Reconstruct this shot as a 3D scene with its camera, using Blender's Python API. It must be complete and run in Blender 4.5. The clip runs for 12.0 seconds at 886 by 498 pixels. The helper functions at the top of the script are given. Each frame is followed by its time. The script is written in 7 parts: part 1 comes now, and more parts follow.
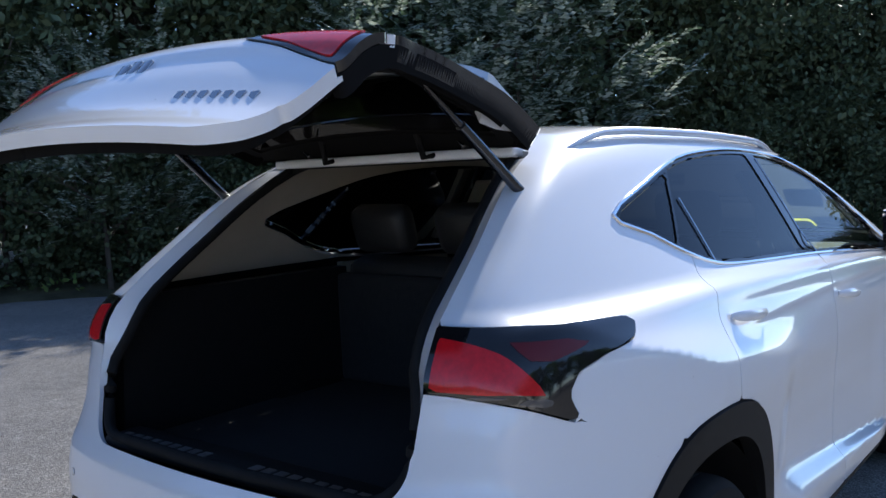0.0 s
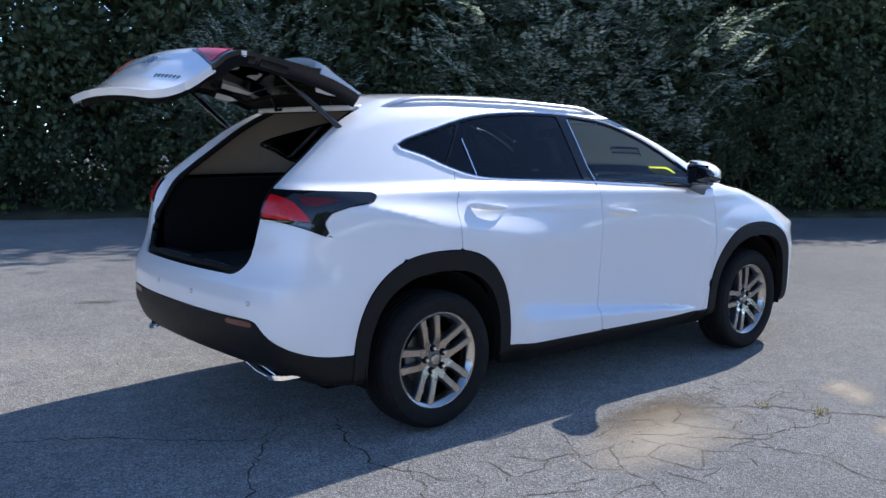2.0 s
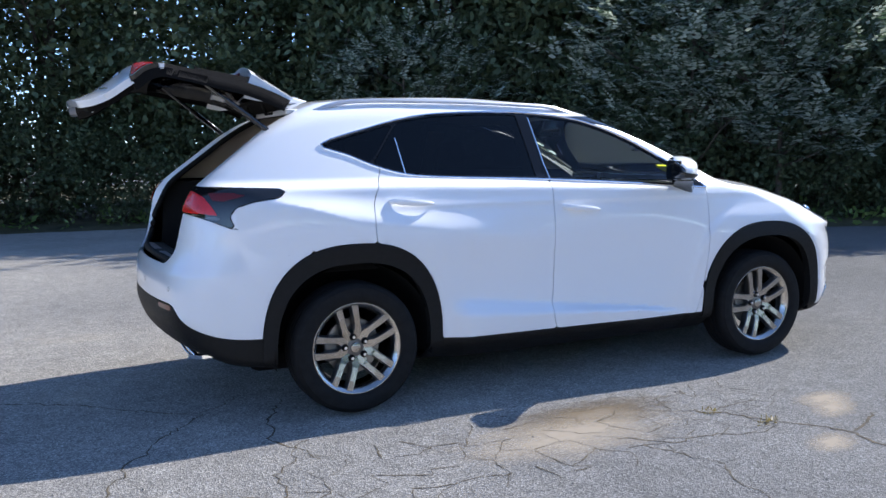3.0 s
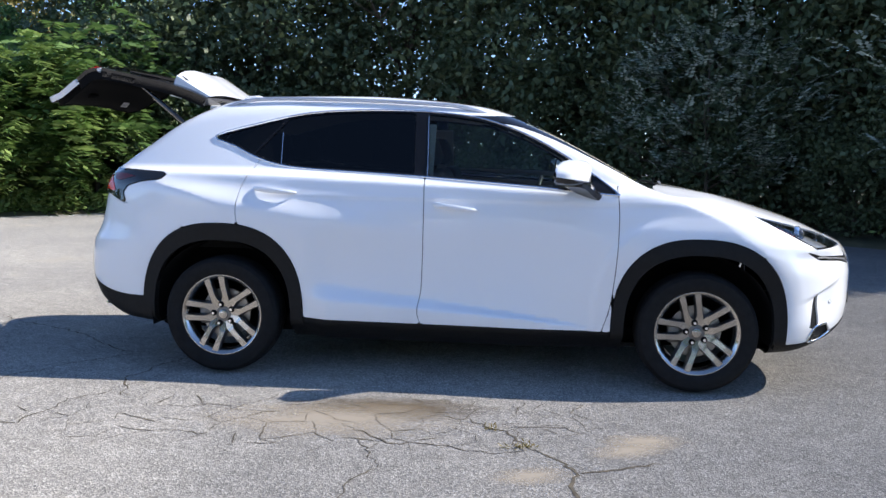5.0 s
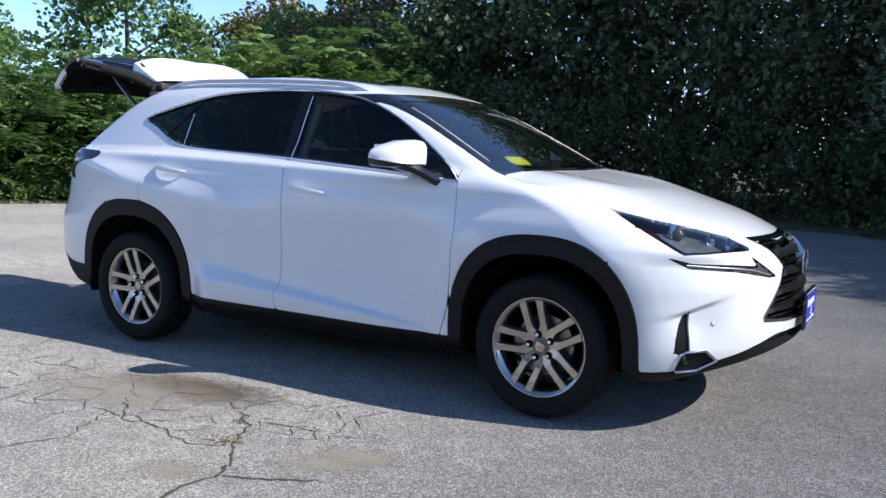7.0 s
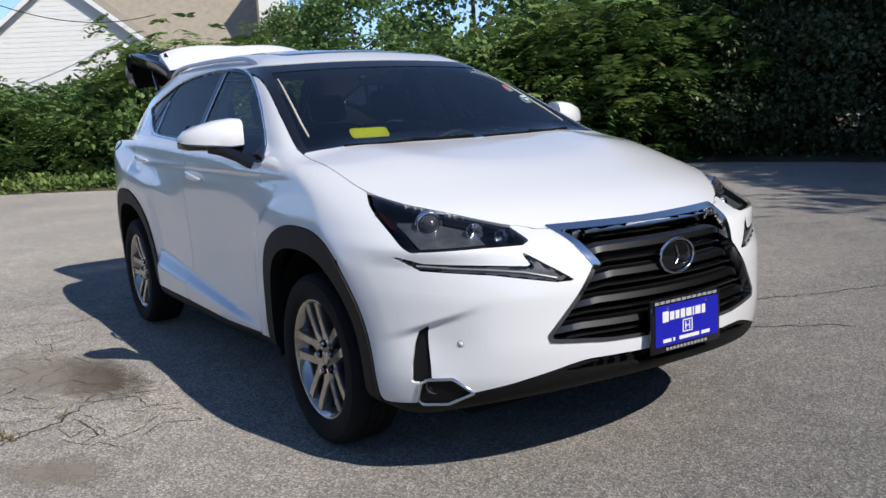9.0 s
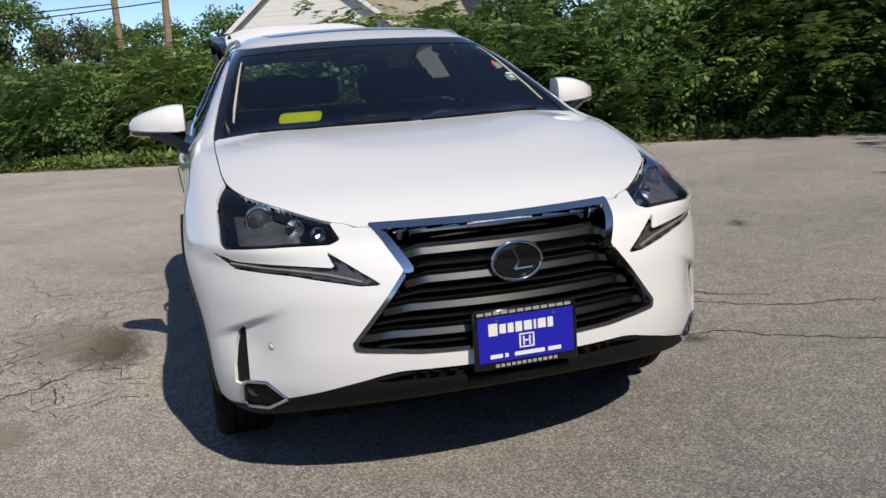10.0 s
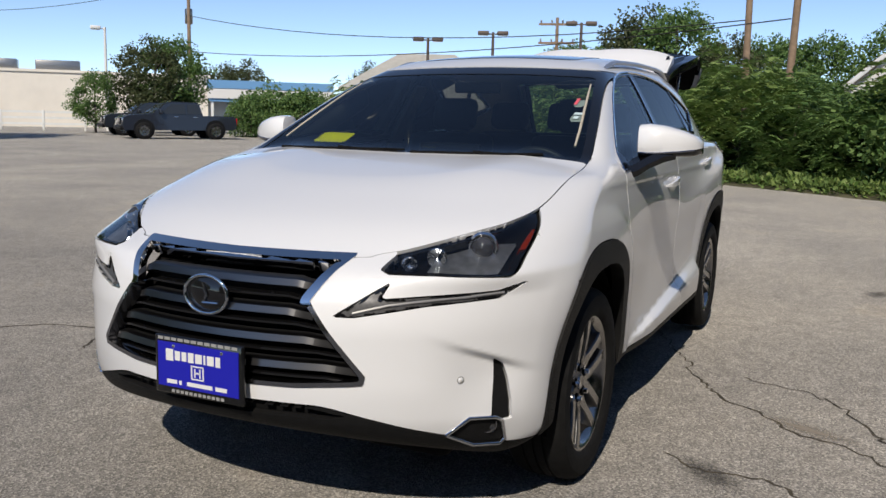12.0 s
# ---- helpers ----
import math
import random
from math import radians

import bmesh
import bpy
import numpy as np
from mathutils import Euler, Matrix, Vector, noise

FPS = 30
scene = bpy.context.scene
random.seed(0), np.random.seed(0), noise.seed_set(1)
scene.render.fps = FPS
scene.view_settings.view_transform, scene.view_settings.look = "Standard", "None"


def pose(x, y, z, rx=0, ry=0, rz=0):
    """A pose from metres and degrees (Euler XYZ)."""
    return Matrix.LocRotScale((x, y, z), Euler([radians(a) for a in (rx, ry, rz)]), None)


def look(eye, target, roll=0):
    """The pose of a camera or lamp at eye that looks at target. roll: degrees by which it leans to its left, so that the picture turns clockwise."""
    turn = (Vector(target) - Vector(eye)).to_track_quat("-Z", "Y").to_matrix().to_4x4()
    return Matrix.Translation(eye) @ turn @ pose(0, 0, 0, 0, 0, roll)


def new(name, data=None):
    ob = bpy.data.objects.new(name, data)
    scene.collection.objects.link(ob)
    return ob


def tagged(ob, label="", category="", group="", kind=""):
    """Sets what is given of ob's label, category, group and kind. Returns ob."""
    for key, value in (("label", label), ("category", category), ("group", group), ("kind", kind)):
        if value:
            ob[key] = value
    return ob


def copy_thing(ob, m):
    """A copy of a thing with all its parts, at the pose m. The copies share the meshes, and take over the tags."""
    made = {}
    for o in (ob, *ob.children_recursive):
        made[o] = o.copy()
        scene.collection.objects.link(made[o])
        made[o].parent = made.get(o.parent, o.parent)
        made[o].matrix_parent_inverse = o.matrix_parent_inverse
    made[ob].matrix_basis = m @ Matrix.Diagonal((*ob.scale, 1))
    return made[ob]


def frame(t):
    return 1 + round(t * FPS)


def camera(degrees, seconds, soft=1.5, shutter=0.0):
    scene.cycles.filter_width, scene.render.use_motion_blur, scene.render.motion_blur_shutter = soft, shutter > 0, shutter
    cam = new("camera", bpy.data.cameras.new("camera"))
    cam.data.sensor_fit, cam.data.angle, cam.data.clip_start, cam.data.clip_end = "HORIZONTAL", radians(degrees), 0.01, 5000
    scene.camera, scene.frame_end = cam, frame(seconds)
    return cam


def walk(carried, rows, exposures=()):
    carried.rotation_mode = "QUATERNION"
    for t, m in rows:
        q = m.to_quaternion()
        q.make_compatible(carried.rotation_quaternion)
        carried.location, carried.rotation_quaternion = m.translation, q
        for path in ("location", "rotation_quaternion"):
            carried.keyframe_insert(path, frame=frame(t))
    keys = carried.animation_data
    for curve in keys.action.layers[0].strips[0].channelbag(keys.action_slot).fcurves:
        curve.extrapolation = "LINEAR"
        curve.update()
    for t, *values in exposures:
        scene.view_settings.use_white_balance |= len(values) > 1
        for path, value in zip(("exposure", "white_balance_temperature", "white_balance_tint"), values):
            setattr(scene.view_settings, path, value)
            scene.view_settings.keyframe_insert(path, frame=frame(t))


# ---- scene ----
cam = camera(53.2, 12.0)

PATH = [
    (0, (-3.454, -1.732, 1.473), (-1.892, -0.493, 1.313), -2.2),
    (0.5, (-3.919, -2.397, 1.467), (-2.398, -1.125, 1.208), -2.3),
    (1, (-4.182, -2.907, 1.468), (-2.704, -1.59, 1.183), -2.2),
    (1.5, (-4.255, -3.467, 1.428), (-2.866, -2.051, 1.169), -1.2),
    (2, (-3.939, -4.04, 1.397), (-2.669, -2.515, 1.146), 0.5),
    (2.5, (-3.414, -4.564, 1.365), (-2.331, -2.902, 1.113), -0.7),
    (3, (-2.76, -4.996, 1.32), (-1.924, -3.193, 1.1), -0.8),
    (3.5, (-2.06, -5.401, 1.332), (-1.459, -3.503, 1.141), 0.4),
    (5.5, (1.141, -5.732, 1.292), (0.742, -3.785, 1.071), 1.1),
    (6, (1.814, -5.476, 1.292), (1.231, -3.579, 1.043), 1.0),
    (6.5, (2.379, -5.052, 1.266), (1.593, -3.23, 1.02), 1.3),
    (7, (2.916, -4.54, 1.26), (1.927, -2.818, 1.023), 1.7),
    (7.5, (3.294, -3.956, 1.248), (2.12, -2.357, 0.991), 1.3),
    (9.5, (4.592, -1.591, 1.281), (2.796, -0.776, 0.946), -3.9),
    (10, (4.718, -0.912, 1.26), (2.826, -0.369, 0.903), -4.1),
    (10.5, (4.815, -0.217, 1.265), (2.863, 0.015, 0.894), -3.6),
    (11, (4.735, 0.482, 1.271), (2.776, 0.323, 0.902), -2.6),
    (11.5, (4.58, 1.149, 1.273), (2.685, 0.602, 0.941), 0.0),
    (12, (4.339, 1.721, 1.274), (2.55, 0.877, 0.983), 1.3),
]
walk(cam, [(t, look(eye, target, roll)) for t, eye, target, roll in PATH],
     exposures=[(0, 1.0, 6350, 10), (2, 1.26, 6200, 10), (3.5, 1.5, 6350, 10), (5.5, 1.29, 6500, 10), (7.5, 0.80, 6150, 10), (9.5, 0.24, 6900, 10), (10.5, 0.14, 7250, 10), (12, 0.08, 7100, 10)])

# ---------- sky, sun ----------
SUN_AZ = 10.5     # degrees from +x towards +y
SUN_EL = 41.0
world = bpy.data.worlds.new("sky")
scene.world = world
world.use_nodes = True
wn = world.node_tree
wn.nodes.clear()
sky = wn.nodes.new("ShaderNodeTexSky")
sky.sky_type = "NISHITA"
sky.sun_disc = False
sky.sun_elevation = radians(SUN_EL)
sky.sun_rotation = radians(90 - SUN_AZ)
sky.altitude = 1500
sky.air_density, sky.dust_density, sky.ozone_density = 0.62, 0.0, 3.0
wbg = wn.nodes.new("ShaderNodeBackground")
wbg.inputs["Strength"].default_value = 0.15
wout = wn.nodes.new("ShaderNodeOutputWorld")
wn.links.new(sky.outputs[0], wbg.inputs[0])
wn.links.new(wbg.outputs[0], wout.inputs[0])
sun_data = bpy.data.lights.new("sun", "SUN")
sun_data.energy, sun_data.angle, sun_data.color = 3.5, radians(0.55), (1.0, 0.95, 0.87)
sun = new("sun", sun_data)
sun_way = Vector((math.cos(radians(SUN_AZ)) * math.cos(radians(SUN_EL)),
                  math.sin(radians(SUN_AZ)) * math.cos(radians(SUN_EL)), math.sin(radians(SUN_EL))))
sun.matrix_world = look(sun_way * 60, (0, 0, 0))

# ---------- materials ----------
def material(name, color, rough=0.5, metal=0.0, coat=0.0, spec=0.5, vary=0.0, scale=8.0, bump=0.0, bump_scale=60.0,
             second=None, trans=0.0, coat_rough=0.03, by_object=0.0, island=0.0):
    """A principled material with colour variation at two scales and a fine relief."""
    m = bpy.data.materials.new(name)
    m.use_nodes = True
    nt = m.node_tree
    b = nt.nodes["Principled BSDF"]
    b.inputs["Base Color"].default_value = (*color, 1)
    b.inputs["Roughness"].default_value = rough
    b.inputs["Metallic"].default_value = metal
    b.inputs["Coat Weight"].default_value = coat
    b.inputs["Coat Roughness"].default_value = coat_rough
    b.inputs["Specular IOR Level"].default_value = spec
    b.inputs["Transmission Weight"].default_value = trans
    co = nt.nodes.new("ShaderNodeTexCoord")
    if vary > 0 or second:
        n1 = nt.nodes.new("ShaderNodeTexNoise")
        n1.inputs["Scale"].default_value = scale
        n1.inputs["Detail"].default_value = 6
        n1.inputs["Roughness"].default_value = 0.65
        nt.links.new(co.outputs["Object"], n1.inputs["Vector"])
        ramp = nt.nodes.new("ShaderNodeValToRGB")
        ramp.color_ramp.elements[0].position, ramp.color_ramp.elements[1].position = 0.3, 0.72
        c2 = second if second else color
        ramp.color_ramp.elements[0].color = (*[c * (1 - vary) for c in color], 1)
        ramp.color_ramp.elements[1].color = (*[min(1, c * (1 + vary)) for c in c2], 1)
        nt.links.new(n1.outputs["Fac"], ramp.inputs[0])
        last = ramp.outputs[0]
        if by_object or island:
            hs = nt.nodes.new("ShaderNodeHueSaturation")
            mr = nt.nodes.new("ShaderNodeMapRange")
            if by_object:
                src = nt.nodes.new("ShaderNodeObjectInfo").outputs["Random"]
            else:
                src = nt.nodes.new("ShaderNodeNewGeometry").outputs["Random Per Island"]
            k = by_object or island
            mr.inputs["To Min"].default_value, mr.inputs["To Max"].default_value = 1 - k, 1 + k
            nt.links.new(src, mr.inputs["Value"])
            nt.links.new(mr.outputs[0], hs.inputs["Value"])
            nt.links.new(last, hs.inputs["Color"])
            last = hs.outputs[0]
        nt.links.new(last, b.inputs["Base Color"])
    if bump > 0:
        n2 = nt.nodes.new("ShaderNodeTexNoise")
        n2.inputs["Scale"].default_value = bump_scale
        n2.inputs["Detail"].default_value = 4
        nt.links.new(co.outputs["Object"], n2.inputs["Vector"])
        bp = nt.nodes.new("ShaderNodeBump")
        bp.inputs["Strength"].default_value = bump
        bp.inputs["Distance"].default_value = 0.01
        nt.links.new(n2.outputs["Fac"], bp.inputs["Height"])
        nt.links.new(bp.outputs[0], b.inputs["Normal"])
    return m


def glass(name, tint, gloss=1.0, ior=1.5, rough=0.0):
    """Thin glass: what passes is tinted, what is thrown back follows Fresnel."""
    m = bpy.data.materials.new(name)
    m.use_nodes = True
    nt = m.node_tree
    nt.nodes.clear()
    tr = nt.nodes.new("ShaderNodeBsdfTransparent")
    tr.inputs[0].default_value = (*tint, 1)
    gl = nt.nodes.new("ShaderNodeBsdfGlossy")
    gl.inputs["Roughness"].default_value = rough
    gl.inputs["Color"].default_value = (gloss, gloss, gloss, 1)
    fr = nt.nodes.new("ShaderNodeFresnel")
    fr.inputs["IOR"].default_value = ior
    mix = nt.nodes.new("ShaderNodeMixShader")
    out = nt.nodes.new("ShaderNodeOutputMaterial")
    nt.links.new(fr.outputs[0], mix.inputs[0])
    nt.links.new(tr.outputs[0], mix.inputs[1])
    nt.links.new(gl.outputs[0], mix.inputs[2])
    nt.links.new(mix.outputs[0], out.inputs[0])
    return m


def leaf_material(name, dark, light, rough=0.5, trans=0.35):
    """Leaves: each its own shade, light passing through."""
    m = bpy.data.materials.new(name)
    m.use_nodes = True
    nt = m.node_tree
    nt.nodes.clear()
    geo = nt.nodes.new("ShaderNodeNewGeometry")
    ramp = nt.nodes.new("ShaderNodeValToRGB")
    ramp.color_ramp.elements[0].color = (*dark, 1)
    ramp.color_ramp.elements[1].color = (*light, 1)
    nt.links.new(geo.outputs["Random Per Island"], ramp.inputs[0])
    b = nt.nodes.new("ShaderNodeBsdfPrincipled")
    b.inputs["Roughness"].default_value = rough
    b.inputs["Specular IOR Level"].default_value = 0.35
    nt.links.new(ramp.outputs[0], b.inputs["Base Color"])
    tl = nt.nodes.new("ShaderNodeBsdfTranslucent")
    nt.links.new(ramp.outputs[0], tl.inputs[0])
    mix = nt.nodes.new("ShaderNodeMixShader")
    mix.inputs[0].default_value = trans
    out = nt.nodes.new("ShaderNodeOutputMaterial")
    nt.links.new(b.outputs[0], mix.inputs[1])
    nt.links.new(tl.outputs[0], mix.inputs[2])
    nt.links.new(mix.outputs[0], out.inputs[0])
    return m


def asphalt_material():
    m = bpy.data.materials.new("asphalt")
    m.use_nodes = True
    nt = m.node_tree
    b = nt.nodes["Principled BSDF"]
    b.inputs["Roughness"].default_value = 0.82
    b.inputs["Diffuse Roughness"].default_value = 1.0
    b.inputs["Specular IOR Level"].default_value = 0.35
    co = nt.nodes.new("ShaderNodeTexCoord")

    def noise_node(scale, detail=5.0, rough=0.6):
        n = nt.nodes.new("ShaderNodeTexNoise")
        n.inputs["Scale"].default_value, n.inputs["Detail"].default_value, n.inputs["Roughness"].default_value = scale, detail, rough
        nt.links.new(co.outputs["Object"], n.inputs["Vector"])
        return n.outputs["Fac"]

    def ramp_node(src, p0, c0, p1, c1):
        r = nt.nodes.new("ShaderNodeValToRGB")
        r.color_ramp.elements[0].position, r.color_ramp.elements[1].position = p0, p1
        r.color_ramp.elements[0].color, r.color_ramp.elements[1].color = (*c0, 1), (*c1, 1)
        nt.links.new(src, r.inputs[0])
        return r.outputs[0]

    def mix_node(kind, fac, one, two):
        x = nt.nodes.new("ShaderNodeMix")
        x.data_type, x.blend_type = "RGBA", kind
        if isinstance(fac, float):
            x.inputs[0].default_value = fac
        else:
            nt.links.new(fac, x.inputs[0])
        nt.links.new(one, x.inputs[6])
        nt.links.new(two, x.inputs[7])
        return x.outputs[2]

    # stones in the binder, each with its own shade
    vo = nt.nodes.new("ShaderNodeTexVoronoi")
    vo.inputs["Scale"].default_value = 150
    nt.links.new(co.outputs["Object"], vo.inputs["Vector"])
    grey = nt.nodes.new("ShaderNodeSeparateColor")
    nt.links.new(vo.outputs["Color"], grey.inputs[0])
    stone = ramp_node(grey.outputs[0], 0.1, (0.130, 0.128, 0.126), 0.97, (0.43, 0.418, 0.398))
    mid = stone.node.color_ramp.elements.new(0.8)
    mid.color = (0.305, 0.296, 0.282, 1)
    wear = ramp_node(noise_node(0.45, 6), 0.33, (0.75, 0.75, 0.76), 0.7, (1.12, 1.10, 1.07))
    fine = ramp_node(noise_node(7, 6, 0.7), 0.3, (0.8, 0.8, 0.8), 0.7, (1.12, 1.12, 1.12))
    col = mix_node("MULTIPLY", 1.0, stone, wear)
    col = mix_node("MULTIPLY", 1.0, col, fine)
    # dust washed into shallow pools
    dust = ramp_node(noise_node(0.9, 4, 0.55), 0.62, (0, 0, 0), 0.78, (0.6, 0.6, 0.6))
    tan = nt.nodes.new("ShaderNodeRGB")
    tan.outputs[0].default_value = (0.27, 0.23, 0.18, 1)
    col = mix_node("MIX", dust, col, tan.outputs[0])
    # ground brightness balanced in the colour: paler towards -x, darker towards +x
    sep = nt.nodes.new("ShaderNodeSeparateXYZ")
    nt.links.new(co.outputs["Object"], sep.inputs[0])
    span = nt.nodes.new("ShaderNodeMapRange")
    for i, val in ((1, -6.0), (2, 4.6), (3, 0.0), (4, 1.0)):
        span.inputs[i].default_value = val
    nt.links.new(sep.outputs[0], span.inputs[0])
    x_brightness = ramp_node(span.outputs[0], 0.0, (1.36, 1.33, 1.28), 1.0, (0.68, 0.68, 0.69))
    mid = x_brightness.node.color_ramp.elements.new(0.62)
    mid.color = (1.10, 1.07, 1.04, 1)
    col = mix_node("MULTIPLY", 1.0, col, x_brightness)
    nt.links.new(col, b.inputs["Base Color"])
    bp = nt.nodes.new("ShaderNodeBump")
    bp.inputs["Strength"].default_value = 0.55
    bp.inputs["Distance"].default_value = 0.006
    nt.links.new(vo.outputs["Distance"], bp.inputs["Height"])
    nt.links.new(bp.outputs[0], b.inputs["Normal"])
    return m


PAINT = material("pearl_white_paint", (0.82, 0.83, 0.86), rough=0.32, coat=1.0, spec=0.5, coat_rough=0.02)
BLACK_PLASTIC = material("grained_black_plastic", (0.009, 0.009, 0.0095), rough=0.55, spec=0.22, vary=0.25, scale=40, bump=0.25, bump_scale=350)
GLOSS_BLACK = material("gloss_black", (0.008, 0.008, 0.009), rough=0.08, coat=0.6)
DARK = material("dark_cavity", (0.008, 0.008, 0.0085), rough=0.95, spec=0.1)
RUBBER = material("tyre_rubber", (0.011, 0.011, 0.0115), rough=0.8, spec=0.2, vary=0.3, scale=25, bump=0.15, bump_scale=160)
CHROME = material("chrome", (0.85, 0.86, 0.88), rough=0.06, metal=1.0)
DARK_CHROME = material("dark_chrome", (0.42, 0.42, 0.44), rough=0.2, metal=1.0)
ALLOY = material("machined_alloy", (0.42, 0.405, 0.39), rough=0.2, metal=1.0, vary=0.06, scale=30)
ALLOY_DARK = material("grey_alloy", (0.16, 0.16, 0.165), rough=0.35, metal=0.9)
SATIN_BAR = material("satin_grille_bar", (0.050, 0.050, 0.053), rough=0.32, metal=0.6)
STEEL = material("brake_steel", (0.35, 0.34, 0.33), rough=0.4, metal=1.0, vary=0.15, scale=30)
LENS_RED = material("red_lens", (0.58, 0.008, 0.014), rough=0.22, coat=0.3, vary=0.2, scale=60)
LENS_DARK_RED = material("dark_red_lens", (0.11, 0.002, 0.004), rough=0.3, coat=0.2)
LENS_AMBER = material("amber_reflector", (0.22, 0.020, 0.006), rough=0.12, coat=1.0, vary=0.15, scale=80)
MIRROR_GLASS = material("mirror_glass", (0.5, 0.52, 0.55), rough=0.02, metal=1.0)
PILLAR_BLACK = material("gloss_black_pillar", (0.006, 0.006, 0.007), rough=0.05, spec=0.3)
GUIDE_GREY = material("light_guide_grey", (0.22, 0.22, 0.23), rough=0.35)
DRL_GREY = material("running_light_grey", (0.085, 0.085, 0.09), rough=0.3, metal=0.3, coat=0.5, vary=0.3, scale=90)
BAR_TOP_LIT = material("sunlit_bar_face", (0.15, 0.15, 0.155), rough=0.3, metal=1.0)
LENS_CLEAR = glass("clear_lens", (0.80, 0.82, 0.84))
LENS_SMOKE = material("smoked_lens", (0.05, 0.05, 0.055), rough=0.1, coat=1.0)
LAMP_GREY = material("lamp_inner_grey", (0.62, 0.63, 0.65), rough=0.28, metal=0.9, vary=0.3, scale=30)
LAMP_SILVER = material("lamp_reflector", (0.7, 0.71, 0.73), rough=0.12, metal=1.0)
GLASS_FRONT = glass("windscreen_glass", (0.50, 0.58, 0.57), ior=1.75)
GLASS_DOOR = glass("door_glass", (0.70, 0.78, 0.75), gloss=0.6)
GLASS_GATE = glass("rear_privacy_glass", (0.045, 0.05, 0.055), gloss=0.3)
GLASS_TINT = glass("privacy_glass", (0.055, 0.06, 0.065), gloss=0.55)
BEIGE = material("beige_trim", (0.52, 0.47, 0.39), rough=0.7, vary=0.06, scale=6, bump=0.1, bump_scale=200)
CARPET = material("black_carpet", (0.016, 0.016, 0.017), rough=0.95, vary=0.3, scale=60, bump=0.4, bump_scale=220)
SEAT = material("black_leather", (0.022, 0.021, 0.021), rough=0.5, vary=0.2, scale=20, bump=0.15, bump_scale=120)
DASH = material("dashboard_black", (0.018, 0.018, 0.019), rough=0.6, bump=0.15, bump_scale=200)
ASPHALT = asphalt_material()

# ---------- building tools ----------
def link_mesh(name, me, mat, parent=None, label=""):
    ob = new(name, me)
    if mat is not None and not me.materials:
        me.materials.append(mat)
    if parent is not None:
        ob.parent = parent
    if label:
        ob["label"] = label
    return ob


def part(name, bm, mat, parent=None, label="", smooth=False):
    """Links a bmesh as one mesh object under a thing or a part."""
    me = bpy.data.meshes.new(name)
    bm.normal_update()
    bm.to_mesh(me)
    bm.free()
    if smooth:
        me.polygons.foreach_set("use_smooth", [True] * len(me.polygons))
    return link_mesh(name, me, mat, parent, label)


def soft_edges(ob, degrees=35):
    """Smooth shading that keeps edges sharper than the angle."""
    me = ob.data
    bm = bmesh.new()
    bm.from_mesh(me)
    lim = radians(degrees)
    for e in bm.edges:
        e.smooth = len(e.link_faces) == 2 and e.calc_face_angle(0) < lim
    for f in bm.faces:
        f.smooth = True
    bm.to_mesh(me)
    bm.free()
    return ob


def mesh_arrays(name, verts, faces, mat=None, normals=None, smooth=False):
    me = bpy.data.meshes.new(name)
    me.from_pydata([tuple(v) for v in verts], [], faces)
    if normals is not None:
        me.polygons.foreach_set("use_smooth", [True] * len(me.polygons))
        me.normals_split_custom_set_from_vertices([tuple(n) for n in normals])
    elif smooth:
        me.polygons.foreach_set("use_smooth", [True] * len(me.polygons))
    if mat is not None:
        me.materials.append(mat)
    return me


def quads_mesh(name, verts, mat, per=4):
    """A mesh of loose polygons of `per` corners each, from an array (n, per, 3)."""
    v = np.asarray(verts, dtype=np.float32)
    n = len(v)
    me = bpy.data.meshes.new(name)
    me.vertices.add(n * per)
    me.vertices.foreach_set("co", v.reshape(-1))
    me.loops.add(n * per)
    me.loops.foreach_set("vertex_index", np.arange(n * per, dtype=np.int32))
    me.polygons.add(n)
    me.polygons.foreach_set("loop_start", np.arange(0, n * per, per, dtype=np.int32))
    me.update(calc_edges=True)
    me.materials.append(mat)
    return me


def box_bm(bm, x0, x1, y0, y1, z0, z1, bevel=0.0, m=None):
    r = bmesh.ops.create_cube(bm, size=1.0)
    t = Matrix.Translation(((x0 + x1) / 2, (y0 + y1) / 2, (z0 + z1) / 2)) @ Matrix.Diagonal((x1 - x0, y1 - y0, z1 - z0, 1))
    bmesh.ops.transform(bm, matrix=(m @ t) if m is not None else t, verts=r["verts"])
    if bevel > 0:
        es = {e for v in r["verts"] for e in v.link_edges}
        bmesh.ops.bevel(bm, geom=list(es), offset=bevel, segments=2, profile=0.5, affect="EDGES")
    return bm


def rounded_box(name, x0, x1, y0, y1, z0, z1, bevel, mat, parent=None, label="", m=None):
    bm = bmesh.new()
    box_bm(bm, x0, x1, y0, y1, z0, z1, bevel, m)
    ob = part(name, bm, mat, parent, label)
    return soft_edges(ob, 50) if bevel else ob


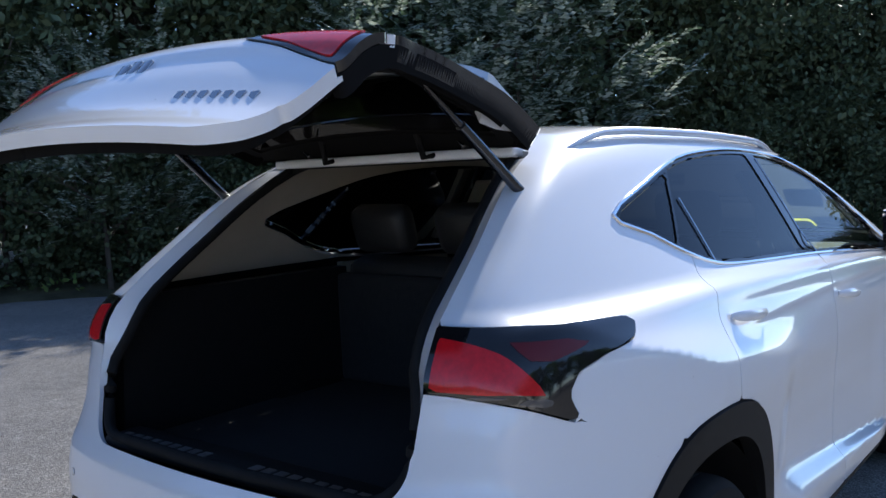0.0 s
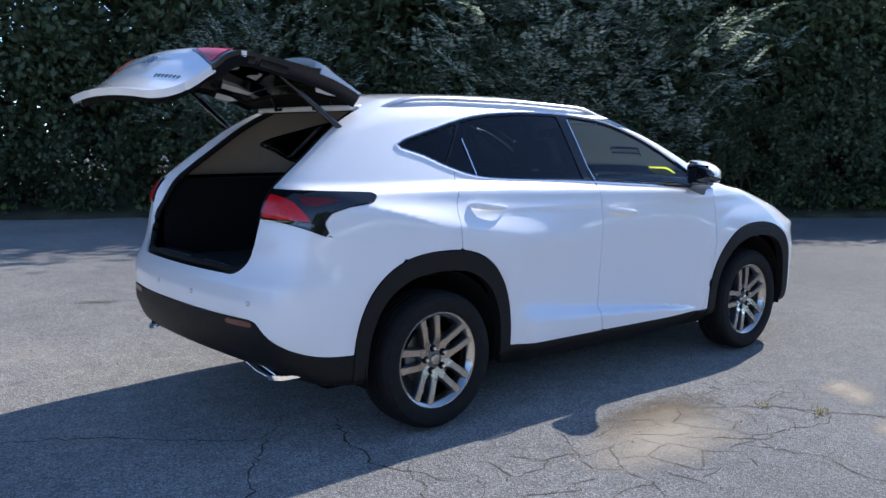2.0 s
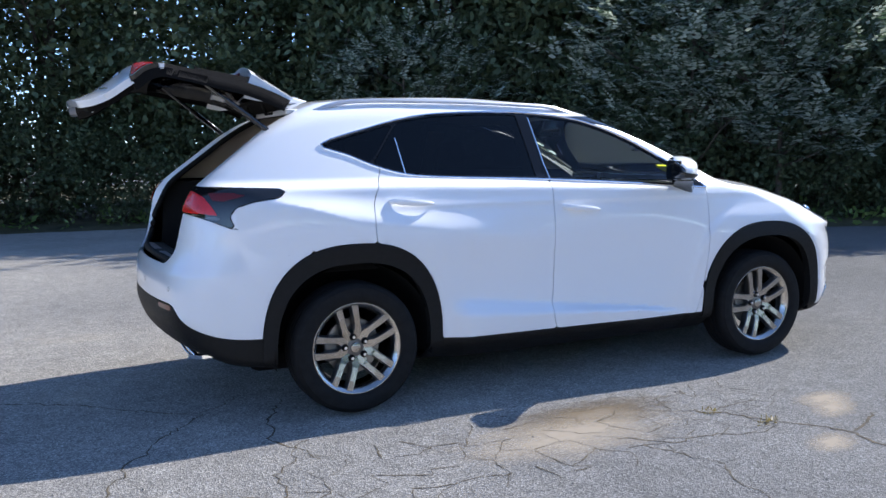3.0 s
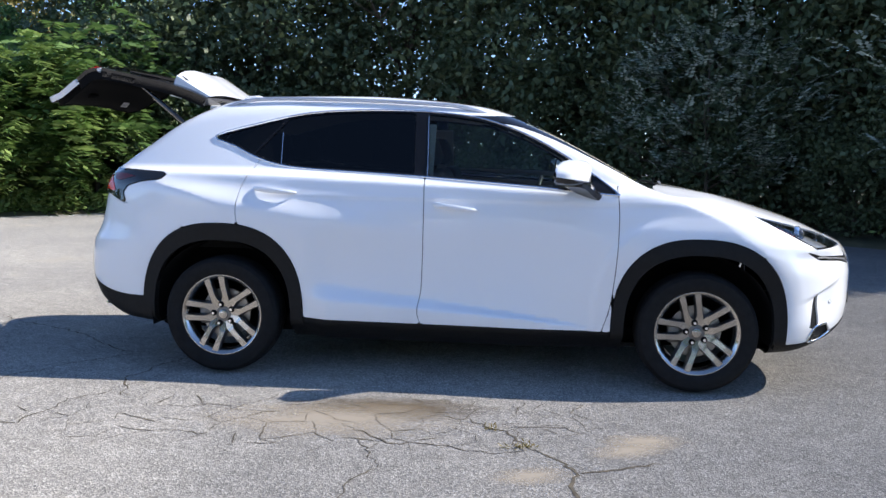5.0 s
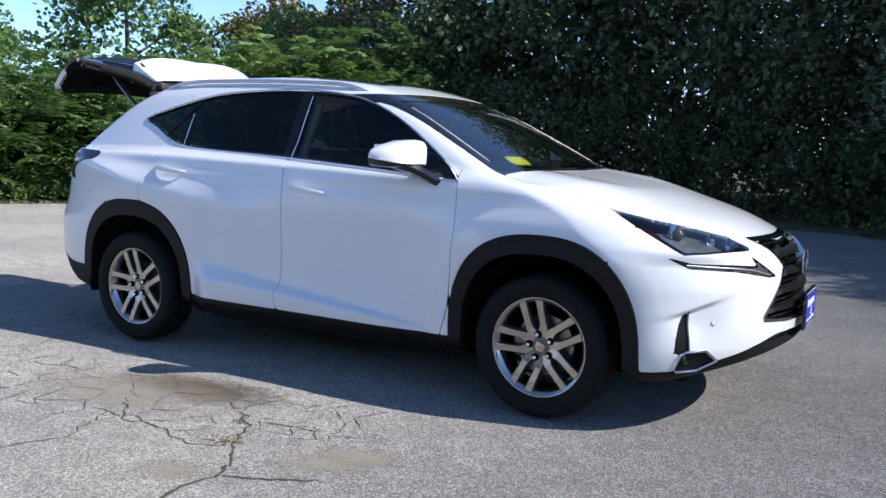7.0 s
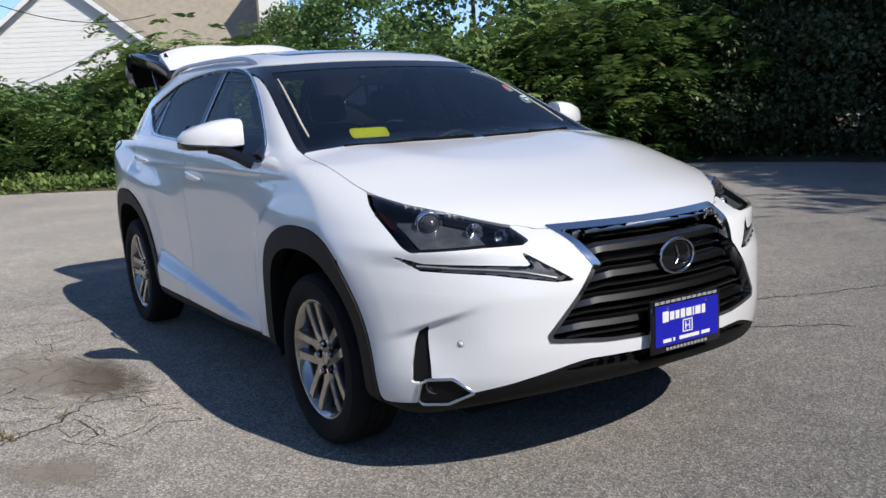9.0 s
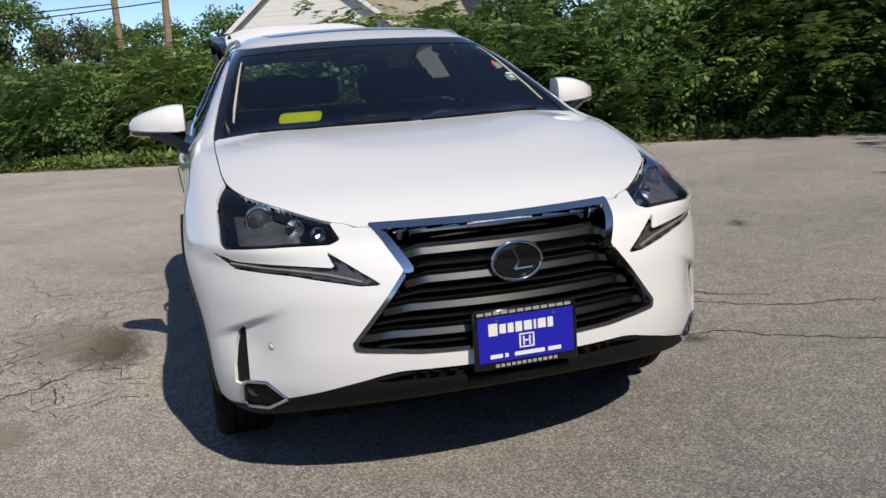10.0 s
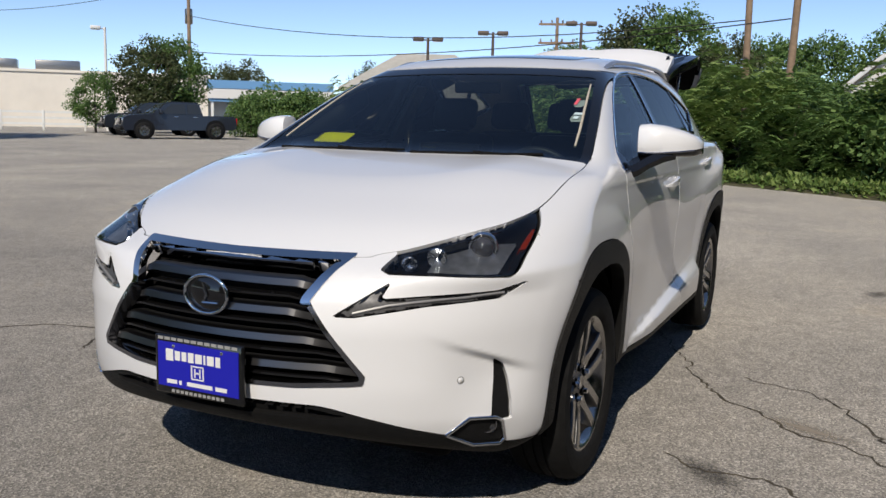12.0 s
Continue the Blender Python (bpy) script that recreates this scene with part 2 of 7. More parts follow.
def sweep(points, ring, closed=True, ups=None, scales=None):
    """A tube: the ring (list of (u, v)) carried along the points. Gives verts and faces."""
    pts = [Vector(p) for p in points]
    verts, faces, n = [], [], len(ring)
    for i, p in enumerate(pts):
        d = (pts[min(i + 1, len(pts) - 1)] - pts[max(i - 1, 0)]).normalized()
        up = Vector(ups[i]) if ups else Vector((0, 0, 1))
        if abs(d.dot(up)) > 0.98:
            up = Vector((1, 0, 0))
        s = d.cross(up).normalized()
        w = s.cross(d).normalized()
        k = scales[i] if scales else 1.0
        for u, v in ring:
            verts.append(p + s * (u * k) + w * (v * k))
    for i in range(len(pts) - 1):
        for j in range(n if closed else n - 1):
            a, b = i * n + j, i * n + (j + 1) % n
            faces.append((a, b, b + n, a + n))
    if closed:
        faces.append(tuple(range(n - 1, -1, -1)))
        faces.append(tuple((len(pts) - 1) * n + j for j in range(n)))
    return verts, faces


def circle(r, n=8, squash=1.0):
    return [(r * math.cos(2 * math.pi * i / n), r * squash * math.sin(2 * math.pi * i / n)) for i in range(n)]


def tube(name, points, r, mat, parent=None, n=8, label="", scales=None, squash=1.0):
    v, f = sweep(points, circle(r, n, squash), scales=scales)
    return soft_edges(link_mesh(name, mesh_arrays(name, v, f), mat, parent, label), 50)


def lathe(profile, n=48, axis="y"):
    """Profile of (radius, along) turned about the axis through the origin."""
    verts, faces, m = [], [], len(profile)
    for i in range(n):
        a = 2 * math.pi * i / n
        for r, h in profile:
            verts.append((r * math.cos(a), h, r * math.sin(a)) if axis == "y" else (r * math.cos(a), r * math.sin(a), h))
    for i in range(n):
        for j in range(m - 1):
            a, b = i * m + j, ((i + 1) % n) * m + j
            faces.append((a, a + 1, b + 1, b) if axis == "y" else (a, b, b + 1, a + 1))
    return verts, faces


def curve_fn(xs, ys):
    """A smooth monotone curve through a few knots, for arrays; straight beyond the ends."""
    xs, ys = np.array(xs, float), np.array(ys, float)
    h = np.diff(xs)
    d = np.diff(ys) / h
    m = np.zeros(len(xs))
    m[0], m[-1] = d[0], d[-1]
    for i in range(1, len(xs) - 1):
        if d[i - 1] * d[i] > 0:
            w1, w2 = 2 * h[i] + h[i - 1], h[i] + 2 * h[i - 1]
            m[i] = (w1 + w2) / (w1 / d[i - 1] + w2 / d[i])

    def at(x):
        x = np.asarray(x, float)
        i = np.clip(np.searchsorted(xs, x) - 1, 0, len(xs) - 2)
        t = (x - xs[i]) / h[i]
        tc = np.clip(t, 0, 1)
        y = ((1 + 2 * tc) * (1 - tc) ** 2 * ys[i] + tc * (1 - tc) ** 2 * h[i] * m[i]
             + tc * tc * (3 - 2 * tc) * ys[i + 1] + tc * tc * (tc - 1) * h[i] * m[i + 1])
        return y + np.where(x < xs[0], (x - xs[0]) * m[0], 0) + np.where(x > xs[-1], (x - xs[-1]) * m[-1], 0)
    return at


def smax(a, b, k):
    h = np.clip(0.5 + 0.5 * (a - b) / k, 0, 1)
    return a * h + b * (1 - h) + k * h * (1 - h)


def smin(a, b, k):
    return -smax(-a, -b, k)


def sstep(t):
    t = np.clip(t, 0, 1)
    return t * t * (3 - 2 * t)


def poly_in(pts, u, v):
    """Signed distance to a closed outline in a plane: positive inside."""
    p = np.array(pts, float)
    q = np.roll(p, -1, axis=0)
    u, v = np.asarray(u, float), np.asarray(v, float)
    best = np.full(u.shape, 1e9)
    inside = np.zeros(u.shape, bool)
    for (ax, ay), (bx, by) in zip(p, q):
        ex, ey = bx - ax, by - ay
        t = np.clip(((u - ax) * ex + (v - ay) * ey) / (ex * ex + ey * ey), 0, 1)
        best = np.minimum(best, np.hypot(u - ax - t * ex, v - ay - t * ey))
        cross = ((ay > v) != (by > v))
        with np.errstate(divide="ignore", invalid="ignore"):
            xi = ax + (v - ay) * ex / (ey if ey != 0 else 1e-12)
        inside ^= cross & (u < xi)
    return np.where(inside, best, -best)


def smooth_outline(pts, n=4):
    """A closed Catmull-Rom curve through a few corners."""
    p = np.array(pts, float)
    out = []
    for i in range(len(p)):
        a, b, c, d = p[i - 1], p[i], p[(i + 1) % len(p)], p[(i + 2) % len(p)]
        for k in range(n):
            t = k / n
            out.append(0.5 * (2 * b + (c - a) * t + (2 * a - 5 * b + 4 * c - d) * t * t + (3 * b - a - 3 * c + d) * t ** 3))
    return out

# ---------- ground ----------
LOT_EDGE = [(40, -16), (22, -4), (14, 2.4), (10.5, 4.6), (7.5, 6.7), (4.5, 9.0), (2.0, 10.6), (-1.0, 11.8), (-4.0, 12.0), (-7.0, 11.0), (-9.2, 8.6), (-11.0, 5.4), (-13.5, 1.6),
            (-16.0, -1.6), (-18.5, -5.0), (-21.0, -8.6), (-23.5, -12.4), (-26.5, -17.0), (-30.0, -23.0)]


def edge_at(s):
    """A point of the lot's edge, s metres along it, and the way outwards."""
    for (ax, ay), (bx, by) in zip(LOT_EDGE, LOT_EDGE[1:]):
        n = math.hypot(bx - ax, by - ay)
        if s <= n or (bx, by) == LOT_EDGE[-1]:
            ux, uy = (bx - ax) / n, (by - ay) / n
            return ax + ux * s, ay + uy * s, uy, -ux
        s -= n


EDGE_LEN = sum(math.hypot(b[0] - a[0], b[1] - a[1]) for a, b in zip(LOT_EDGE, LOT_EDGE[1:]))


def edge_near(x, y):
    """Length along the edge of the place nearest to x, y."""
    return min((math.hypot(edge_at(k * 0.25)[0] - x, edge_at(k * 0.25)[1] - y), k * 0.25) for k in range(int(EDGE_LEN * 4)))[1]


bm = bmesh.new()
bmesh.ops.create_grid(bm, x_segments=2, y_segments=2, size=600)
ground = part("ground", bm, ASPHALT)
tagged(ground, "worn grey asphalt of a large parking lot", "parking lot", kind="structure")

# soil and grass behind the lot's edge, a little higher, with a ragged rim
EARTH = material("earth_and_grass", (0.05, 0.055, 0.025), rough=0.95, vary=0.5, scale=1.2, second=(0.10, 0.09, 0.05), bump=0.6, bump_scale=25)
rng = np.random.default_rng(3)
rows = []
steps = int(EDGE_LEN / 0.4)
for k in range(steps + 1):
    x, y, ox, oy = edge_at(min(k * 0.4, EDGE_LEN - 0.01))
    j = rng.normal(0, 0.07)
    rows.append([(x + ox * (d + (j if i < 2 else 0)), y + oy * (d + (j if i < 2 else 0)), h) for i, (d, h) in enumerate(((-0.08, -0.01), (0.12, 0.05), (1.0, 0.10), (4.0, 0.22), (16.0, 0.3)))])
v = [p for r in rows for p in r]
f = [(k * 5 + i, (k + 1) * 5 + i, (k + 1) * 5 + i + 1, k * 5 + i + 1) for k in range(steps) for i in range(4)]
verge = link_mesh("verge", mesh_arrays("verge", v, f, EARTH, smooth=True), None)
tagged(verge, "strip of earth and weeds along the asphalt edge", "verge", kind="structure")

# ---------- cracks, stains and grit on the asphalt ----------
CRACK = material("crack_dirt", (0.040, 0.034, 0.027), rough=1.0, vary=0.5, scale=14, second=(0.085, 0.070, 0.05))
rg = np.random.default_rng(8)


def crack_quads(points, width, out, rough=0.02, step=0.035):
    """Adds the quads of one ragged crack that wanders along the points and thins to its ends."""
    pts = [np.array(p, float) for p in points]
    line = []
    for a, b in zip(pts, pts[1:]):
        n = max(2, int(np.linalg.norm(b - a) / step))
        for i in range(n):
            line.append(a + (b - a) * i / n)
    line.append(pts[-1])
    walk_off = np.cumsum(rg.normal(0, rough, (len(line), 2)), axis=0)
    walk_off -= np.linspace(0, 1, len(line))[:, None] * walk_off[-1]
    line = np.array(line) + walk_off * 0.6 + rg.normal(0, rough * 0.35, (len(line), 2))
    d = np.gradient(line, axis=0)
    d /= np.maximum(np.linalg.norm(d, axis=1), 1e-9)[:, None]
    nrm = np.stack([-d[:, 1], d[:, 0]], 1)
    t = np.linspace(0, 1, len(line))
    w = width * (0.35 + 0.65 * np.sin(np.pi * np.clip(t, 0.04, 0.96)) ** 0.5) * rg.uniform(0.35, 1.3, len(line))
    L, R = line + nrm * w[:, None] / 2, line - nrm * w[:, None] / 2
    for i in range(len(line) - 1):
        out.append([(*L[i], 0.0022), (*R[i], 0.0022), (*R[i + 1], 0.0022), (*L[i + 1], 0.0022)])


def crack_object(name, lines, width, label, rough=0.02):
    out = []
    for ln in lines:
        crack_quads(ln, width, out, rough)
    ob = link_mesh(name, quads_mesh(name, np.array(out), CRACK), None)
    return tagged(ob, label, "crack", kind="stuff")


crack_object("crack", [[(-3.9, 0.75), (-2.88, 0.15), (-2.46, -0.18), (-2.04, -0.48), (-1.79, -0.21)], [(-2.02, -0.49), (-2.24, -0.78), (-2.4, -1.04), (-2.6, -1.5)], [(-1.63, -0.4), (-1.82, -0.86), (-1.86, -1.09), (-1.7, -1.4)]],
             0.012, "long dark cracks across worn asphalt")
crack_object("crack", [[(0.14, -1.51), (0.42, -1.92), (0.6, -2.17), (0.6, -2.39), (0.66, -2.56), (1.0, -2.95), (1.2, -3.6)], [(0.61, -2.18), (0.79, -2.12), (0.98, -2.01)]], 0.018, "wide crack with dry weeds in worn asphalt")
crack_object("crack", [[(-0.47, -1.67), (-0.22, -1.85), (0.06, -1.89), (0.28, -1.95), (0.42, -1.92)], [(-0.36, -1.88), (-0.18, -2.23), (-0.3, -2.6)], [(0.30, -1.65), (0.5, -1.6), (0.66, -1.66)], [(-2.9, -2.2), (-2.02, -1.91), (-1.89, -1.51), (-1.66, -1.12)]], 0.009, "thin cracks in worn asphalt")
crack_object("crack", [[(-1.2, 0.6), (0.04, 1.17), (0.29, 1.45), (0.47, 1.81), (0.73, 2.14), (0.86, 2.44), (1.06, 2.81), (1.6, 4.2)], [(0.95, 1.09), (1.03, 1.22), (1.11, 1.46), (1.46, 1.84), (1.65, 2.1)], [(-0.27, 1.24), (-0.03, 1.67), (0.44, 1.96), (0.6, 2.2)]], 0.015, "long dark cracks across worn asphalt")
crack_object("crack", [[(-5.2, -7.0), (-4.11, -4.88), (-3.67, -4.06), (-3.32, -3.43), (-2.9, -2.2)], [(-3.0, 9.6), (-0.68, 7.71), (0.42, 6.82), (0.89, 6.44), (3.4, 4.6), (6.4, 3.3)], [(-12, -3), (-9.5, 0.4), (-8.5, 3.5)], [(3.2, 1.6), (5.0, 2.9), (7.2, 3.2)]], 0.015, "long cracks across the lot")
# a field of small cracked plates beside the car
net = []
cell = 0.20
for i in range(-9, 10):
    for j in range(-5, 6):
        cx, cy = -0.80 + (i + 0.5 * (j % 2)) * cell, -1.62 + j * cell * 0.87

        def corner(a, cx=cx, cy=cy):
            x, y = cx + 0.577 * cell * math.sin(a), cy + 0.577 * cell * math.cos(a)
            q = noise.noise_vector(Vector((x * 7, y * 7, 1.3)))
            return x + q.x * 0.14, y + q.y * 0.14
        d = math.hypot((cx + 0.80) / 1.55, (cy + 1.62 - 0.10 * (cx + 0.8)) / 0.46)
        if d > 1.05 or rg.uniform() > 1.25 - 0.6 * d:
            continue
        for k in range(3):
            if rg.uniform() < 0.22:
                continue
            net.append([corner(math.pi / 3 * k), corner(math.pi / 3 * (k + 1))])
out = []
for ln in net:
    crack_quads(ln, float(rg.uniform(0.003, 0.0085)), out, 0.008, 0.03)
tagged(link_mesh("cracked_plates", quads_mesh("cracked_plates", np.array(out), CRACK), None), "net of small cracks in broken asphalt", "cracks", kind="stuff")


def stain_material(name, color, strength):
    m = bpy.data.materials.new(name)
    m.use_nodes = True
    nt = m.node_tree
    b = nt.nodes["Principled BSDF"]
    b.inputs["Base Color"].default_value = (*color, 1)
    b.inputs["Roughness"].default_value = 0.95
    co = nt.nodes.new("ShaderNodeTexCoord")
    ln = nt.nodes.new("ShaderNodeVectorMath")
    ln.operation = "LENGTH"
    nt.links.new(co.outputs["Object"], ln.inputs[0])
    nz = nt.nodes.new("ShaderNodeTexNoise")
    nz.inputs["Scale"].default_value, nz.inputs["Detail"].default_value, nz.inputs["Roughness"].default_value = 3.0, 8, 0.7
    nt.links.new(co.outputs["Object"], nz.inputs["Vector"])
    ad = nt.nodes.new("ShaderNodeMath")
    ad.operation = "ADD"
    nt.links.new(ln.outputs["Value"], ad.inputs[0])
    nt.links.new(nz.outputs["Fac"], ad.inputs[1])
    mr = nt.nodes.new("ShaderNodeMapRange")
    mr.inputs["From Min"].default_value, mr.inputs["From Max"].default_value = 0.65, 1.25
    mr.inputs["To Min"].default_value, mr.inputs["To Max"].default_value = strength, 0.0
    nt.links.new(ad.outputs[0], mr.inputs["Value"])
    nt.links.new(mr.outputs[0], b.inputs["Alpha"])
    return m


BROWN = stain_material("brown_silt", (0.105, 0.078, 0.050), 0.9)
PALE = stain_material("pale_dust", (0.36, 0.31, 0.25), 0.62)
OIL = stain_material("dark_stain", (0.05, 0.048, 0.045), 0.5)
for i, (x, y, sx, sy, turn, mt) in enumerate(((-0.30, -1.40, 0.75, 0.30, 6, BROWN), (0.43, -2.24, 0.26, 0.14, 20, PALE), (0.88, -1.85, 0.34, 0.15, 30, PALE), (0.40, 1.60, 0.34, 0.10, 60, PALE), (-0.55, -1.62, 0.9, 0.4, 4, PALE), (0.95, -1.72, 0.3, 0.16, 10, PALE), (1.1, 1.3, 0.25, 0.12, 40, OIL), (-1.5, 3.4, 0.3, 0.12, -30, OIL), (-3.2, 1.9, 0.3, 0.14, -20, OIL))):
    v = [(math.cos(a) * 1.3, math.sin(a) * 1.3, 0) for a in [k * math.pi / 12 for k in range(24)]]
    ob = link_mesh("stain", mesh_arrays("stain", v, [tuple(range(24))], mt), None)
    ob.matrix_world = Matrix.Translation((x, y, 0.0008 + 0.00015 * i)) @ Matrix.Rotation(radians(turn), 4, "Z") @ Matrix.Diagonal((sx, sy, 1, 1))
    tagged(ob, ("brown silt stain on the asphalt", "pale dusty patch on the asphalt", "dark oily stain on the asphalt")[(BROWN, PALE, OIL).index(mt)], "stain", kind="structure")
# dry weeds in the wide crack and loose grit
crack_weeds = np.array([(0.24 + rg.normal(0, 0.02), -1.66 + rg.normal(0, 0.02), 0.003) for _ in range(14)] + [(0.39 + rg.normal(0, 0.035), -1.90 + rg.normal(0, 0.02), 0.003) for _ in range(30)])
DRY = leaf_material("dry_weeds", (0.17, 0.13, 0.05), (0.32, 0.27, 0.11))

# ---------- foliage ----------
LEAF_DARK = leaf_material("dark_leaves", (0.056, 0.084, 0.037), (0.145, 0.180, 0.092), 0.5, 0.16)
LEAF_GREEN = leaf_material("green_leaves", (0.070, 0.150, 0.042), (0.220, 0.330, 0.110), 0.5)
LEAF_BRIGHT = leaf_material("light_leaves", (0.110, 0.200, 0.050), (0.300, 0.395, 0.130), 0.55)
LEAF_YELLOW = leaf_material("yellowing_leaves", (0.110, 0.110, 0.025), (0.260, 0.210, 0.060), 0.55)
LEAF_SILVER = leaf_material("silvery_leaves", (0.070, 0.110, 0.065), (0.560, 0.620, 0.520), 0.42)
LEAF_OLIVE = leaf_material("olive_leaves", (0.055, 0.075, 0.030), (0.130, 0.150, 0.070), 0.55)
LEAF_SILVER.node_tree.nodes["Color Ramp"].color_ramp.elements[0].position = 0.25
BARK = material("bark", (0.11, 0.085, 0.065), rough=0.95, vary=0.4, scale=9, bump=0.8, bump_scale=30)
BARK_PALE = material("pale_dead_wood", (0.34, 0.31, 0.27), rough=0.9, vary=0.25, scale=9, bump=0.5, bump_scale=30)


def leaf_quads(rg, centers, per, spread, size, slim=0.42, droop=0.25):
    """Rhombic leaves scattered round the clump centres."""
    c = np.repeat(centers, per, axis=0)
    n = len(c)
    d = rg.normal(size=(n, 3))
    d /= np.linalg.norm(d, axis=1)[:, None]
    p = c + d * (spread * rg.uniform(0.25, 1.0, n) ** 0.6)[:, None] * np.array([1, 1, 0.75])
    way = d + rg.normal(0, 0.7, (n, 3)) - np.array([0, 0, droop])
    way /= np.linalg.norm(way, axis=1)[:, None]
    nor = rg.normal(0, 0.6, (n, 3)) + np.array([0, 0, 0.9])
    sidev = np.cross(way, nor)
    sidev /= np.maximum(np.linalg.norm(sidev, axis=1), 1e-6)[:, None]
    L = size * rg.uniform(0.6, 1.3, n)[:, None]
    w = sidev * L * slim
    return np.stack([p, p + way * L * 0.45 + w, p + way * L, p + way * L * 0.5 - w], 1)


def frond_quads(rg, centers, per, spread, length, leaflet, pairs=7, rises=(-0.1, 0.8), droop=0.75):
    """Feathery compound leaves: leaflets in two rows along an arching rib."""
    c = np.repeat(centers, per, axis=0)
    n = len(c)
    d = rg.normal(size=(n, 3))
    d /= np.linalg.norm(d, axis=1)[:, None]
    p = c + d * (spread * rg.uniform(0.1, 1.0, n) ** 0.6)[:, None]
    az = np.arctan2(p[:, 1], p[:, 0]) + rg.normal(0, 0.8, n)
    rise = rg.uniform(rises[0], rises[1], n)
    out = np.stack([np.cos(az), np.sin(az), rise], 1)
    across = np.stack([-np.sin(az), np.cos(az), np.zeros(n)], 1)
    L = length * rg.uniform(0.6, 1.2, n)
    quads = []
    for k in range(pairs):
        t = (k + 1) / pairs
        base = p + out * (L * t)[:, None] - np.array([0, 0, 1.0]) * (L * droop * t * t)[:, None]
        for sd in (-1, 1):
            way = across * sd + out * 0.45 - np.array([0, 0, 0.35]) + rg.normal(0, 0.12, (n, 3))
            ln = (leaflet * (1.1 - 0.5 * t) * rg.uniform(0.8, 1.2, n))[:, None]
            wid = out * ln * 0.21
            quads.append(np.stack([base, base + way * ln * 0.45 + wid, base + way * ln, base + way * ln * 0.45 - wid], 1))
    return np.concatenate(quads)


def limb_tree(rg, height, spread, limbs, r0, sub=3):
    """A tapered trunk with limbs; gives verts, faces and the limb ends."""
    V, F, ends = [], [], []

    def add(path, r):
        k = len(V)
        sc = [1 - 0.8 * i / (len(path) - 1) for i in range(len(path))]
        v, f = sweep(path, circle(r, 6), scales=sc)
        V.extend(v)
        F.extend(tuple(k + i for i in q) for q in f)

    lean = rg.normal(0, 0.05, 2)
    trunk = [(lean[0] * h * height, lean[1] * h * height, h * height * 0.92 - 0.1 * (h == 0)) for h in (0, 0.12, 0.3, 0.55, 0.8, 1)]
    add(trunk, r0)
    for i in range(limbs):
        h = rg.uniform(0.14, 0.85)
        a = i * 2.4 + rg.uniform(-0.4, 0.4)
        ln = spread * (1.1 - 0.55 * h) * rg.uniform(0.7, 1.1)
        p0 = Vector((lean[0] * h * height, lean[1] * h * height, h * height * 0.9))
        path = [p0 + Vector((math.cos(a) * ln * t, math.sin(a) * ln * t, height * 0.16 * t * rg.uniform(0.6, 1.4))) for t in (0, 0.35, 0.7, 1)]
        add(path, r0 * 0.4)
        ends.append(path[-1])
        ends.append(path[2])
        for _ in range(sub):
            b = a + rg.uniform(-1, 1)
            q = [path[2] + Vector((math.cos(b), math.sin(b), 0.6)) * (ln * 0.35 * t) for t in (0, 0.5, 1)]
            add(q, r0 * 0.16)
            ends.append(q[-1])
    return V, F, ends


def plant_meshes(seed, height, radius, clumps, per, leaf, mat, low=0.05, slim=0.42, clump_r=0.5, trunk=0.12, bark=BARK, top_heavy=0.0, frond=0.0, rises=(-0.1, 0.8), droop=0.75):
    """Trunk and crown meshes of one plant. The crown is an uneven cloud of leaf clumps with gaps."""
    rg = np.random.default_rng(seed)
    V, F, ends = limb_tree(rg, height, radius, 9 if height > 4 else 6, trunk)
    tr = mesh_arrays("trunk", V, F, bark, smooth=True)
    u = rg.normal(size=(clumps, 3))
    u /= np.linalg.norm(u, axis=1)[:, None]
    rr = rg.uniform(0.55, 1.0, clumps) ** 0.5
    lump = 1 + 0.25 * np.sin(3 * np.arctan2(u[:, 1], u[:, 0]) + seed) * (1 - np.abs(u[:, 2])) + rg.normal(0, 0.1, clumps)
    zmid = height * (0.5 + low / 2 + top_heavy)
    c = np.stack([u[:, 0] * radius * rr * lump, u[:, 1] * radius * rr * lump, zmid + u[:, 2] * (height - zmid) * rr * (1 + rg.normal(0, 0.08, clumps))], 1)
    c[:, 2] = np.maximum(c[:, 2], height * low + 0.12)
    if len(ends):
        e = np.array([tuple(p) for p in ends])
        c = np.concatenate([c, e[rg.integers(0, len(e), clumps // 5)] + rg.normal(0, 0.15, (clumps // 5, 3))])
    q = frond_quads(rg, c, per, clump_r, frond, leaf, 9 if droop < 0.5 else 7, rises, droop) if frond else leaf_quads(rg, c, per, clump_r, leaf, slim)
    return tr, quads_mesh("crown", q, mat)


def plant(name, meshes, x, y, z=0.0, turn=0.0, scale=1.0, label="", category="tree", group=""):
    th = new(name)
    tagged(th, label, category, group)
    th.matrix_world = Matrix.Translation((x, y, z)) @ Matrix.Rotation(turn, 4, "Z") @ Matrix.Diagonal((scale, scale, scale * random.uniform(0.94, 1.08), 1))
    link_mesh("trunk", meshes[0], None, th)
    link_mesh("crown", meshes[1], None, th)
    return th


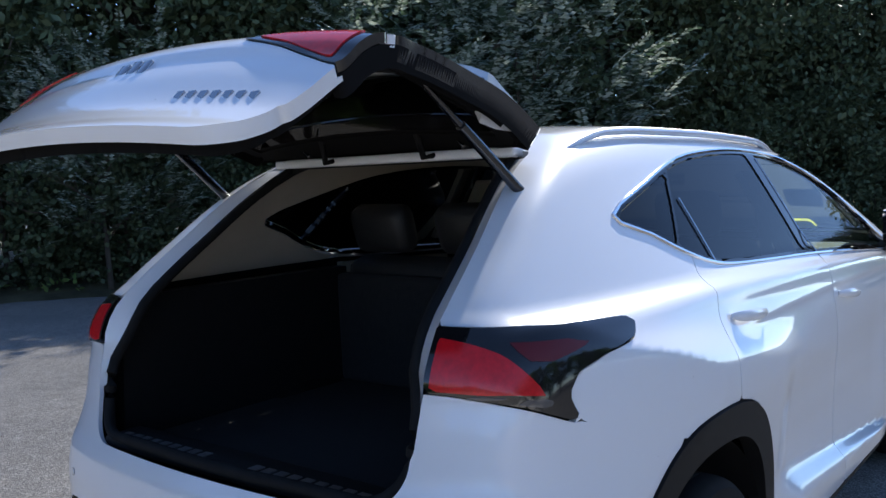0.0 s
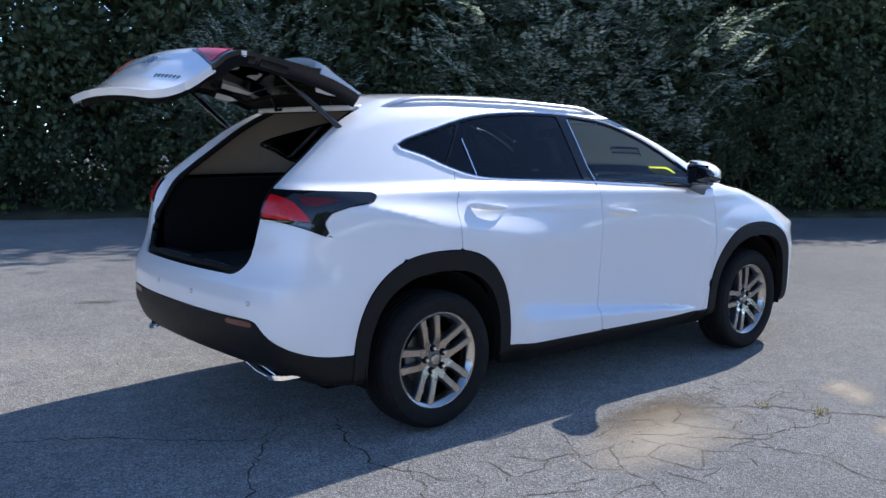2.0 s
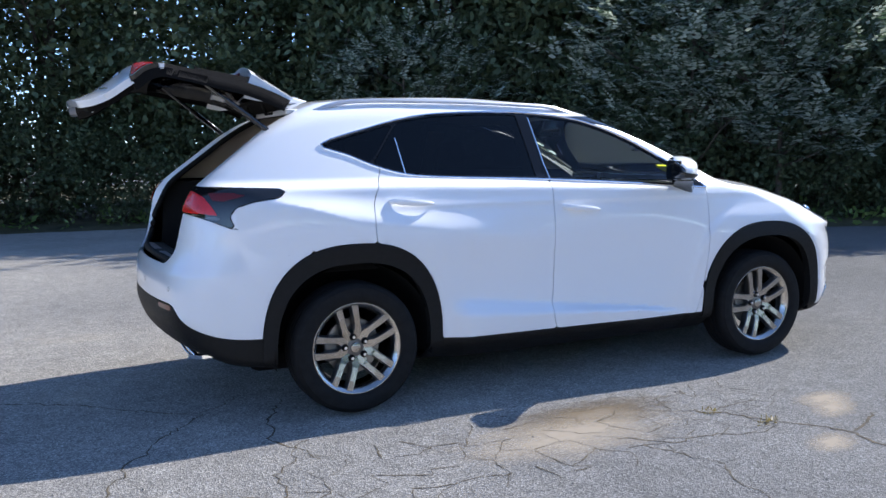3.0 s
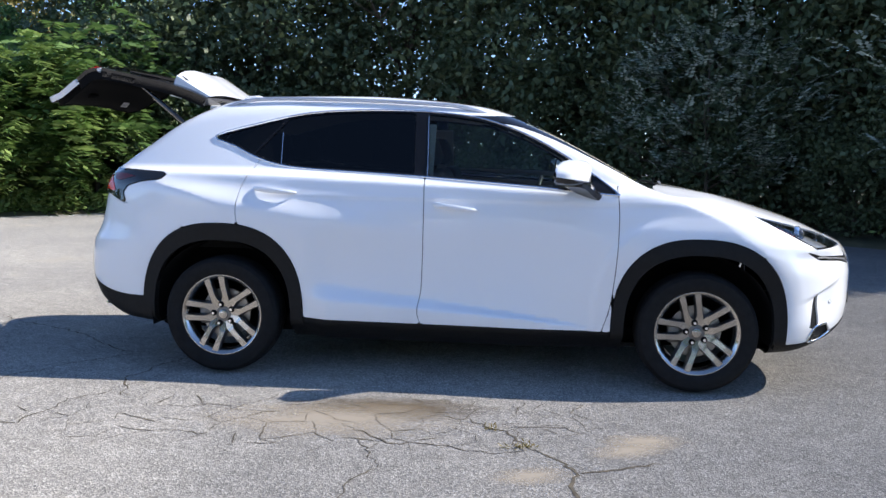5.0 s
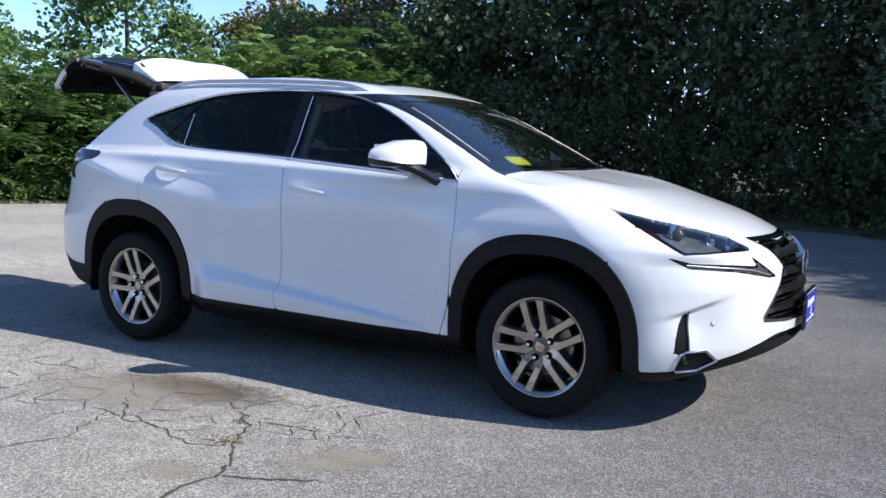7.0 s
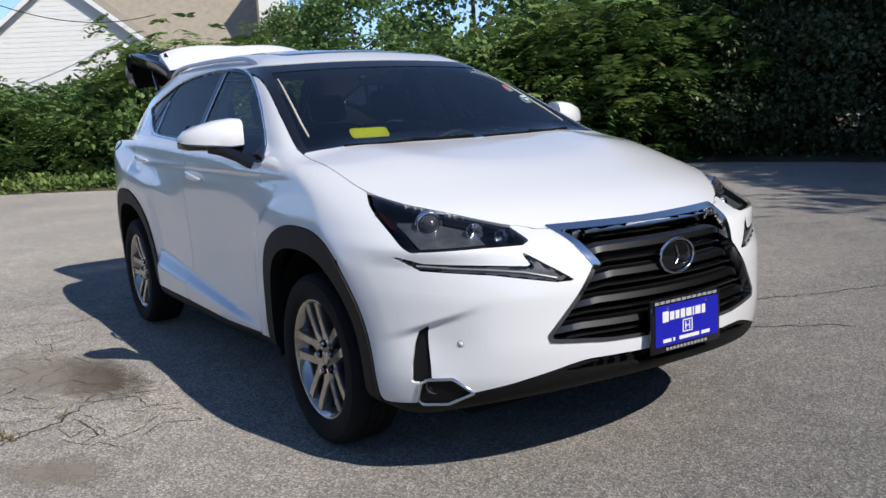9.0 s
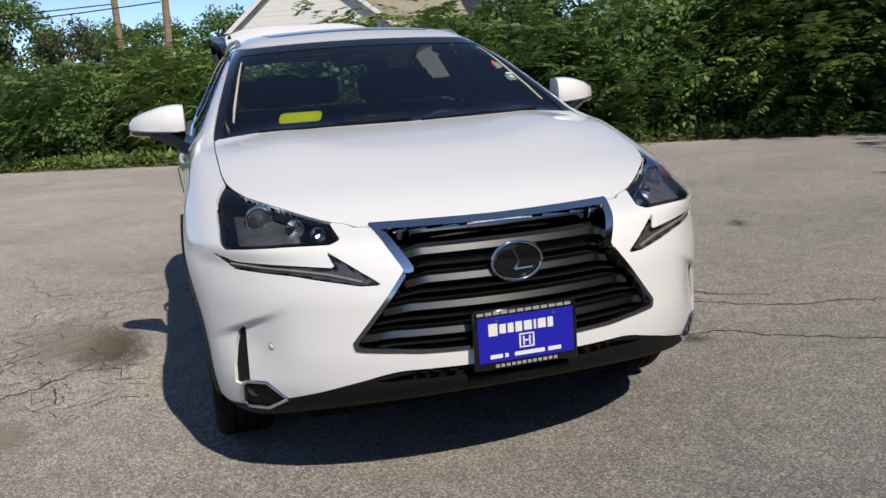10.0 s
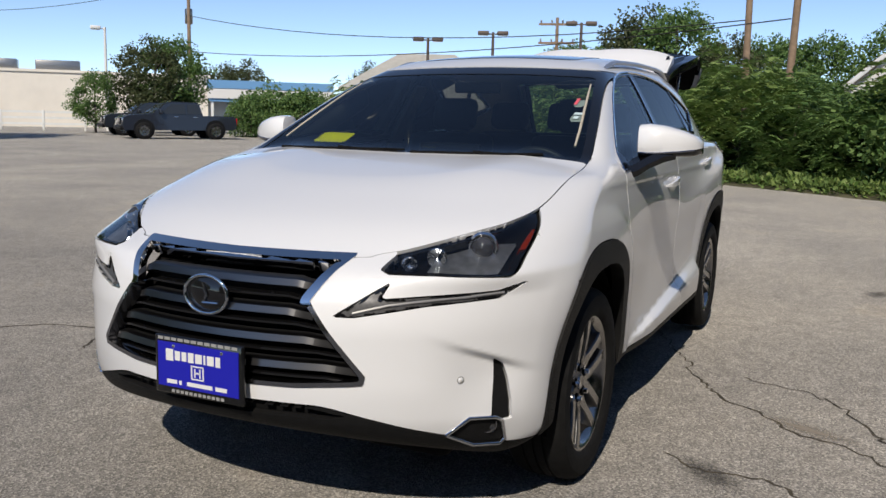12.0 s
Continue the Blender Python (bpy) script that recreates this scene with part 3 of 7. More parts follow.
random.seed(11)
TALL = [plant_meshes(20 + i, 7.5, 2.5, 330, 46, 0.15, LEAF_DARK, clump_r=0.55, low=0.02, slim=0.28) for i in range(3)]
TALL_BACK = [plant_meshes(26 + i, 8.0, 2.7, 230, 30, 0.22, LEAF_DARK, clump_r=0.75, low=0.02, slim=0.3) for i in range(2)]
TALL_G = [plant_meshes(30 + i, 6.0, 2.2, 300, 46, 0.14, LEAF_GREEN, clump_r=0.5, low=0.02) for i in range(2)]
BUSH_D = [plant_meshes(40 + i, 2.8, 1.5, 170, 54, 0.085, LEAF_DARK, clump_r=0.36, trunk=0.05, low=0.0) for i in range(2)]
BUSH_G = [plant_meshes(50 + i, 2.6, 1.5, 110, 6, 0.19, LEAF_GREEN, clump_r=0.34, trunk=0.05, low=0.0, frond=0.46) for i in range(3)]
BUSH_B = [plant_meshes(60 + i, 2.9, 1.6, 110, 6, 0.185, LEAF_BRIGHT, clump_r=0.36, trunk=0.05, low=0.0, frond=0.44) for i in range(2)]
BUSH_F = [plant_meshes(65 + i, 2.3, 1.5, 120, 52, 0.125, LEAF_GREEN, clump_r=0.34, trunk=0.05, low=0.0, slim=0.4) for i in range(2)]
SILVER = plant_meshes(70, 4.2, 1.9, 130, 5, 0.10, LEAF_SILVER, clump_r=0.34, trunk=0.06, low=0.22, frond=0.42, rises=(0.0, 1.3), droop=0.35)
FAR_TREE = [plant_meshes(80 + i, 9.0, 3.2, 170, 55, 0.24, (LEAF_GREEN, LEAF_YELLOW, LEAF_OLIVE)[i], clump_r=0.72, low=0.12, trunk=0.2) for i in range(3)]

# the dark wood on the lot's shaded side
s = 19.0
s_dark_end = edge_near(-7.6, 10.4)
k = 0
while s < s_dark_end:
    x, y, ox, oy = edge_at(s)
    for depth, tall in ((2.2, True), (4.6, True), (7.4, True)) if x > 3 else ((2.2, True), (4.6, True)):
        dd = depth + random.uniform(-0.5, 0.6)
        plant("tree", TALL[k % 3] if depth < 4 else TALL_BACK[k % 2], x + ox * dd + random.uniform(-0.5, 0.5), y + oy * dd, 0.1, random.uniform(0, 6.28), random.uniform(0.85, 1.12) * (0.90 if x > 9 and depth < 4 else 1.28 if 2.5 < x < 9 and depth > 4 else 1.0),
              "dense dark green tree in the shaded wood edge", "tree", "trees of the dark wood edge")
        k += 1
    s += 2.3
s = 20.0
while s < s_dark_end:
    x, y, ox, oy = edge_at(s)
    dd = 0.9 + random.uniform(-0.15, 0.5)
    plant("shrub", BUSH_D[k % 2], x + ox * dd, y + oy * dd, 0.03, random.uniform(0, 6.28), random.uniform(0.75, 1.1), "dark leafy shrub beside the asphalt", "shrub", "shrubs of the dark wood edge")
    k += 1
    s += 1.75
for x, y, sc in ((7.4, 7.1, 1.05), (8.7, 6.2, 1.15), (3.5, 9.9, 0.8)):
    plant("silver_shrub", SILVER, x, y, 0.05, x, sc, "silvery-leaved shrub with upright sprays of small leaves", "shrub", "silvery shrubs")

# the sunlit bushes on the open side
s = s_dark_end - 0.6
while s < EDGE_LEN - 3:
    x, y, ox, oy = edge_at(s)
    t = (s - s_dark_end) / (EDGE_LEN - s_dark_end)
    big = max(0.0, 1 - t * 3.2)
    for depth in (1.3, 2.9, 4.8):
        kind = (BUSH_G, BUSH_F, BUSH_B, BUSH_G)[k % 4] if depth < 4 else BUSH_F
        dd = depth + random.uniform(-0.35, 0.35)
        sc = random.uniform(0.75, 1.0) * (0.9 + 0.40 * big + (0.12 if depth > 2 else 0))
        plant("shrub", kind[k % len(kind)], x + ox * dd + random.uniform(-0.4, 0.4), y + oy * dd, 0.05, random.uniform(0, 6.28), sc,
              "green roadside bush with feathery leaves in the sun", "shrub", "sunlit bushes")
        k += 1
    s += 1.7
s = s_dark_end + 0.5
while s < s_dark_end + 2.6:
    x, y, ox, oy = edge_at(s)
    plant("tree", TALL_G[k % 2], x + ox * 6.0, y + oy * 6.0, 0.2, k * 1.7, random.uniform(0.62, 0.75), "green deciduous tree behind the sunlit bushes", "tree", "trees behind the bushes")
    k += 1
    s += 2.4


def at_view(az, dist, eye=(4.4, 0.8)):
    return eye[0] + dist * math.cos(radians(az)), eye[1] + dist * math.sin(radians(az))


for az, dist, sc, kind in ((141, 26, 0.62, 1), (134, 30, 0.75, 1), (127, 34, 0.8, 0), (150, 27, 0.72, 0), (156, 42, 0.85, 0), (160, 46, 0.8, 0), (-178, 62, 0.75, 0), (-175.5, 68, 0.82, 0), (-173, 60, 0.7, 2),
                           (-170, 64, 0.95, 0), (-167.5, 66, 0.95, 2), (-165.5, 70, 0.8, 0), (-163.5, 62, 0.7, 0), (-161.5, 66, 0.6, 1), (-159, 55, 0.45, 1), (178, 64, 0.85, 0), (175, 66, 0.8, 0),
                           (-150.5, 95, 0.7, 2), (-142.5, 90, 0.72, 2), (-141, 92, 0.66, 2), (-138.5, 58, 0.66, 0), (-137.2, 57, 0.62, 2), (-134, 56, 0.40, 0), (-126.5, 95, 0.8, 2), (-122, 80, 0.8, 0), (-115, 80, 0.9, 2)):
    x, y = at_view(az, dist)
    plant("tree", FAR_TREE[kind], x, y, 0.0, az, sc, ("green deciduous tree in the distance", "yellowing deciduous tree in full sun", "olive green tree in the distance")[kind], "tree", "distant trees")

# shrubs at the lot's far edge, beside the parked pickups
for x, y, sc in ((-36.4, -29.6, 0.95), (-38.6, -29.9, 1.2), (-38.0, -27.2, 1.05), (-41.0, -29.0, 1.1)):
    plant("shrub", BUSH_F[int(sc * 20) % 2], x, y, 0.0, x, sc, "loose green shrub at the far edge of the lot", "shrub", "shrubs beside the pickups")

# trees across the lot, which the car's windows mirror
for i in range(13):
    plant("tree", FAR_TREE[(0, 2)[i % 2]], -14 + i * 5.6 + random.uniform(-1, 1), -36 + random.uniform(-2, 2), 0.0, i * 1.3, random.uniform(1.1, 1.4), "tall green tree across the parking lot", "tree", "trees across the lot")

# weeds along the asphalt
rg = np.random.default_rng(5)
pts, tall = [], []
for i in range(5200):
    s = rg.uniform(4, EDGE_LEN - 2)
    if 17 < s < s_dark_end - 0.5 and rg.uniform() < 0.93:
        continue
    x, y, ox, oy = edge_at(s)
    d = abs(rg.normal(0, 0.45)) + 0.05
    pts.append((x + ox * d, y + oy * d, 0.06 + 0.10 * rg.uniform() + 0.3 * min(d, 1) * rg.uniform()))
quads = leaf_quads(rg, np.array(pts), 9, 0.16, 0.13, 0.25, -0.5)
weeds = link_mesh("weeds", quads_mesh("weeds", quads, LEAF_BRIGHT), None)
tagged(weeds, "low bright green weeds and grass along the asphalt edge", "weeds", kind="stuff")
q = leaf_quads(np.random.default_rng(4), crack_weeds, 3, 0.012, 0.028, 0.10, -0.3)
tagged(link_mesh("dry_weed", quads_mesh("dry_weed", q, DRY), None), "small dry weeds growing in a crack", "weeds", kind="stuff")
rg = np.random.default_rng(9)
grit = []
for i in range(420):
    x, y = rg.uniform(-4.5, 4.5), rg.uniform(-4.2, 4.2)
    r = rg.uniform(0.003, 0.008)
    a = rg.uniform(0, 6.28, 3)
    c = np.array([(x + r * math.cos(t), y + r * math.sin(t), 0.001) for t in (a[0], a[0] + 2.1, a[0] + 4.2)])
    tip = np.array((x, y, 0.001 + r))
    for k in range(3):
        grit.append([c[k], c[(k + 1) % 3], tip])
tagged(link_mesh("grit", quads_mesh("grit", np.array(grit), material("loose_grit", (0.25, 0.23, 0.2), vary=0.4, scale=30), 3), None), "loose grit on the asphalt", "grit", kind="stuff")

# ---------- buildings, poles and vehicles beyond the lot ----------
SIDING = material("white_siding", (0.78, 0.77, 0.74), rough=0.6, vary=0.04, scale=0.8)
TAN_ROOF = material("tan_shingles", (0.33, 0.29, 0.23), rough=0.9, vary=0.15, scale=3, bump=0.5, bump_scale=12)
STUCCO = material("cream_stucco", (0.82, 0.76, 0.67), rough=0.8, vary=0.06, scale=0.5, bump=0.2, bump_scale=8)
PALE_ROOF = material("pale_roof", (0.44, 0.42, 0.38), rough=0.9, vary=0.12, scale=2, bump=0.4, bump_scale=10)
BLUE_TRIM = material("blue_fascia", (0.16, 0.36, 0.62), rough=0.5)
DARK_WALL = material("brown_wall", (0.20, 0.17, 0.14), rough=0.8, vary=0.15, scale=2)
WINDOW_DARK = material("far_window_glass", (0.03, 0.035, 0.04), rough=0.1, coat=0.5)
POLE_WOOD = material("weathered_pole", (0.27, 0.19, 0.13), rough=0.95, vary=0.25, scale=4, bump=0.4, bump_scale=20)
POLE_METAL = material("brown_metal_post", (0.13, 0.10, 0.085), rough=0.6, metal=0.3)
WHITE_WOOD = material("white_painted_wood", (0.78, 0.78, 0.76), rough=0.6, vary=0.05, scale=3)
WIRE = material("cable_black", (0.02, 0.02, 0.02), rough=0.7)


def solid(name, pts, depth_vec, mat, parent=None, label=""):
    """A flat outline given thickness along a vector."""
    bm = bmesh.new()
    a = [bm.verts.new(p) for p in pts]
    b = [bm.verts.new(Vector(p) + Vector(depth_vec)) for p in pts]
    n = len(pts)
    bm.faces.new(a)
    bm.faces.new(list(reversed(b)))
    for i in range(n):
        bm.faces.new((a[i], b[i], b[(i + 1) % n], a[(i + 1) % n]))
    bmesh.ops.recalc_face_normals(bm, faces=bm.faces)
    return part(name, bm, mat, parent, label)


# white gabled house: local x towards the lot, y along the front
house = tagged(new("house"), "white clapboard house with a tan shingle roof behind the bushes", "house")
house.matrix_world = Matrix.Translation((-43.2, 6.4, 0)) @ Matrix.Rotation(radians(-26), 4, "Z")
W2, EAVE, APEX = 7.4, 2.5, 8.4
wall = solid("wall", [(0, -W2, 0), (0, W2, 0), (0, W2, EAVE), (0, 0, APEX), (0, -W2, EAVE)], (-9, 0, 0), SIDING, house, "white clapboard gable wall")
for i in range(42):
    z = 0.6 + i * 0.24
    half = W2 if z < EAVE else W2 * (APEX - z) / (APEX - EAVE)
    if half > 0.3:
        rounded_box("clapboard", 0.0, 0.022, -half + 0.05, half - 0.05, z, z + 0.225, 0, SIDING, wall, m=Matrix.Rotation(radians(0.0), 4, "Y"))
for sgn in (-1, 1):
    solid("roof", [(0.45, 0, APEX + 0.22), (0.45, sgn * (W2 + 0.5), EAVE - 0.28), (0.45, sgn * (W2 + 0.5), EAVE - 0.50), (0.45, 0, APEX + 0.0)], (-9.6, 0, 0), TAN_ROOF, house, "tan shingle roof slope")
    solid("rake_board", [(0.47, 0, APEX + 0.20), (0.47, sgn * (W2 + 0.5), EAVE - 0.30), (0.47, sgn * (W2 + 0.5), EAVE - 0.58), (0.47, 0, APEX - 0.08)], (-0.08, 0, 0), WHITE_WOOD, house, "white rake board")
main = solid("wall", [(-4.0, W2 - 2, 0), (-4.0, 9.4, 0), (-4.0, 9.4, 4.2), (-4.0, W2 - 2, 4.2)], (-8, 0, 0), SIDING, house)
solid("roof", [(-3.5, 0.5, 3.95), (-3.5, 9.5, 3.95), (-8.0, 9.5, 10.0), (-8.0, 0.5, 10.0)], (0, 0, -0.22), TAN_ROOF, house, "broad tan shingle roof")
wing = solid("wall", [(-2.6, 9.4, 0), (-2.6, 11.2, 0), (-2.6, 11.2, 5.2), (-2.6, 10.3, 9.6), (-2.6, 9.4, 9.6)], (-6, 0, 0), SIDING, house, "white side wing")
for i in range(3):
    w = rounded_box("window", -2.62, -2.55, 9.95 + i * 0.36, 10.15 + i * 0.36, 3.9, 4.9, 0, WINDOW_DARK, house, "narrow dark window")
    rounded_box("window_frame", -2.60, -2.53, 9.90 + i * 0.36, 9.94 + i * 0.36, 3.85, 4.95, 0, WHITE_WOOD, w)
for y0, z0 in ((2.6, 4.6), (3.3, 4.5)):
    rounded_box("wall_vent", 0.02, 0.08, y0, y0 + 0.22, z0, z0 + 0.55, 0.01, DARK_WALL, house, "small dark wall vent", m=Matrix.Rotation(radians(0), 4, "X"))
rounded_box("downpipe", -2.60, -2.50, 9.32, 9.42, 0, 9.6, 0, DARK_WALL, house)

# low house with a pale hip roof
hip = tagged(new("house"), "low house with a pale hipped roof across the road", "house")
hip.matrix_world = Matrix.Translation((-55.5, -28.4, 0)) @ Matrix.Rotation(radians(24), 4, "Z")
rounded_box("wall", -9, 0, -5.6, 5.6, 0, 3.3, 0, DARK_WALL, hip, "brown wall")
bm = bmesh.new()
rv = [bm.verts.new(p) for p in ((0.6, -6.3, 3.45), (0.6, 6.3, 3.45), (-9.6, 6.3, 3.45), (-9.6, -6.3, 3.45), (-4.5, -2.2, 6.3), (-4.5, 2.2, 6.3), (0.6, -6.3, 3.2), (0.6, 6.3, 3.2), (-9.6, 6.3, 3.2), (-9.6, -6.3, 3.2))]
for q in ((0, 1, 5, 4), (1, 2, 5), (2, 3, 4, 5), (3, 0, 4), (0, 6, 7, 1), (1, 7, 8, 2), (2, 8, 9, 3), (3, 9, 6, 0), (6, 9, 8, 7)):
    bm.faces.new([rv[i] for i in q])
bmesh.ops.recalc_face_normals(bm, faces=bm.faces)
part("roof", bm, PALE_ROOF, hip, "pale hipped shingle roof")
for i in range(5):
    w = rounded_box("window", -0.02, 0.05, -4.6 + i * 2.1, -3.4 + i * 2.1, 1.5, 2.7, 0, WINDOW_DARK, hip, "dark window")
    for a, b, c, d in ((-0.06, 1.26, -0.06, 0.0), (-0.06, 1.26, 1.2, 1.26), (-0.06, 0.0, 0, 1.2), (1.2, 1.26, 0, 1.2), (0.57, 0.63, 0, 1.2)):
        rounded_box("window_frame", 0.0, 0.09, -4.6 + i * 2.1 + a, -4.6 + i * 2.1 + b, 1.5 + c, 1.5 + d, 0, WHITE_WOOD, w)

# long cream commercial building with a blue fascia at its end
shop = tagged(new("building"), "long low cream building with a blue fascia", "building")
shop.matrix_world = Matrix.Translation((-57.5, -42.0, 0)) @ Matrix.Rotation(radians(-43.5), 4, "Z")
rounded_box("wall", 6.5, 70, -14, 0, 0, 4.15, 0, STUCCO, shop, "plain cream wall")
rounded_box("parapet", 6.3, 70.2, -0.25, 0.12, 4.1, 4.3, 0, STUCCO, shop)
rounded_box("wall", -3.5, 6.5, -10, -1.5, 0, 3.3, 0, SIDING, shop, "white end wall")
rounded_box("fascia", -3.7, 6.6, -1.7, 0.6, 3.3, 3.95, 0, BLUE_TRIM, shop, "blue fascia with white band")
rounded_box("fascia_band", -3.7, 6.6, 0.6, 0.64, 2.5, 3.25, 0, SIDING, shop)
rounded_box("canopy", -3.7, 6.4, -1.4, 0.5, 2.25, 2.5, 0, BLUE_TRIM, shop, "blue canopy edge")
for x0 in (-3.3, 0.0, 3.2, 6.1):
    rounded_box("canopy_post", x0, x0 + 0.2, 0.2, 0.4, 0, 2.3, 0, WHITE_WOOD, shop, "white post")
for x0, w in ((16, 3.2), (20.5, 1.6), (33, 2.0)):
    rounded_box("roof_unit", x0, x0 + w, -4, -2, 4.2, 5.1, 0.05, STEEL, shop, "grey rooftop unit")
for x0 in (31, 38, 46):
    u = rounded_box("wall_lamp", x0, x0 + 0.5, 0.0, 0.35, 2.7, 3.1, 0.05, DARK_WALL, shop, "dark wall lamp")

# white rail fence before the building
fence = tagged(new("fence"), "white three-rail wooden fence along the lot", "fence")
fence.matrix_world = Matrix.Translation((-38.5, -41.0, 0)) @ Matrix.Rotation(radians(-46), 4, "Z")
for i in range(16):
    rounded_box("post", i * 2.4, i * 2.4 + 0.14, -0.07, 0.07, 0, 1.25, 0.01, WHITE_WOOD, fence)
for z in (0.35, 0.72, 1.08):
    rounded_box("rail", 0, 36.2, -0.03, 0.03, z, z + 0.14, 0, WHITE_WOOD, fence)


def post_top(az, el, dist, eye):
    return eye[0] + dist * math.cos(radians(az)), eye[1] + dist * math.sin(radians(az)), 1.28 + dist * math.tan(radians(el))


def lamp_post(x, y, h, turn, metal, heads=2):
    th = tagged(new("street_lamp"), "brown parking lot lamp post with flat lamp heads" if heads == 2 else "tall white lamp post with one flat head", "lamp post", "lamp posts")
    th.matrix_world = Matrix.Translation((x, y, 0)) @ Matrix.Rotation(turn, 4, "Z")
    tube("pole", [(0, 0, 0), (0, 0, h)], 0.09, metal, th, 8, scales=[1.2, 0.85])
    for sgn in ((-1, 1) if heads == 2 else (1,)):
        tube("arm", [(0, 0, h - 0.12), (0, sgn * 0.35, h - 0.08)], 0.04, metal, th, 6)
        hd = rounded_box("lamp_head", -0.22, 0.22, sgn * 0.55 - 0.32, sgn * 0.55 + 0.32, h - 0.16, h + 0.06, 0.05, metal, th, "flat rectangular lamp head")
        rounded_box("lens", -0.18, 0.18, sgn * 0.55 - 0.26, sgn * 0.55 + 0.26, h - 0.185, h - 0.16, 0, LENS_SMOKE, hd)


LASTEYE = (4.34, 1.72)
for az, el, dist, metal, heads in ((-153.5, 5.0, 52, POLE_METAL, 2), (-157.6, 5.45, 52, POLE_METAL, 2), (-163.1, 6.1, 52, POLE_METAL, 2), (-134.0, 4.9, 62, WHITE_WOOD, 1)):
    x, y, h = post_top(az, el, dist, LASTEYE)
    lamp_post(x, y, h, radians(az), metal, heads)


def utility_pole(x, y, h, lean=0.0, arms=True, turn=0.0):
    th = tagged(new("utility_pole"), "weathered wooden utility pole with crossarms and cables", "utility pole", "utility poles")
    th.matrix_world = Matrix.Translation((x, y, 0)) @ Matrix.Rotation(turn, 4, "Z") @ Matrix.Rotation(lean, 4, "X")
    tube("pole", [(0, 0, -0.2), (0, 0, h)], 0.125, POLE_WOOD, th, 10, scales=[1.15, 0.8])
    if arms:
        for z in (h - 0.5, h - 1.7):
            rounded_box("crossarm", -0.06, 0.06, -1.2, 1.2, z, z + 0.14, 0, POLE_WOOD, th)
            for i in range(4):
                o = link_mesh("insulator", mesh_arrays("insulator", *lathe([(0.0, 0.22), (0.05, 0.2), (0.07, 0.1), (0.03, 0.0)], 8, "z"), STEEL, smooth=True), None, th)
                o.matrix_basis = Matrix.Translation((0, -1.05 + 0.7 * i, z + 0.14))
        tr = link_mesh("transformer", mesh_arrays("transformer", *lathe([(0.0, 1.0), (0.22, 0.97), (0.25, 0.9), (0.25, 0.0), (0.0, 0.0)], 12, "z"), STEEL, smooth=True), None, th, "grey can transformer")
        tr.matrix_basis = Matrix.Translation((0.38, 0, h - 3.4))
    return th


POLES = ((-175.4, 33, 10.5, 0.03, False), (-173.1, 35, 9.5, -0.01, False), (-138.8, 62, 10.5, 0.0, True), (-161.6, 60, 8.0, 0.0, True))
spots = []
for az, dist, h, lean, arms in POLES:
    x, y = LASTEYE[0] + dist * math.cos(radians(az)), LASTEYE[1] + dist * math.sin(radians(az))
    utility_pole(x, y, h, lean, arms, radians(az))
    spots.append((x, y, h))


def cable(a, b, sag, label="black overhead cable between poles"):
    pts = [(a[0] + (b[0] - a[0]) * t, a[1] + (b[1] - a[1]) * t, a[2] + (b[2] - a[2]) * t - sag * 4 * t * (1 - t)) for t in [k / 14 for k in range(15)]]
    tagged(tube("cable", pts, 0.022, WIRE, None, 5), label, "cable", "overhead cables")


def drop(p, d):
    return p[0], p[1], p[2] - d


cable(drop(spots[2], 2.9), drop(spots[1], 4.4), 1.0)
cable(drop(spots[2], 5.2), drop(spots[0], 5.6), 0.7)
cable(drop(spots[0], 2.2), (2, 34, 9.5), 1.5)
cable(drop(spots[2], 0.7), (-45, -75, 10), 1.2)
cable((-40.5, 1.5, 7.6), (-41.2, 10.5, 6.5), 0.9, "slack cable in front of the house gable")


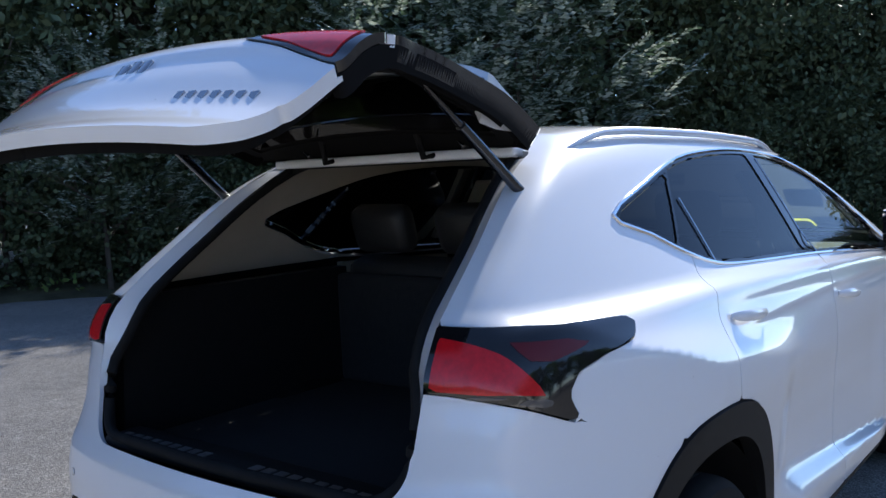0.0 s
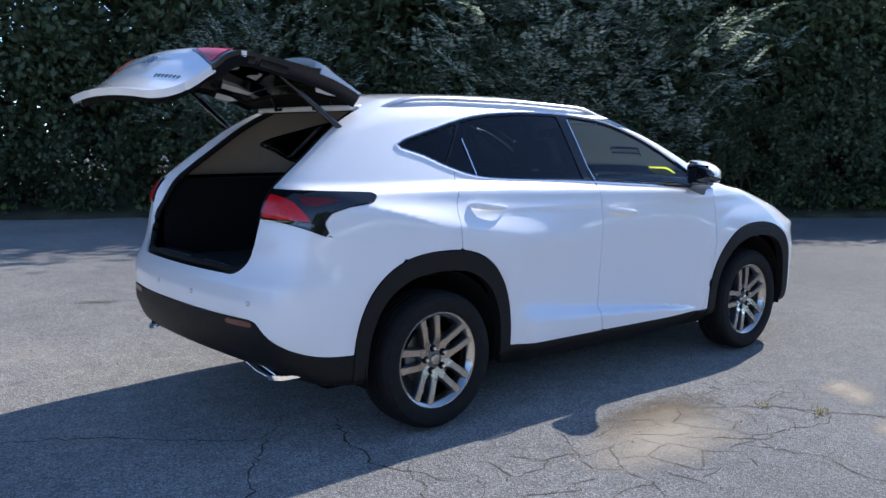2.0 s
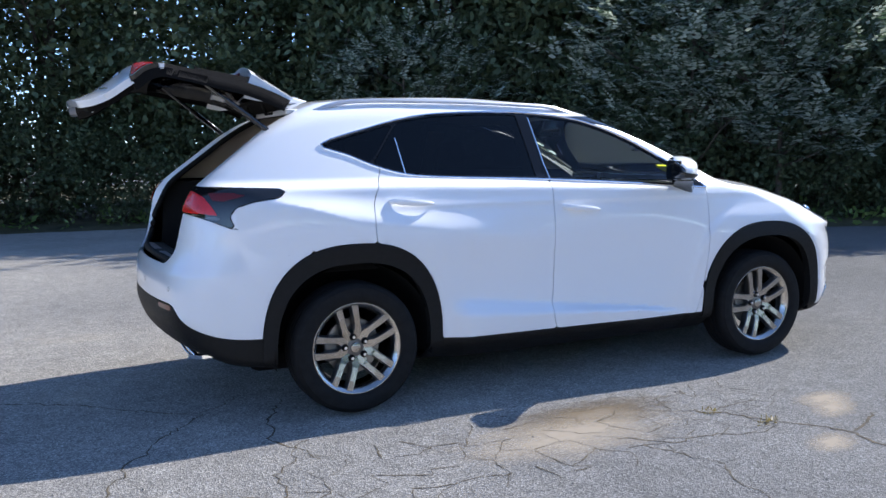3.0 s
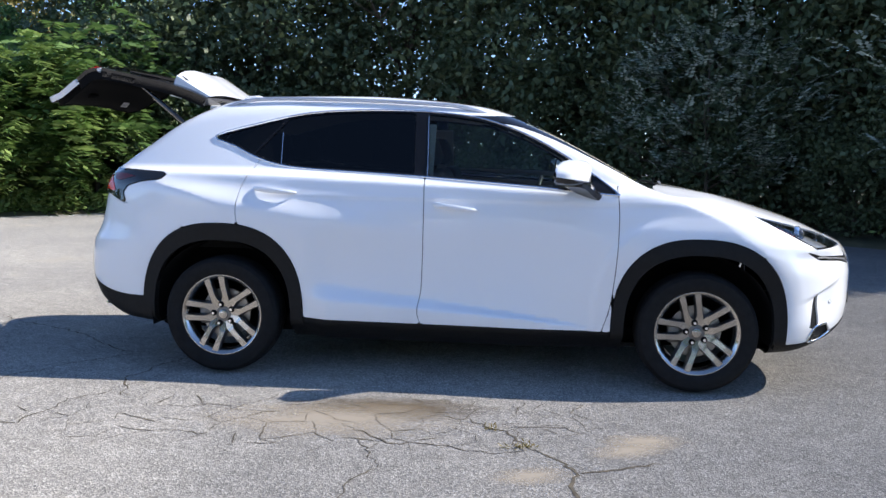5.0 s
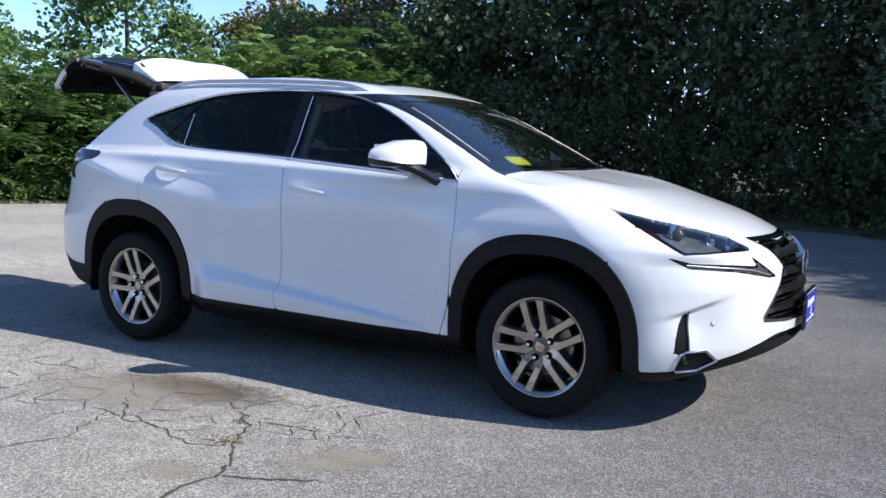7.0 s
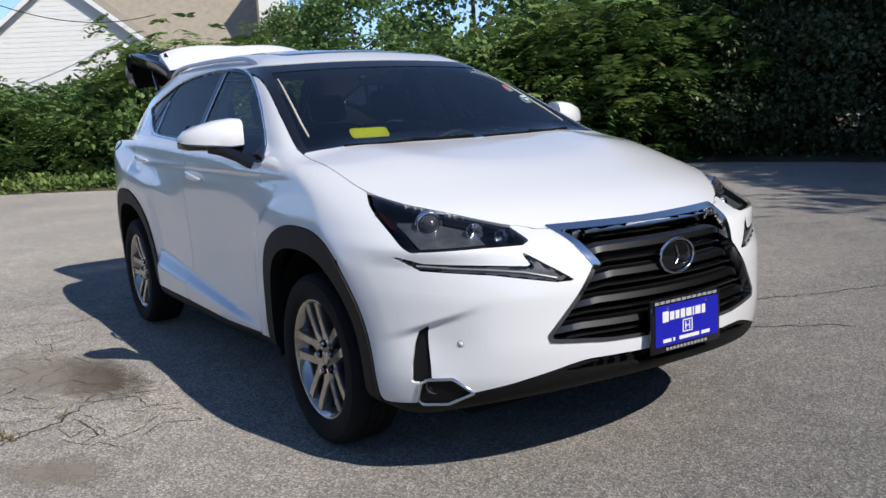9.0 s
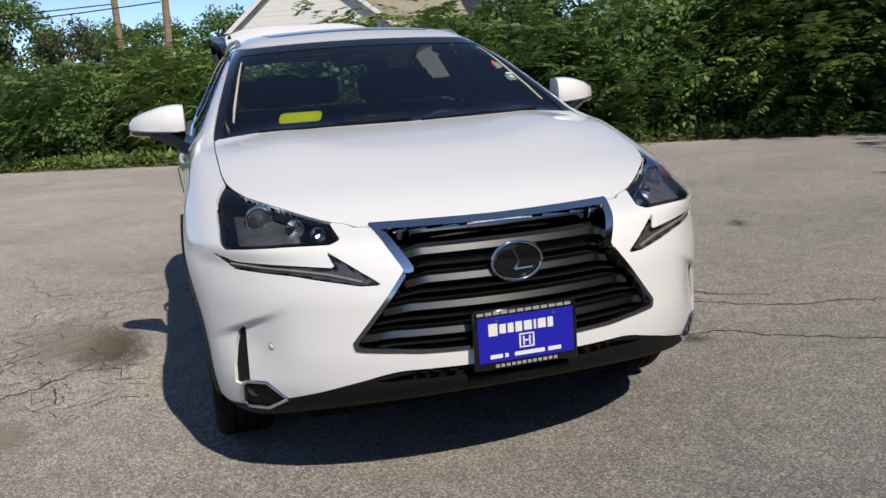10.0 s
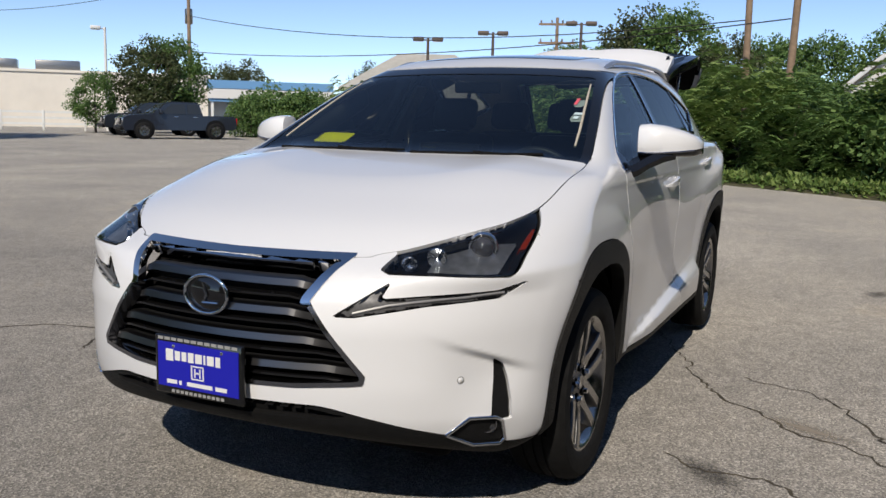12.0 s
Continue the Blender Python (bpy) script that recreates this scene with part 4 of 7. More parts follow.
# ---------- parked pickups ----------
def pickup(paint, label, m):
    th = tagged(new("pickup_truck"), label, "pickup truck", "parked pickups")
    th.matrix_world = m
    prof = [(-2.75, 0.55), (-2.78, 0.75), (-2.74, 1.10), (-1.15, 1.12), (-1.10, 1.16), (-0.95, 1.70), (-0.80, 1.78), (0.35, 1.80), (0.60, 1.74), (1.30, 1.22), (2.45, 1.12), (2.66, 1.0), (2.72, 0.60), (2.62, 0.42), (-2.6, 0.45)]
    bm = bmesh.new()
    n = len(prof)
    rings = []
    for y in (-1.0, -0.96, -0.5, 0, 0.5, 0.96, 1.0):
        rings.append([bm.verts.new((x * (0.992 if abs(y) > 0.98 else 1), y * (1 - 0.17 * max(0, min(1, (z - 1.12) / 0.66))), z - (0.03 if abs(y) > 0.98 and z > 1.0 else 0))) for x, z in prof])
    for a, b in zip(rings, rings[1:]):
        for i in range(n):
            bm.faces.new((a[i], a[(i + 1) % n], b[(i + 1) % n], b[i]))
    bm.faces.new(rings[0])
    bm.faces.new(rings[-1])
    bmesh.ops.recalc_face_normals(bm, faces=bm.faces)
    soft_edges(part("body", bm, paint, th, "dark painted body"), 38)
    for sgn in (-1, 1):
        for x0, x1, xt0, xt1 in ((-1.02, -0.34, -0.86, -0.36), (-0.26, 0.98, -0.24, 0.40)):
            solid("side_window", [(x0, sgn * 0.992, 1.20), (x1, sgn * 0.992, 1.20), (xt1, sgn * 0.862, 1.68), (xt0, sgn * 0.862, 1.68)], (0, sgn * 0.012, 0.004), WINDOW_DARK, th, "dark side window")
        for x0 in (-0.30, 0.62):
            rounded_box("door_handle", x0 - 0.5, x0 - 0.32, sgn * 1.0 - 0.02, sgn * 1.0 + 0.025, 1.05, 1.09, 0.005, CHROME, th)
        mir = rounded_box("mirror", 0.86, 1.0, sgn * 1.12 - 0.1, sgn * 1.12 + 0.1, 1.2, 1.42, 0.04, paint, th, "door mirror")
        rounded_box("headlamp", 2.50, 2.70, sgn * 0.80 - 0.17, sgn * 0.80 + 0.17, 0.80, 1.0, 0.03, LAMP_SILVER, th, "clear headlamp")
        rounded_box("tail_lamp", -2.80, -2.70, sgn * 0.92 - 0.07, sgn * 0.92 + 0.07, 0.72, 1.05, 0.02, LENS_RED, th, "red tail lamp")
        for cx in (-1.70, 1.72):
            w = link_mesh("wheel", mesh_arrays("wheel", *lathe([(0.24, -0.10), (0.36, -0.12), (0.40, -0.08), (0.40, 0.08), (0.36, 0.12), (0.25, 0.11)], 28), RUBBER, smooth=True), None, th, "black tyre")
            w.matrix_basis = Matrix.Translation((cx, sgn * 0.945, 0.40)) @ Matrix.Rotation(0 if sgn > 0 else math.pi, 4, "Z")
            link_mesh("rim", mesh_arrays("rim", *lathe([(0.0, 0.09), (0.07, 0.10), (0.09, 0.06), (0.22, 0.07), (0.26, 0.11)], 20), ALLOY), None, w, "bright alloy rim")
            for k in range(6):
                o = rounded_box("spoke", -0.028, 0.028, 0.07, 0.105, 0.05, 0.245, 0, ALLOY, w)
                o.matrix_basis = Matrix.Rotation(k * math.pi / 3, 4, "Y")
            bm = bmesh.new()
            bmesh.ops.create_cone(bm, cap_ends=True, segments=28, radius1=0.49, radius2=0.49, depth=0.02, matrix=Matrix.Translation((cx, sgn * 0.998, 0.46)) @ Matrix.Rotation(radians(90), 4, "X"))
            part("wheel_arch", bm, BLACK_PLASTIC, th, "black wheel arch")
    solid("windscreen", [(0.64, -0.80, 1.73), (0.64, 0.80, 1.73), (1.27, 0.90, 1.26), (1.27, -0.90, 1.26)], (0.012, 0, 0.014), WINDOW_DARK, th, "dark windscreen")
    rounded_box("grille", 2.66, 2.74, -0.58, 0.58, 0.68, 0.98, 0.03, GLOSS_BLACK, th, "black grille")
    rounded_box("bumper", 2.60, 2.80, -0.92, 0.92, 0.42, 0.62, 0.05, BLACK_PLASTIC, th)
    rounded_box("bed_liner", -2.66, -1.22, -0.86, 0.86, 0.95, 1.135, 0, DARK, th, "black bed liner")
    return th


GREY_PAINT = material("dark_grey_paint", (0.026, 0.030, 0.042), rough=0.35, metal=0.4, coat=1.0)
BLACK_PAINT = material("black_paint", (0.012, 0.013, 0.015), rough=0.3, coat=1.0)
face = math.atan2(-0.75, 0.661) + radians(14)
pickup(GREY_PAINT, "dark grey crew cab pickup parked at the lot's edge", Matrix.Translation((-29.9, -29.2, 0)) @ Matrix.Rotation(face, 4, "Z"))
pickup(BLACK_PAINT, "black pickup parked behind a grey one", Matrix.Translation((-33.6, -34.2, 0)) @ Matrix.Rotation(face, 4, "Z"))

# ---------- the car's outer form ----------
# x forward, y to its left, z up; wheels at x = -1.33 and 1.33
f_side = curve_fn([0.15, 0.24, 0.335, 0.50, 0.70, 0.85, 0.96, 1.04, 1.10, 1.17, 1.26], [0.66, 0.78, 0.876, 0.888, 0.898, 0.900, 0.893, 0.878, 0.858, 0.825, 0.77])
f_nose = curve_fn([0.16, 0.24, 0.32, 0.42, 0.52, 0.65, 0.75, 0.82, 0.88, 0.94, 1.02], [2.10, 2.20, 2.285, 2.325, 2.335, 2.335, 2.315, 2.265, 2.15, 2.02, 1.78])
f_hood = curve_fn([-2.3, -1.9, 0.70, 0.95, 1.2, 1.5, 1.8, 2.0, 2.15, 2.3], [1.15, 1.165, 1.17, 1.155, 1.128, 1.082, 1.018, 0.955, 0.895, 0.81])
f_tail = curve_fn([0.22, 0.32, 0.42, 0.56, 0.66, 0.74, 0.80, 0.86, 0.98, 1.08, 1.15, 1.25], [-2.05, -2.14, -2.21, -2.255, -2.255, -2.245, -2.215, -2.19, -2.165, -2.135, -2.09, -1.98])
f_under = curve_fn([-2.3, -2.1, -1.9, -1.5, -0.9, 0.9, 1.6, 1.85, 2.1, 2.3], [0.43, 0.375, 0.30, 0.25, 0.215, 0.215, 0.215, 0.245, 0.31, 0.365])
f_roof = curve_fn([-2.0, -1.7, -1.5, -1.35, -1.0, -0.6, -0.2, 0.1, 0.3, 0.5], [1.44, 1.528, 1.578, 1.604, 1.630, 1.636, 1.618, 1.588, 1.555, 1.515])
f_screen = curve_fn([1.0, 1.12, 1.30, 1.45, 1.56, 1.66], [1.36, 1.135, 0.79, 0.49, 0.25, 0.02])
f_back = curve_fn([0.90, 1.05, 1.16, 1.20, 1.324, 1.42, 1.493, 1.53, 1.58, 1.66], [-2.10, -2.14, -2.095, -2.05, -1.885, -1.755, -1.635, -1.56, -1.46, -1.30])


def form(x, y, z):
    """Negative inside the closed body, about metres near its skin."""
    a = np.sqrt(y * y + 1e-6)
    w = f_side(z)
    w = w + 0.027 * np.exp(-((x - 1.42) / 0.56) ** 4 - ((z - 0.77) / 0.155) ** 2)
    # flare round the front arch
    d_arch = ((np.abs((x - 1.33) / 0.470) ** 2.5 + np.abs(np.maximum(z - 0.34, 0) / 0.525) ** 2.5) ** 0.4 - 1) * 0.47
    w = w + 0.011 * sstep((0.135 - d_arch) / 0.05) * sstep((1.0 - z) / 0.1)
    # haunch over the rear wheel: its ridge falls forwards and is crisp above
    dz = z - (0.985 - 0.15 * (x + 1.35))
    reach = np.exp(-(np.maximum(x + 1.45, 0) / 0.92) ** 2 - (np.minimum(x + 1.45, 0) / 0.58) ** 4)
    w = w + 0.040 * reach * np.exp(-(np.maximum(dz, 0) / 0.080) ** 2 - (np.minimum(dz, 0) / 0.20) ** 2)
    # shoulder under the windows
    dz = z - (1.142 - 0.034 * (x + 1.0))
    w = w + 0.016 * np.exp(-(np.maximum(dz, 0) / 0.020) ** 2 - (np.minimum(dz, 0) / 0.045) ** 2 - ((x + 0.45) / 1.30) ** 6)
    w = w - 0.12 * np.clip((-1.45 - x) / 0.85, 0, 2) ** 2 - 0.022 * np.clip((x - 1.55) / 0.8, 0, 2) ** 2
    # sill wedge rising to the rear wheel
    zu = 0.467 - 0.129 * x
    door = sstep((x + 0.86) / 0.16) * (1 - sstep((x - 0.35) / 0.5))
    w = w + door * ((0.036 + 0.07 * np.clip(zu - 0.375, 0, 0.2)) * sstep((zu - z) / (0.58 * np.clip(zu - 0.375, 0.045, 0.2))) - 0.016 * sstep((z - 0.40) / 0.25) * (1 - sstep((z - 0.72) / 0.25)))
    side = a - w
    top = z - (f_hood(x) - sstep((x - 0.4) / 0.5) * (0.038 * (a / 0.80) ** 3 - 0.012 * np.exp(-((a - 0.52) / 0.16) ** 2)))
    up = sstep((z - 0.76) / 0.08)
    bow = (0.40 - 0.06 * up) * a * a + up * 0.15 * (a / 0.87) ** 10 + (1 - up) * 0.1495 * (a / 0.87) ** 6
    nose = x - f_nose(z) + bow + 0.034 * np.exp(-((a - 0.775) / 0.075) ** 2) * sstep((0.602 + 0.5 * (0.786 - a) - z) / 0.04) * (1 - sstep((0.54 - z) / 0.16))
    tail = f_tail(z) + 0.14 * a * a + 0.3 * (a / 0.88) ** 14 - x
    low = smax(side, top, 0.036)
    low = smax(low, np.clip(nose, -3, 3) * 0.9, 0.05)
    # crease at the front bumper's corner
    low = smax(low, (a - 1.540 + 0.35 * x) * 0.944, 0.010)
    low = smax(low, np.clip(tail, -3, 3) * 0.95, 0.05)
    low = smax(low, f_under(x) - z, 0.05)
    # greenhouse
    wc = 0.815 - 0.52 * (z - 1.15) - 0.12 * np.clip(z - 1.15, 0, 1) ** 2 - 0.11 * np.clip((-1.0 - x) / 1.0, 0, 2) ** 2
    cab = smax((a - wc) * 0.88, z - (f_roof(x) - 0.10 * a * a), 0.10)
    cab = smax(cab, (x - f_screen(z) + 0.13 * a * a) * 0.44, 0.06)
    cab = smax(cab, (f_back(z) + 0.16 * a * a - x) * 0.66, 0.05)
    cab = smax(cab, 1.05 - z, 0.02)
    return smin(low, cab, 0.035)


def form_slope(p, e=0.002):
    x, y, z = p.T
    g = np.stack([form(x + e, y, z) - form(x - e, y, z), form(x, y + e, z) - form(x, y - e, z), form(x, y, z + e) - form(x, y, z - e)], axis=1) / (2 * e)
    return g


def on_form(p, times=3):
    for _ in range(times):
        g = form_slope(p)
        d = np.clip(form(*p.T) / np.maximum((g * g).sum(1), 1e-6), -0.03, 0.03)
        p = p - g * d[:, None]
    return p


def skin_grid(step=0.0165, x0=-2.42, x1=2.48, z0=0.12, z1=1.74):
    """A net of quads over the form."""
    nx, ny, nz = int((x1 - x0) / step), 2 * int(0.99 / step) + 1, int((z1 - z0) / step)
    xs = x0 + step * np.arange(nx)
    ys = step * (np.arange(ny) - ny // 2) + step * 0.5
    zs = z0 + step * np.arange(nz)
    X, Y, Z = np.meshgrid(xs, ys, zs, indexing="ij")
    F = form(X, Y, Z)
    S = F < 0
    c = S[:-1, :-1, :-1].astype(np.int8)
    tot = np.zeros_like(c)
    for i in (0, 1):
        for j in (0, 1):
            for k in (0, 1):
                tot += S[i:nx - 1 + i, j:ny - 1 + j, k:nz - 1 + k]
    act = (tot > 0) & (tot < 8)
    idx = -np.ones(act.shape, np.int64)
    cells = np.argwhere(act)
    idx[act] = np.arange(len(cells))
    p = np.stack([xs[cells[:, 0]], ys[cells[:, 1]], zs[cells[:, 2]]], 1) + step / 2
    p = on_form(p, 4)
    quads = []
    for ax in range(3):
        s1 = [slice(1, n - 1) for n in (nx, ny, nz)]
        s1[ax] = slice(0, (nx, ny, nz)[ax] - 1)
        s2 = list(s1)
        s2[ax] = slice(1, (nx, ny, nz)[ax])
        A, B = S[tuple(s1)], S[tuple(s2)]
        hit = np.argwhere(A != B)
        inside = A[A != B]
        off = np.array([0 if d == ax else 1 for d in range(3)])
        base = hit + off
        u, v = [d for d in range(3) if d != ax]
        eu, ev = np.eye(3, dtype=int)[u], np.eye(3, dtype=int)[v]
        q = np.stack([idx[tuple((base - eu - ev).T)], idx[tuple((base - ev).T)], idx[tuple(base.T)], idx[tuple((base - eu).T)]], 1)
        flip = inside if ax != 1 else ~inside
        q[~flip] = q[~flip][:, ::-1]
        quads.append(q)
    q = np.concatenate(quads)
    return p, q[(q >= 0).all(1)]


SKIN_P, SKIN_Q = skin_grid()


def zone_of(keep):
    """The part of the net whose corners all lie in a zone."""
    q = SKIN_Q[keep[SKIN_Q].all(1)]
    used = np.unique(q)
    remap = -np.ones(len(SKIN_P), np.int64)
    remap[used] = np.arange(len(used))
    return SKIN_P[used], remap[q]


ZONES = {"front": skin_grid(0.0095, 1.52, 2.42, 0.16, 1.12), "gate": skin_grid(0.0115, -2.40, -1.40, 0.70, 1.66), "rear": zone_of(SKIN_P[:, 0] < -1.35), "upper": zone_of(SKIN_P[:, 2] > 1.0),
         "screen": zone_of((SKIN_P[:, 0] > 0.0) & (SKIN_P[:, 2] > 1.05)), "low": zone_of(SKIN_P[:, 2] < 0.95)}


def cut_skin(fn, keep=None, source=None):
    """The piece of the skin where fn(x, y, z) > 0, cut cleanly along its edge."""
    P, Q = (SKIN_P, SKIN_Q) if source is None else source
    g = fn(*P.T)
    up = g > 0
    n_up = up[Q].sum(1) if isinstance(Q, np.ndarray) else np.array([up[list(f)].sum() for f in Q])
    if isinstance(Q, np.ndarray):
        whole = [tuple(f) for f in Q[n_up == Q.shape[1]].tolist()]
        mixed = Q[(n_up > 0) & (n_up < Q.shape[1])].tolist()
    else:
        size = np.array([len(f) for f in Q])
        whole = [f for f, n, m in zip(Q, n_up, size) if n == m]
        mixed = [f for f, n, m in zip(Q, n_up, size) if 0 < n < m]
    extra, cache, faces = [], {}, whole
    base = len(P)
    for f in mixed:
        out = []
        for i, a in enumerate(f):
            b = f[(i + 1) % len(f)]
            if up[a]:
                out.append(a)
            if up[a] != up[b]:
                key = (a, b) if a < b else (b, a)
                if key not in cache:
                    t = g[a] / (g[a] - g[b])
                    cache[key] = base + len(extra)
                    extra.append(P[a] + (P[b] - P[a]) * t)
                out.append(cache[key])
        if len(out) > 2:
            faces.append(tuple(out))
    allp = np.concatenate([P, np.array(extra).reshape(-1, 3)]) if extra else P
    used = np.unique(np.array([v for f in faces for v in f], dtype=np.int64)) if faces else np.array([], dtype=np.int64)
    remap = -np.ones(len(allp), np.int64)
    remap[used] = np.arange(len(used))
    return allp[used], [tuple(int(remap[v]) for v in f) for f in faces]


def panel(name, fn, mat=None, parent=None, label="", push=0.0, lip=0.012, zone=None, solid=0.0):
    """A piece of the skin as a mesh: pushed out by `push`, its rim turned inwards by `lip`; `solid` gives it a back as well."""
    P, F = cut_skin(fn, source=ZONES[zone] if zone else None)
    if not F:
        raise ValueError("empty panel " + name)
    P = on_form(P, 2)
    N = form_slope(P)
    N /= np.linalg.norm(N, axis=1)[:, None]
    V = P + N * push
    count = {}
    for f in F:
        for i, a in enumerate(f):
            b = f[(i + 1) % len(f)]
            k = (a, b) if a < b else (b, a)
            count[k] = 0 if k in count else (a, b)
    rim = [e for e in count.values() if e != 0]
    verts, norms, faces = list(V), list(N), list(F)
    if lip > 0:
        acc = {}
        for a, b in rim:
            o = np.cross(V[b] - V[a], N[a])
            o /= max(np.linalg.norm(o), 1e-9)
            acc[a] = acc.get(a, 0) + o
            acc[b] = acc.get(b, 0) + o
        dup = {}
        for a, o in acc.items():
            o = o / max(np.linalg.norm(o), 1e-9)
            dup[a] = len(verts)
            verts += [V[a], V[a] - N[a] * lip]
            norms += [o, o]
        for a, b in rim:
            faces.append((dup[b], dup[a], dup[a] + 1, dup[b] + 1))
    if solid > 0:
        k = len(verts)
        verts += list(V - N * solid)
        norms += list(-N)
        faces += [tuple(k + i for i in reversed(f)) for f in F]
    return link_mesh(name, mesh_arrays(name, verts, faces, mat, norms), None, parent, label)


def zpanel(name, zone, fn, mat, parent=None, label="", push=0.0, lip=0.012):
    return panel(name, fn, mat, parent, label, push=push, lip=lip, zone=zone)

# ---------- the car ----------
car = tagged(new("car"), "white compact SUV with an open tailgate, parked on asphalt", "car")

DLO = smooth_outline([(-1.43, 1.362), (-1.18, 1.440), (-0.90, 1.505), (-0.60, 1.530), (-0.29, 1.533), (0.0, 1.512), (0.20, 1.472), (0.42, 1.385), (0.64, 1.262), (0.80, 1.155),
                      (0.87, 1.098), (0.84, 1.088), (0.40, 1.122), (-0.21, 1.160), (-0.80, 1.185), (-1.02, 1.205), (-1.17, 1.248), (-1.30, 1.305)], 3)
CLADS = ((1.33, 0.470, 0.505), (-1.33, 0.470, 0.515))


def arch(x, z, cx, rx, rz):
    """Positive outside the rounded wheel arch."""
    d = (np.abs((x - cx) / rx) ** 2.5 + np.abs(np.maximum(z - 0.34, 0) / (rz + 0.02)) ** 2.5) ** (1 / 2.5)
    return (d - 1) * rx


def off_arches(x, z, grow=0.0):
    return np.minimum(arch(x, z, 1.33, 0.470 + grow, 0.505 + grow), arch(x, z, -1.33, 0.470 + grow, 0.515 + grow))


def open_arches(x, z):
    return np.minimum(arch(x, z, 1.33, 0.400, 0.420), arch(x, z, -1.33, 0.400, 0.420))


def dlo(x, z):
    return poly_in(DLO, x, z)


f_hood_edge = curve_fn([0.80, 1.1, 1.3, 1.5, 1.6, 1.75, 1.91, 2.045, 2.1, 2.2], [0.770, 0.777, 0.784, 0.783, 0.776, 0.735, 0.635, 0.515, 0.445, 0.41])
f_hood_front = curve_fn([0, 0.2, 0.40, 0.44, 0.9], [2.205, 2.185, 2.125, 2.11, 2.0])
f_hood_back = curve_fn([0, 0.4, 0.65, 0.72, 0.9], [1.15, 1.125, 1.085, 1.075, 1.07])


def hood_in(x, y, z):
    a = np.abs(y)
    front = np.minimum(f_hood_front(a) - x, z - 0.845)
    g = np.minimum(np.minimum(f_hood_edge(x) - a, np.where(a < 0.47, front, 1.0)), np.minimum(x - f_hood_back(a), z - 0.84))
    return np.minimum(g, -lamp_in(x, y, z) + 0.001)


f_pillar = curve_fn([1.0, 1.13, 1.25, 1.40, 1.50, 1.6], [0.80, 0.775, 0.732, 0.664, 0.612, 0.55])


def screen_in(x, y, z):
    a = np.abs(y)
    return np.minimum(np.minimum(f_pillar(z) - a, x - 0.02), np.minimum(1.528 - 0.05 * a * a - z, z - (1.075 + 0.0 * a)))


f_gate = curve_fn([0.70, 0.80, 0.86, 0.95, 1.05, 1.1, 1.2, 1.4, 1.5, 1.62], [0.53, 0.555, 0.570, 0.585, 0.590, 0.590, 0.578, 0.530, 0.495, 0.455])
f_leaf = curve_fn([0.70, 0.80, 0.86, 0.95, 1.1, 1.2, 1.4, 1.5, 1.62], [0.535, 0.565, 0.585, 0.605, 0.615, 0.612, 0.580, 0.550, 0.50])


def gate_in(x, y, z, low=0.79, half=f_gate):
    """The tailgate's share of the rear, down to `low`."""
    a = np.abs(y)
    rear = np.minimum(half(z) - a, -1.465 - 0.085 * a - x)
    corner = 0.115 - np.hypot(np.maximum(a - 0.460, 0), np.maximum(low + 0.115 - z, 0))
    corner = np.where((a > 0.46) & (z < low + 0.115), corner, 1.0)
    return np.minimum(np.minimum(rear, z - low), corner)


def leaf_in(x, y, z):
    """The tailgate's own panel, which laps a little over the sill."""
    return gate_in(x, y, z, 0.742, f_leaf)


HEADLAMP = [(0.93, 1.03), (0.93, 0.80), (0.80, 0.823), (0.645, 0.831), (0.521, 0.832), (0.492, 0.843), (0.505, 0.880), (0.627, 0.916), (0.73, 0.950), (0.772, 0.985), (0.79, 1.03)]
DRL = [(0.852, 0.806), (0.793, 0.762), (0.635, 0.747), (0.456, 0.714), (0.400, 0.714), (0.536, 0.811), (0.515, 0.764), (0.63, 0.773), (0.789, 0.782)]
GRILLE = [(0.0, 0.868), (0.395, 0.872), (0.328, 0.752), (0.49, 0.545), (0.485, 0.520), (0.30, 0.505), (0.0, 0.500)]
LOWGRILLE = [(0.0, 0.441), (0.34, 0.440), (0.44, 0.420), (0.40, 0.412), (0.0, 0.408)]
FOG = [(0.682, 0.358), (0.738, 0.408), (0.794, 0.402), (0.808, 0.388), (0.806, 0.322), (0.792, 0.308), (0.735, 0.314)]
SLIT = [(0.782, 0.585), (0.800, 0.562), (0.814, 0.51), (0.824, 0.45), (0.826, 0.39), (0.788, 0.39), (0.785, 0.48)]
TAILLAMP = [(-1.661, 1.138), (-1.692, 1.110), (-1.81, 1.094), (-1.894, 1.069), (-1.925, 1.028), (-1.914, 0.998), (-1.900, 0.970), (-1.93, 0.975), (-2.012, 1.010), (-2.09, 1.038), (-2.4, 1.045), (-2.4, 1.185), (-2.0, 1.164), (-1.83, 1.158), (-1.685, 1.152)]


def front_zone(x):
    return x - 1.45


def lamp_in(x, y, z):
    return np.minimum(poly_in(HEADLAMP, np.abs(y), z), (x - 1.600 - 1.97 * (1.0 - z)) * 0.4)


def drl_in(x, y, z):
    return np.minimum(poly_in(DRL, np.abs(y), z), x - 1.7)


def mirrored(pts):
    return list(pts) + [(-a, z) for a, z in reversed(pts) if a > 0]


def grille_in(x, y, z):
    return np.minimum(poly_in(mirrored(GRILLE), y, z), x - 1.9)


def lowgrille_in(x, y, z):
    return np.minimum(poly_in(mirrored(LOWGRILLE), y, z), x - 1.9)


def fog_in(x, y, z):
    return np.minimum(np.maximum(poly_in(FOG, np.abs(y), z), poly_in(SLIT, np.abs(y), z)), x - 1.905)


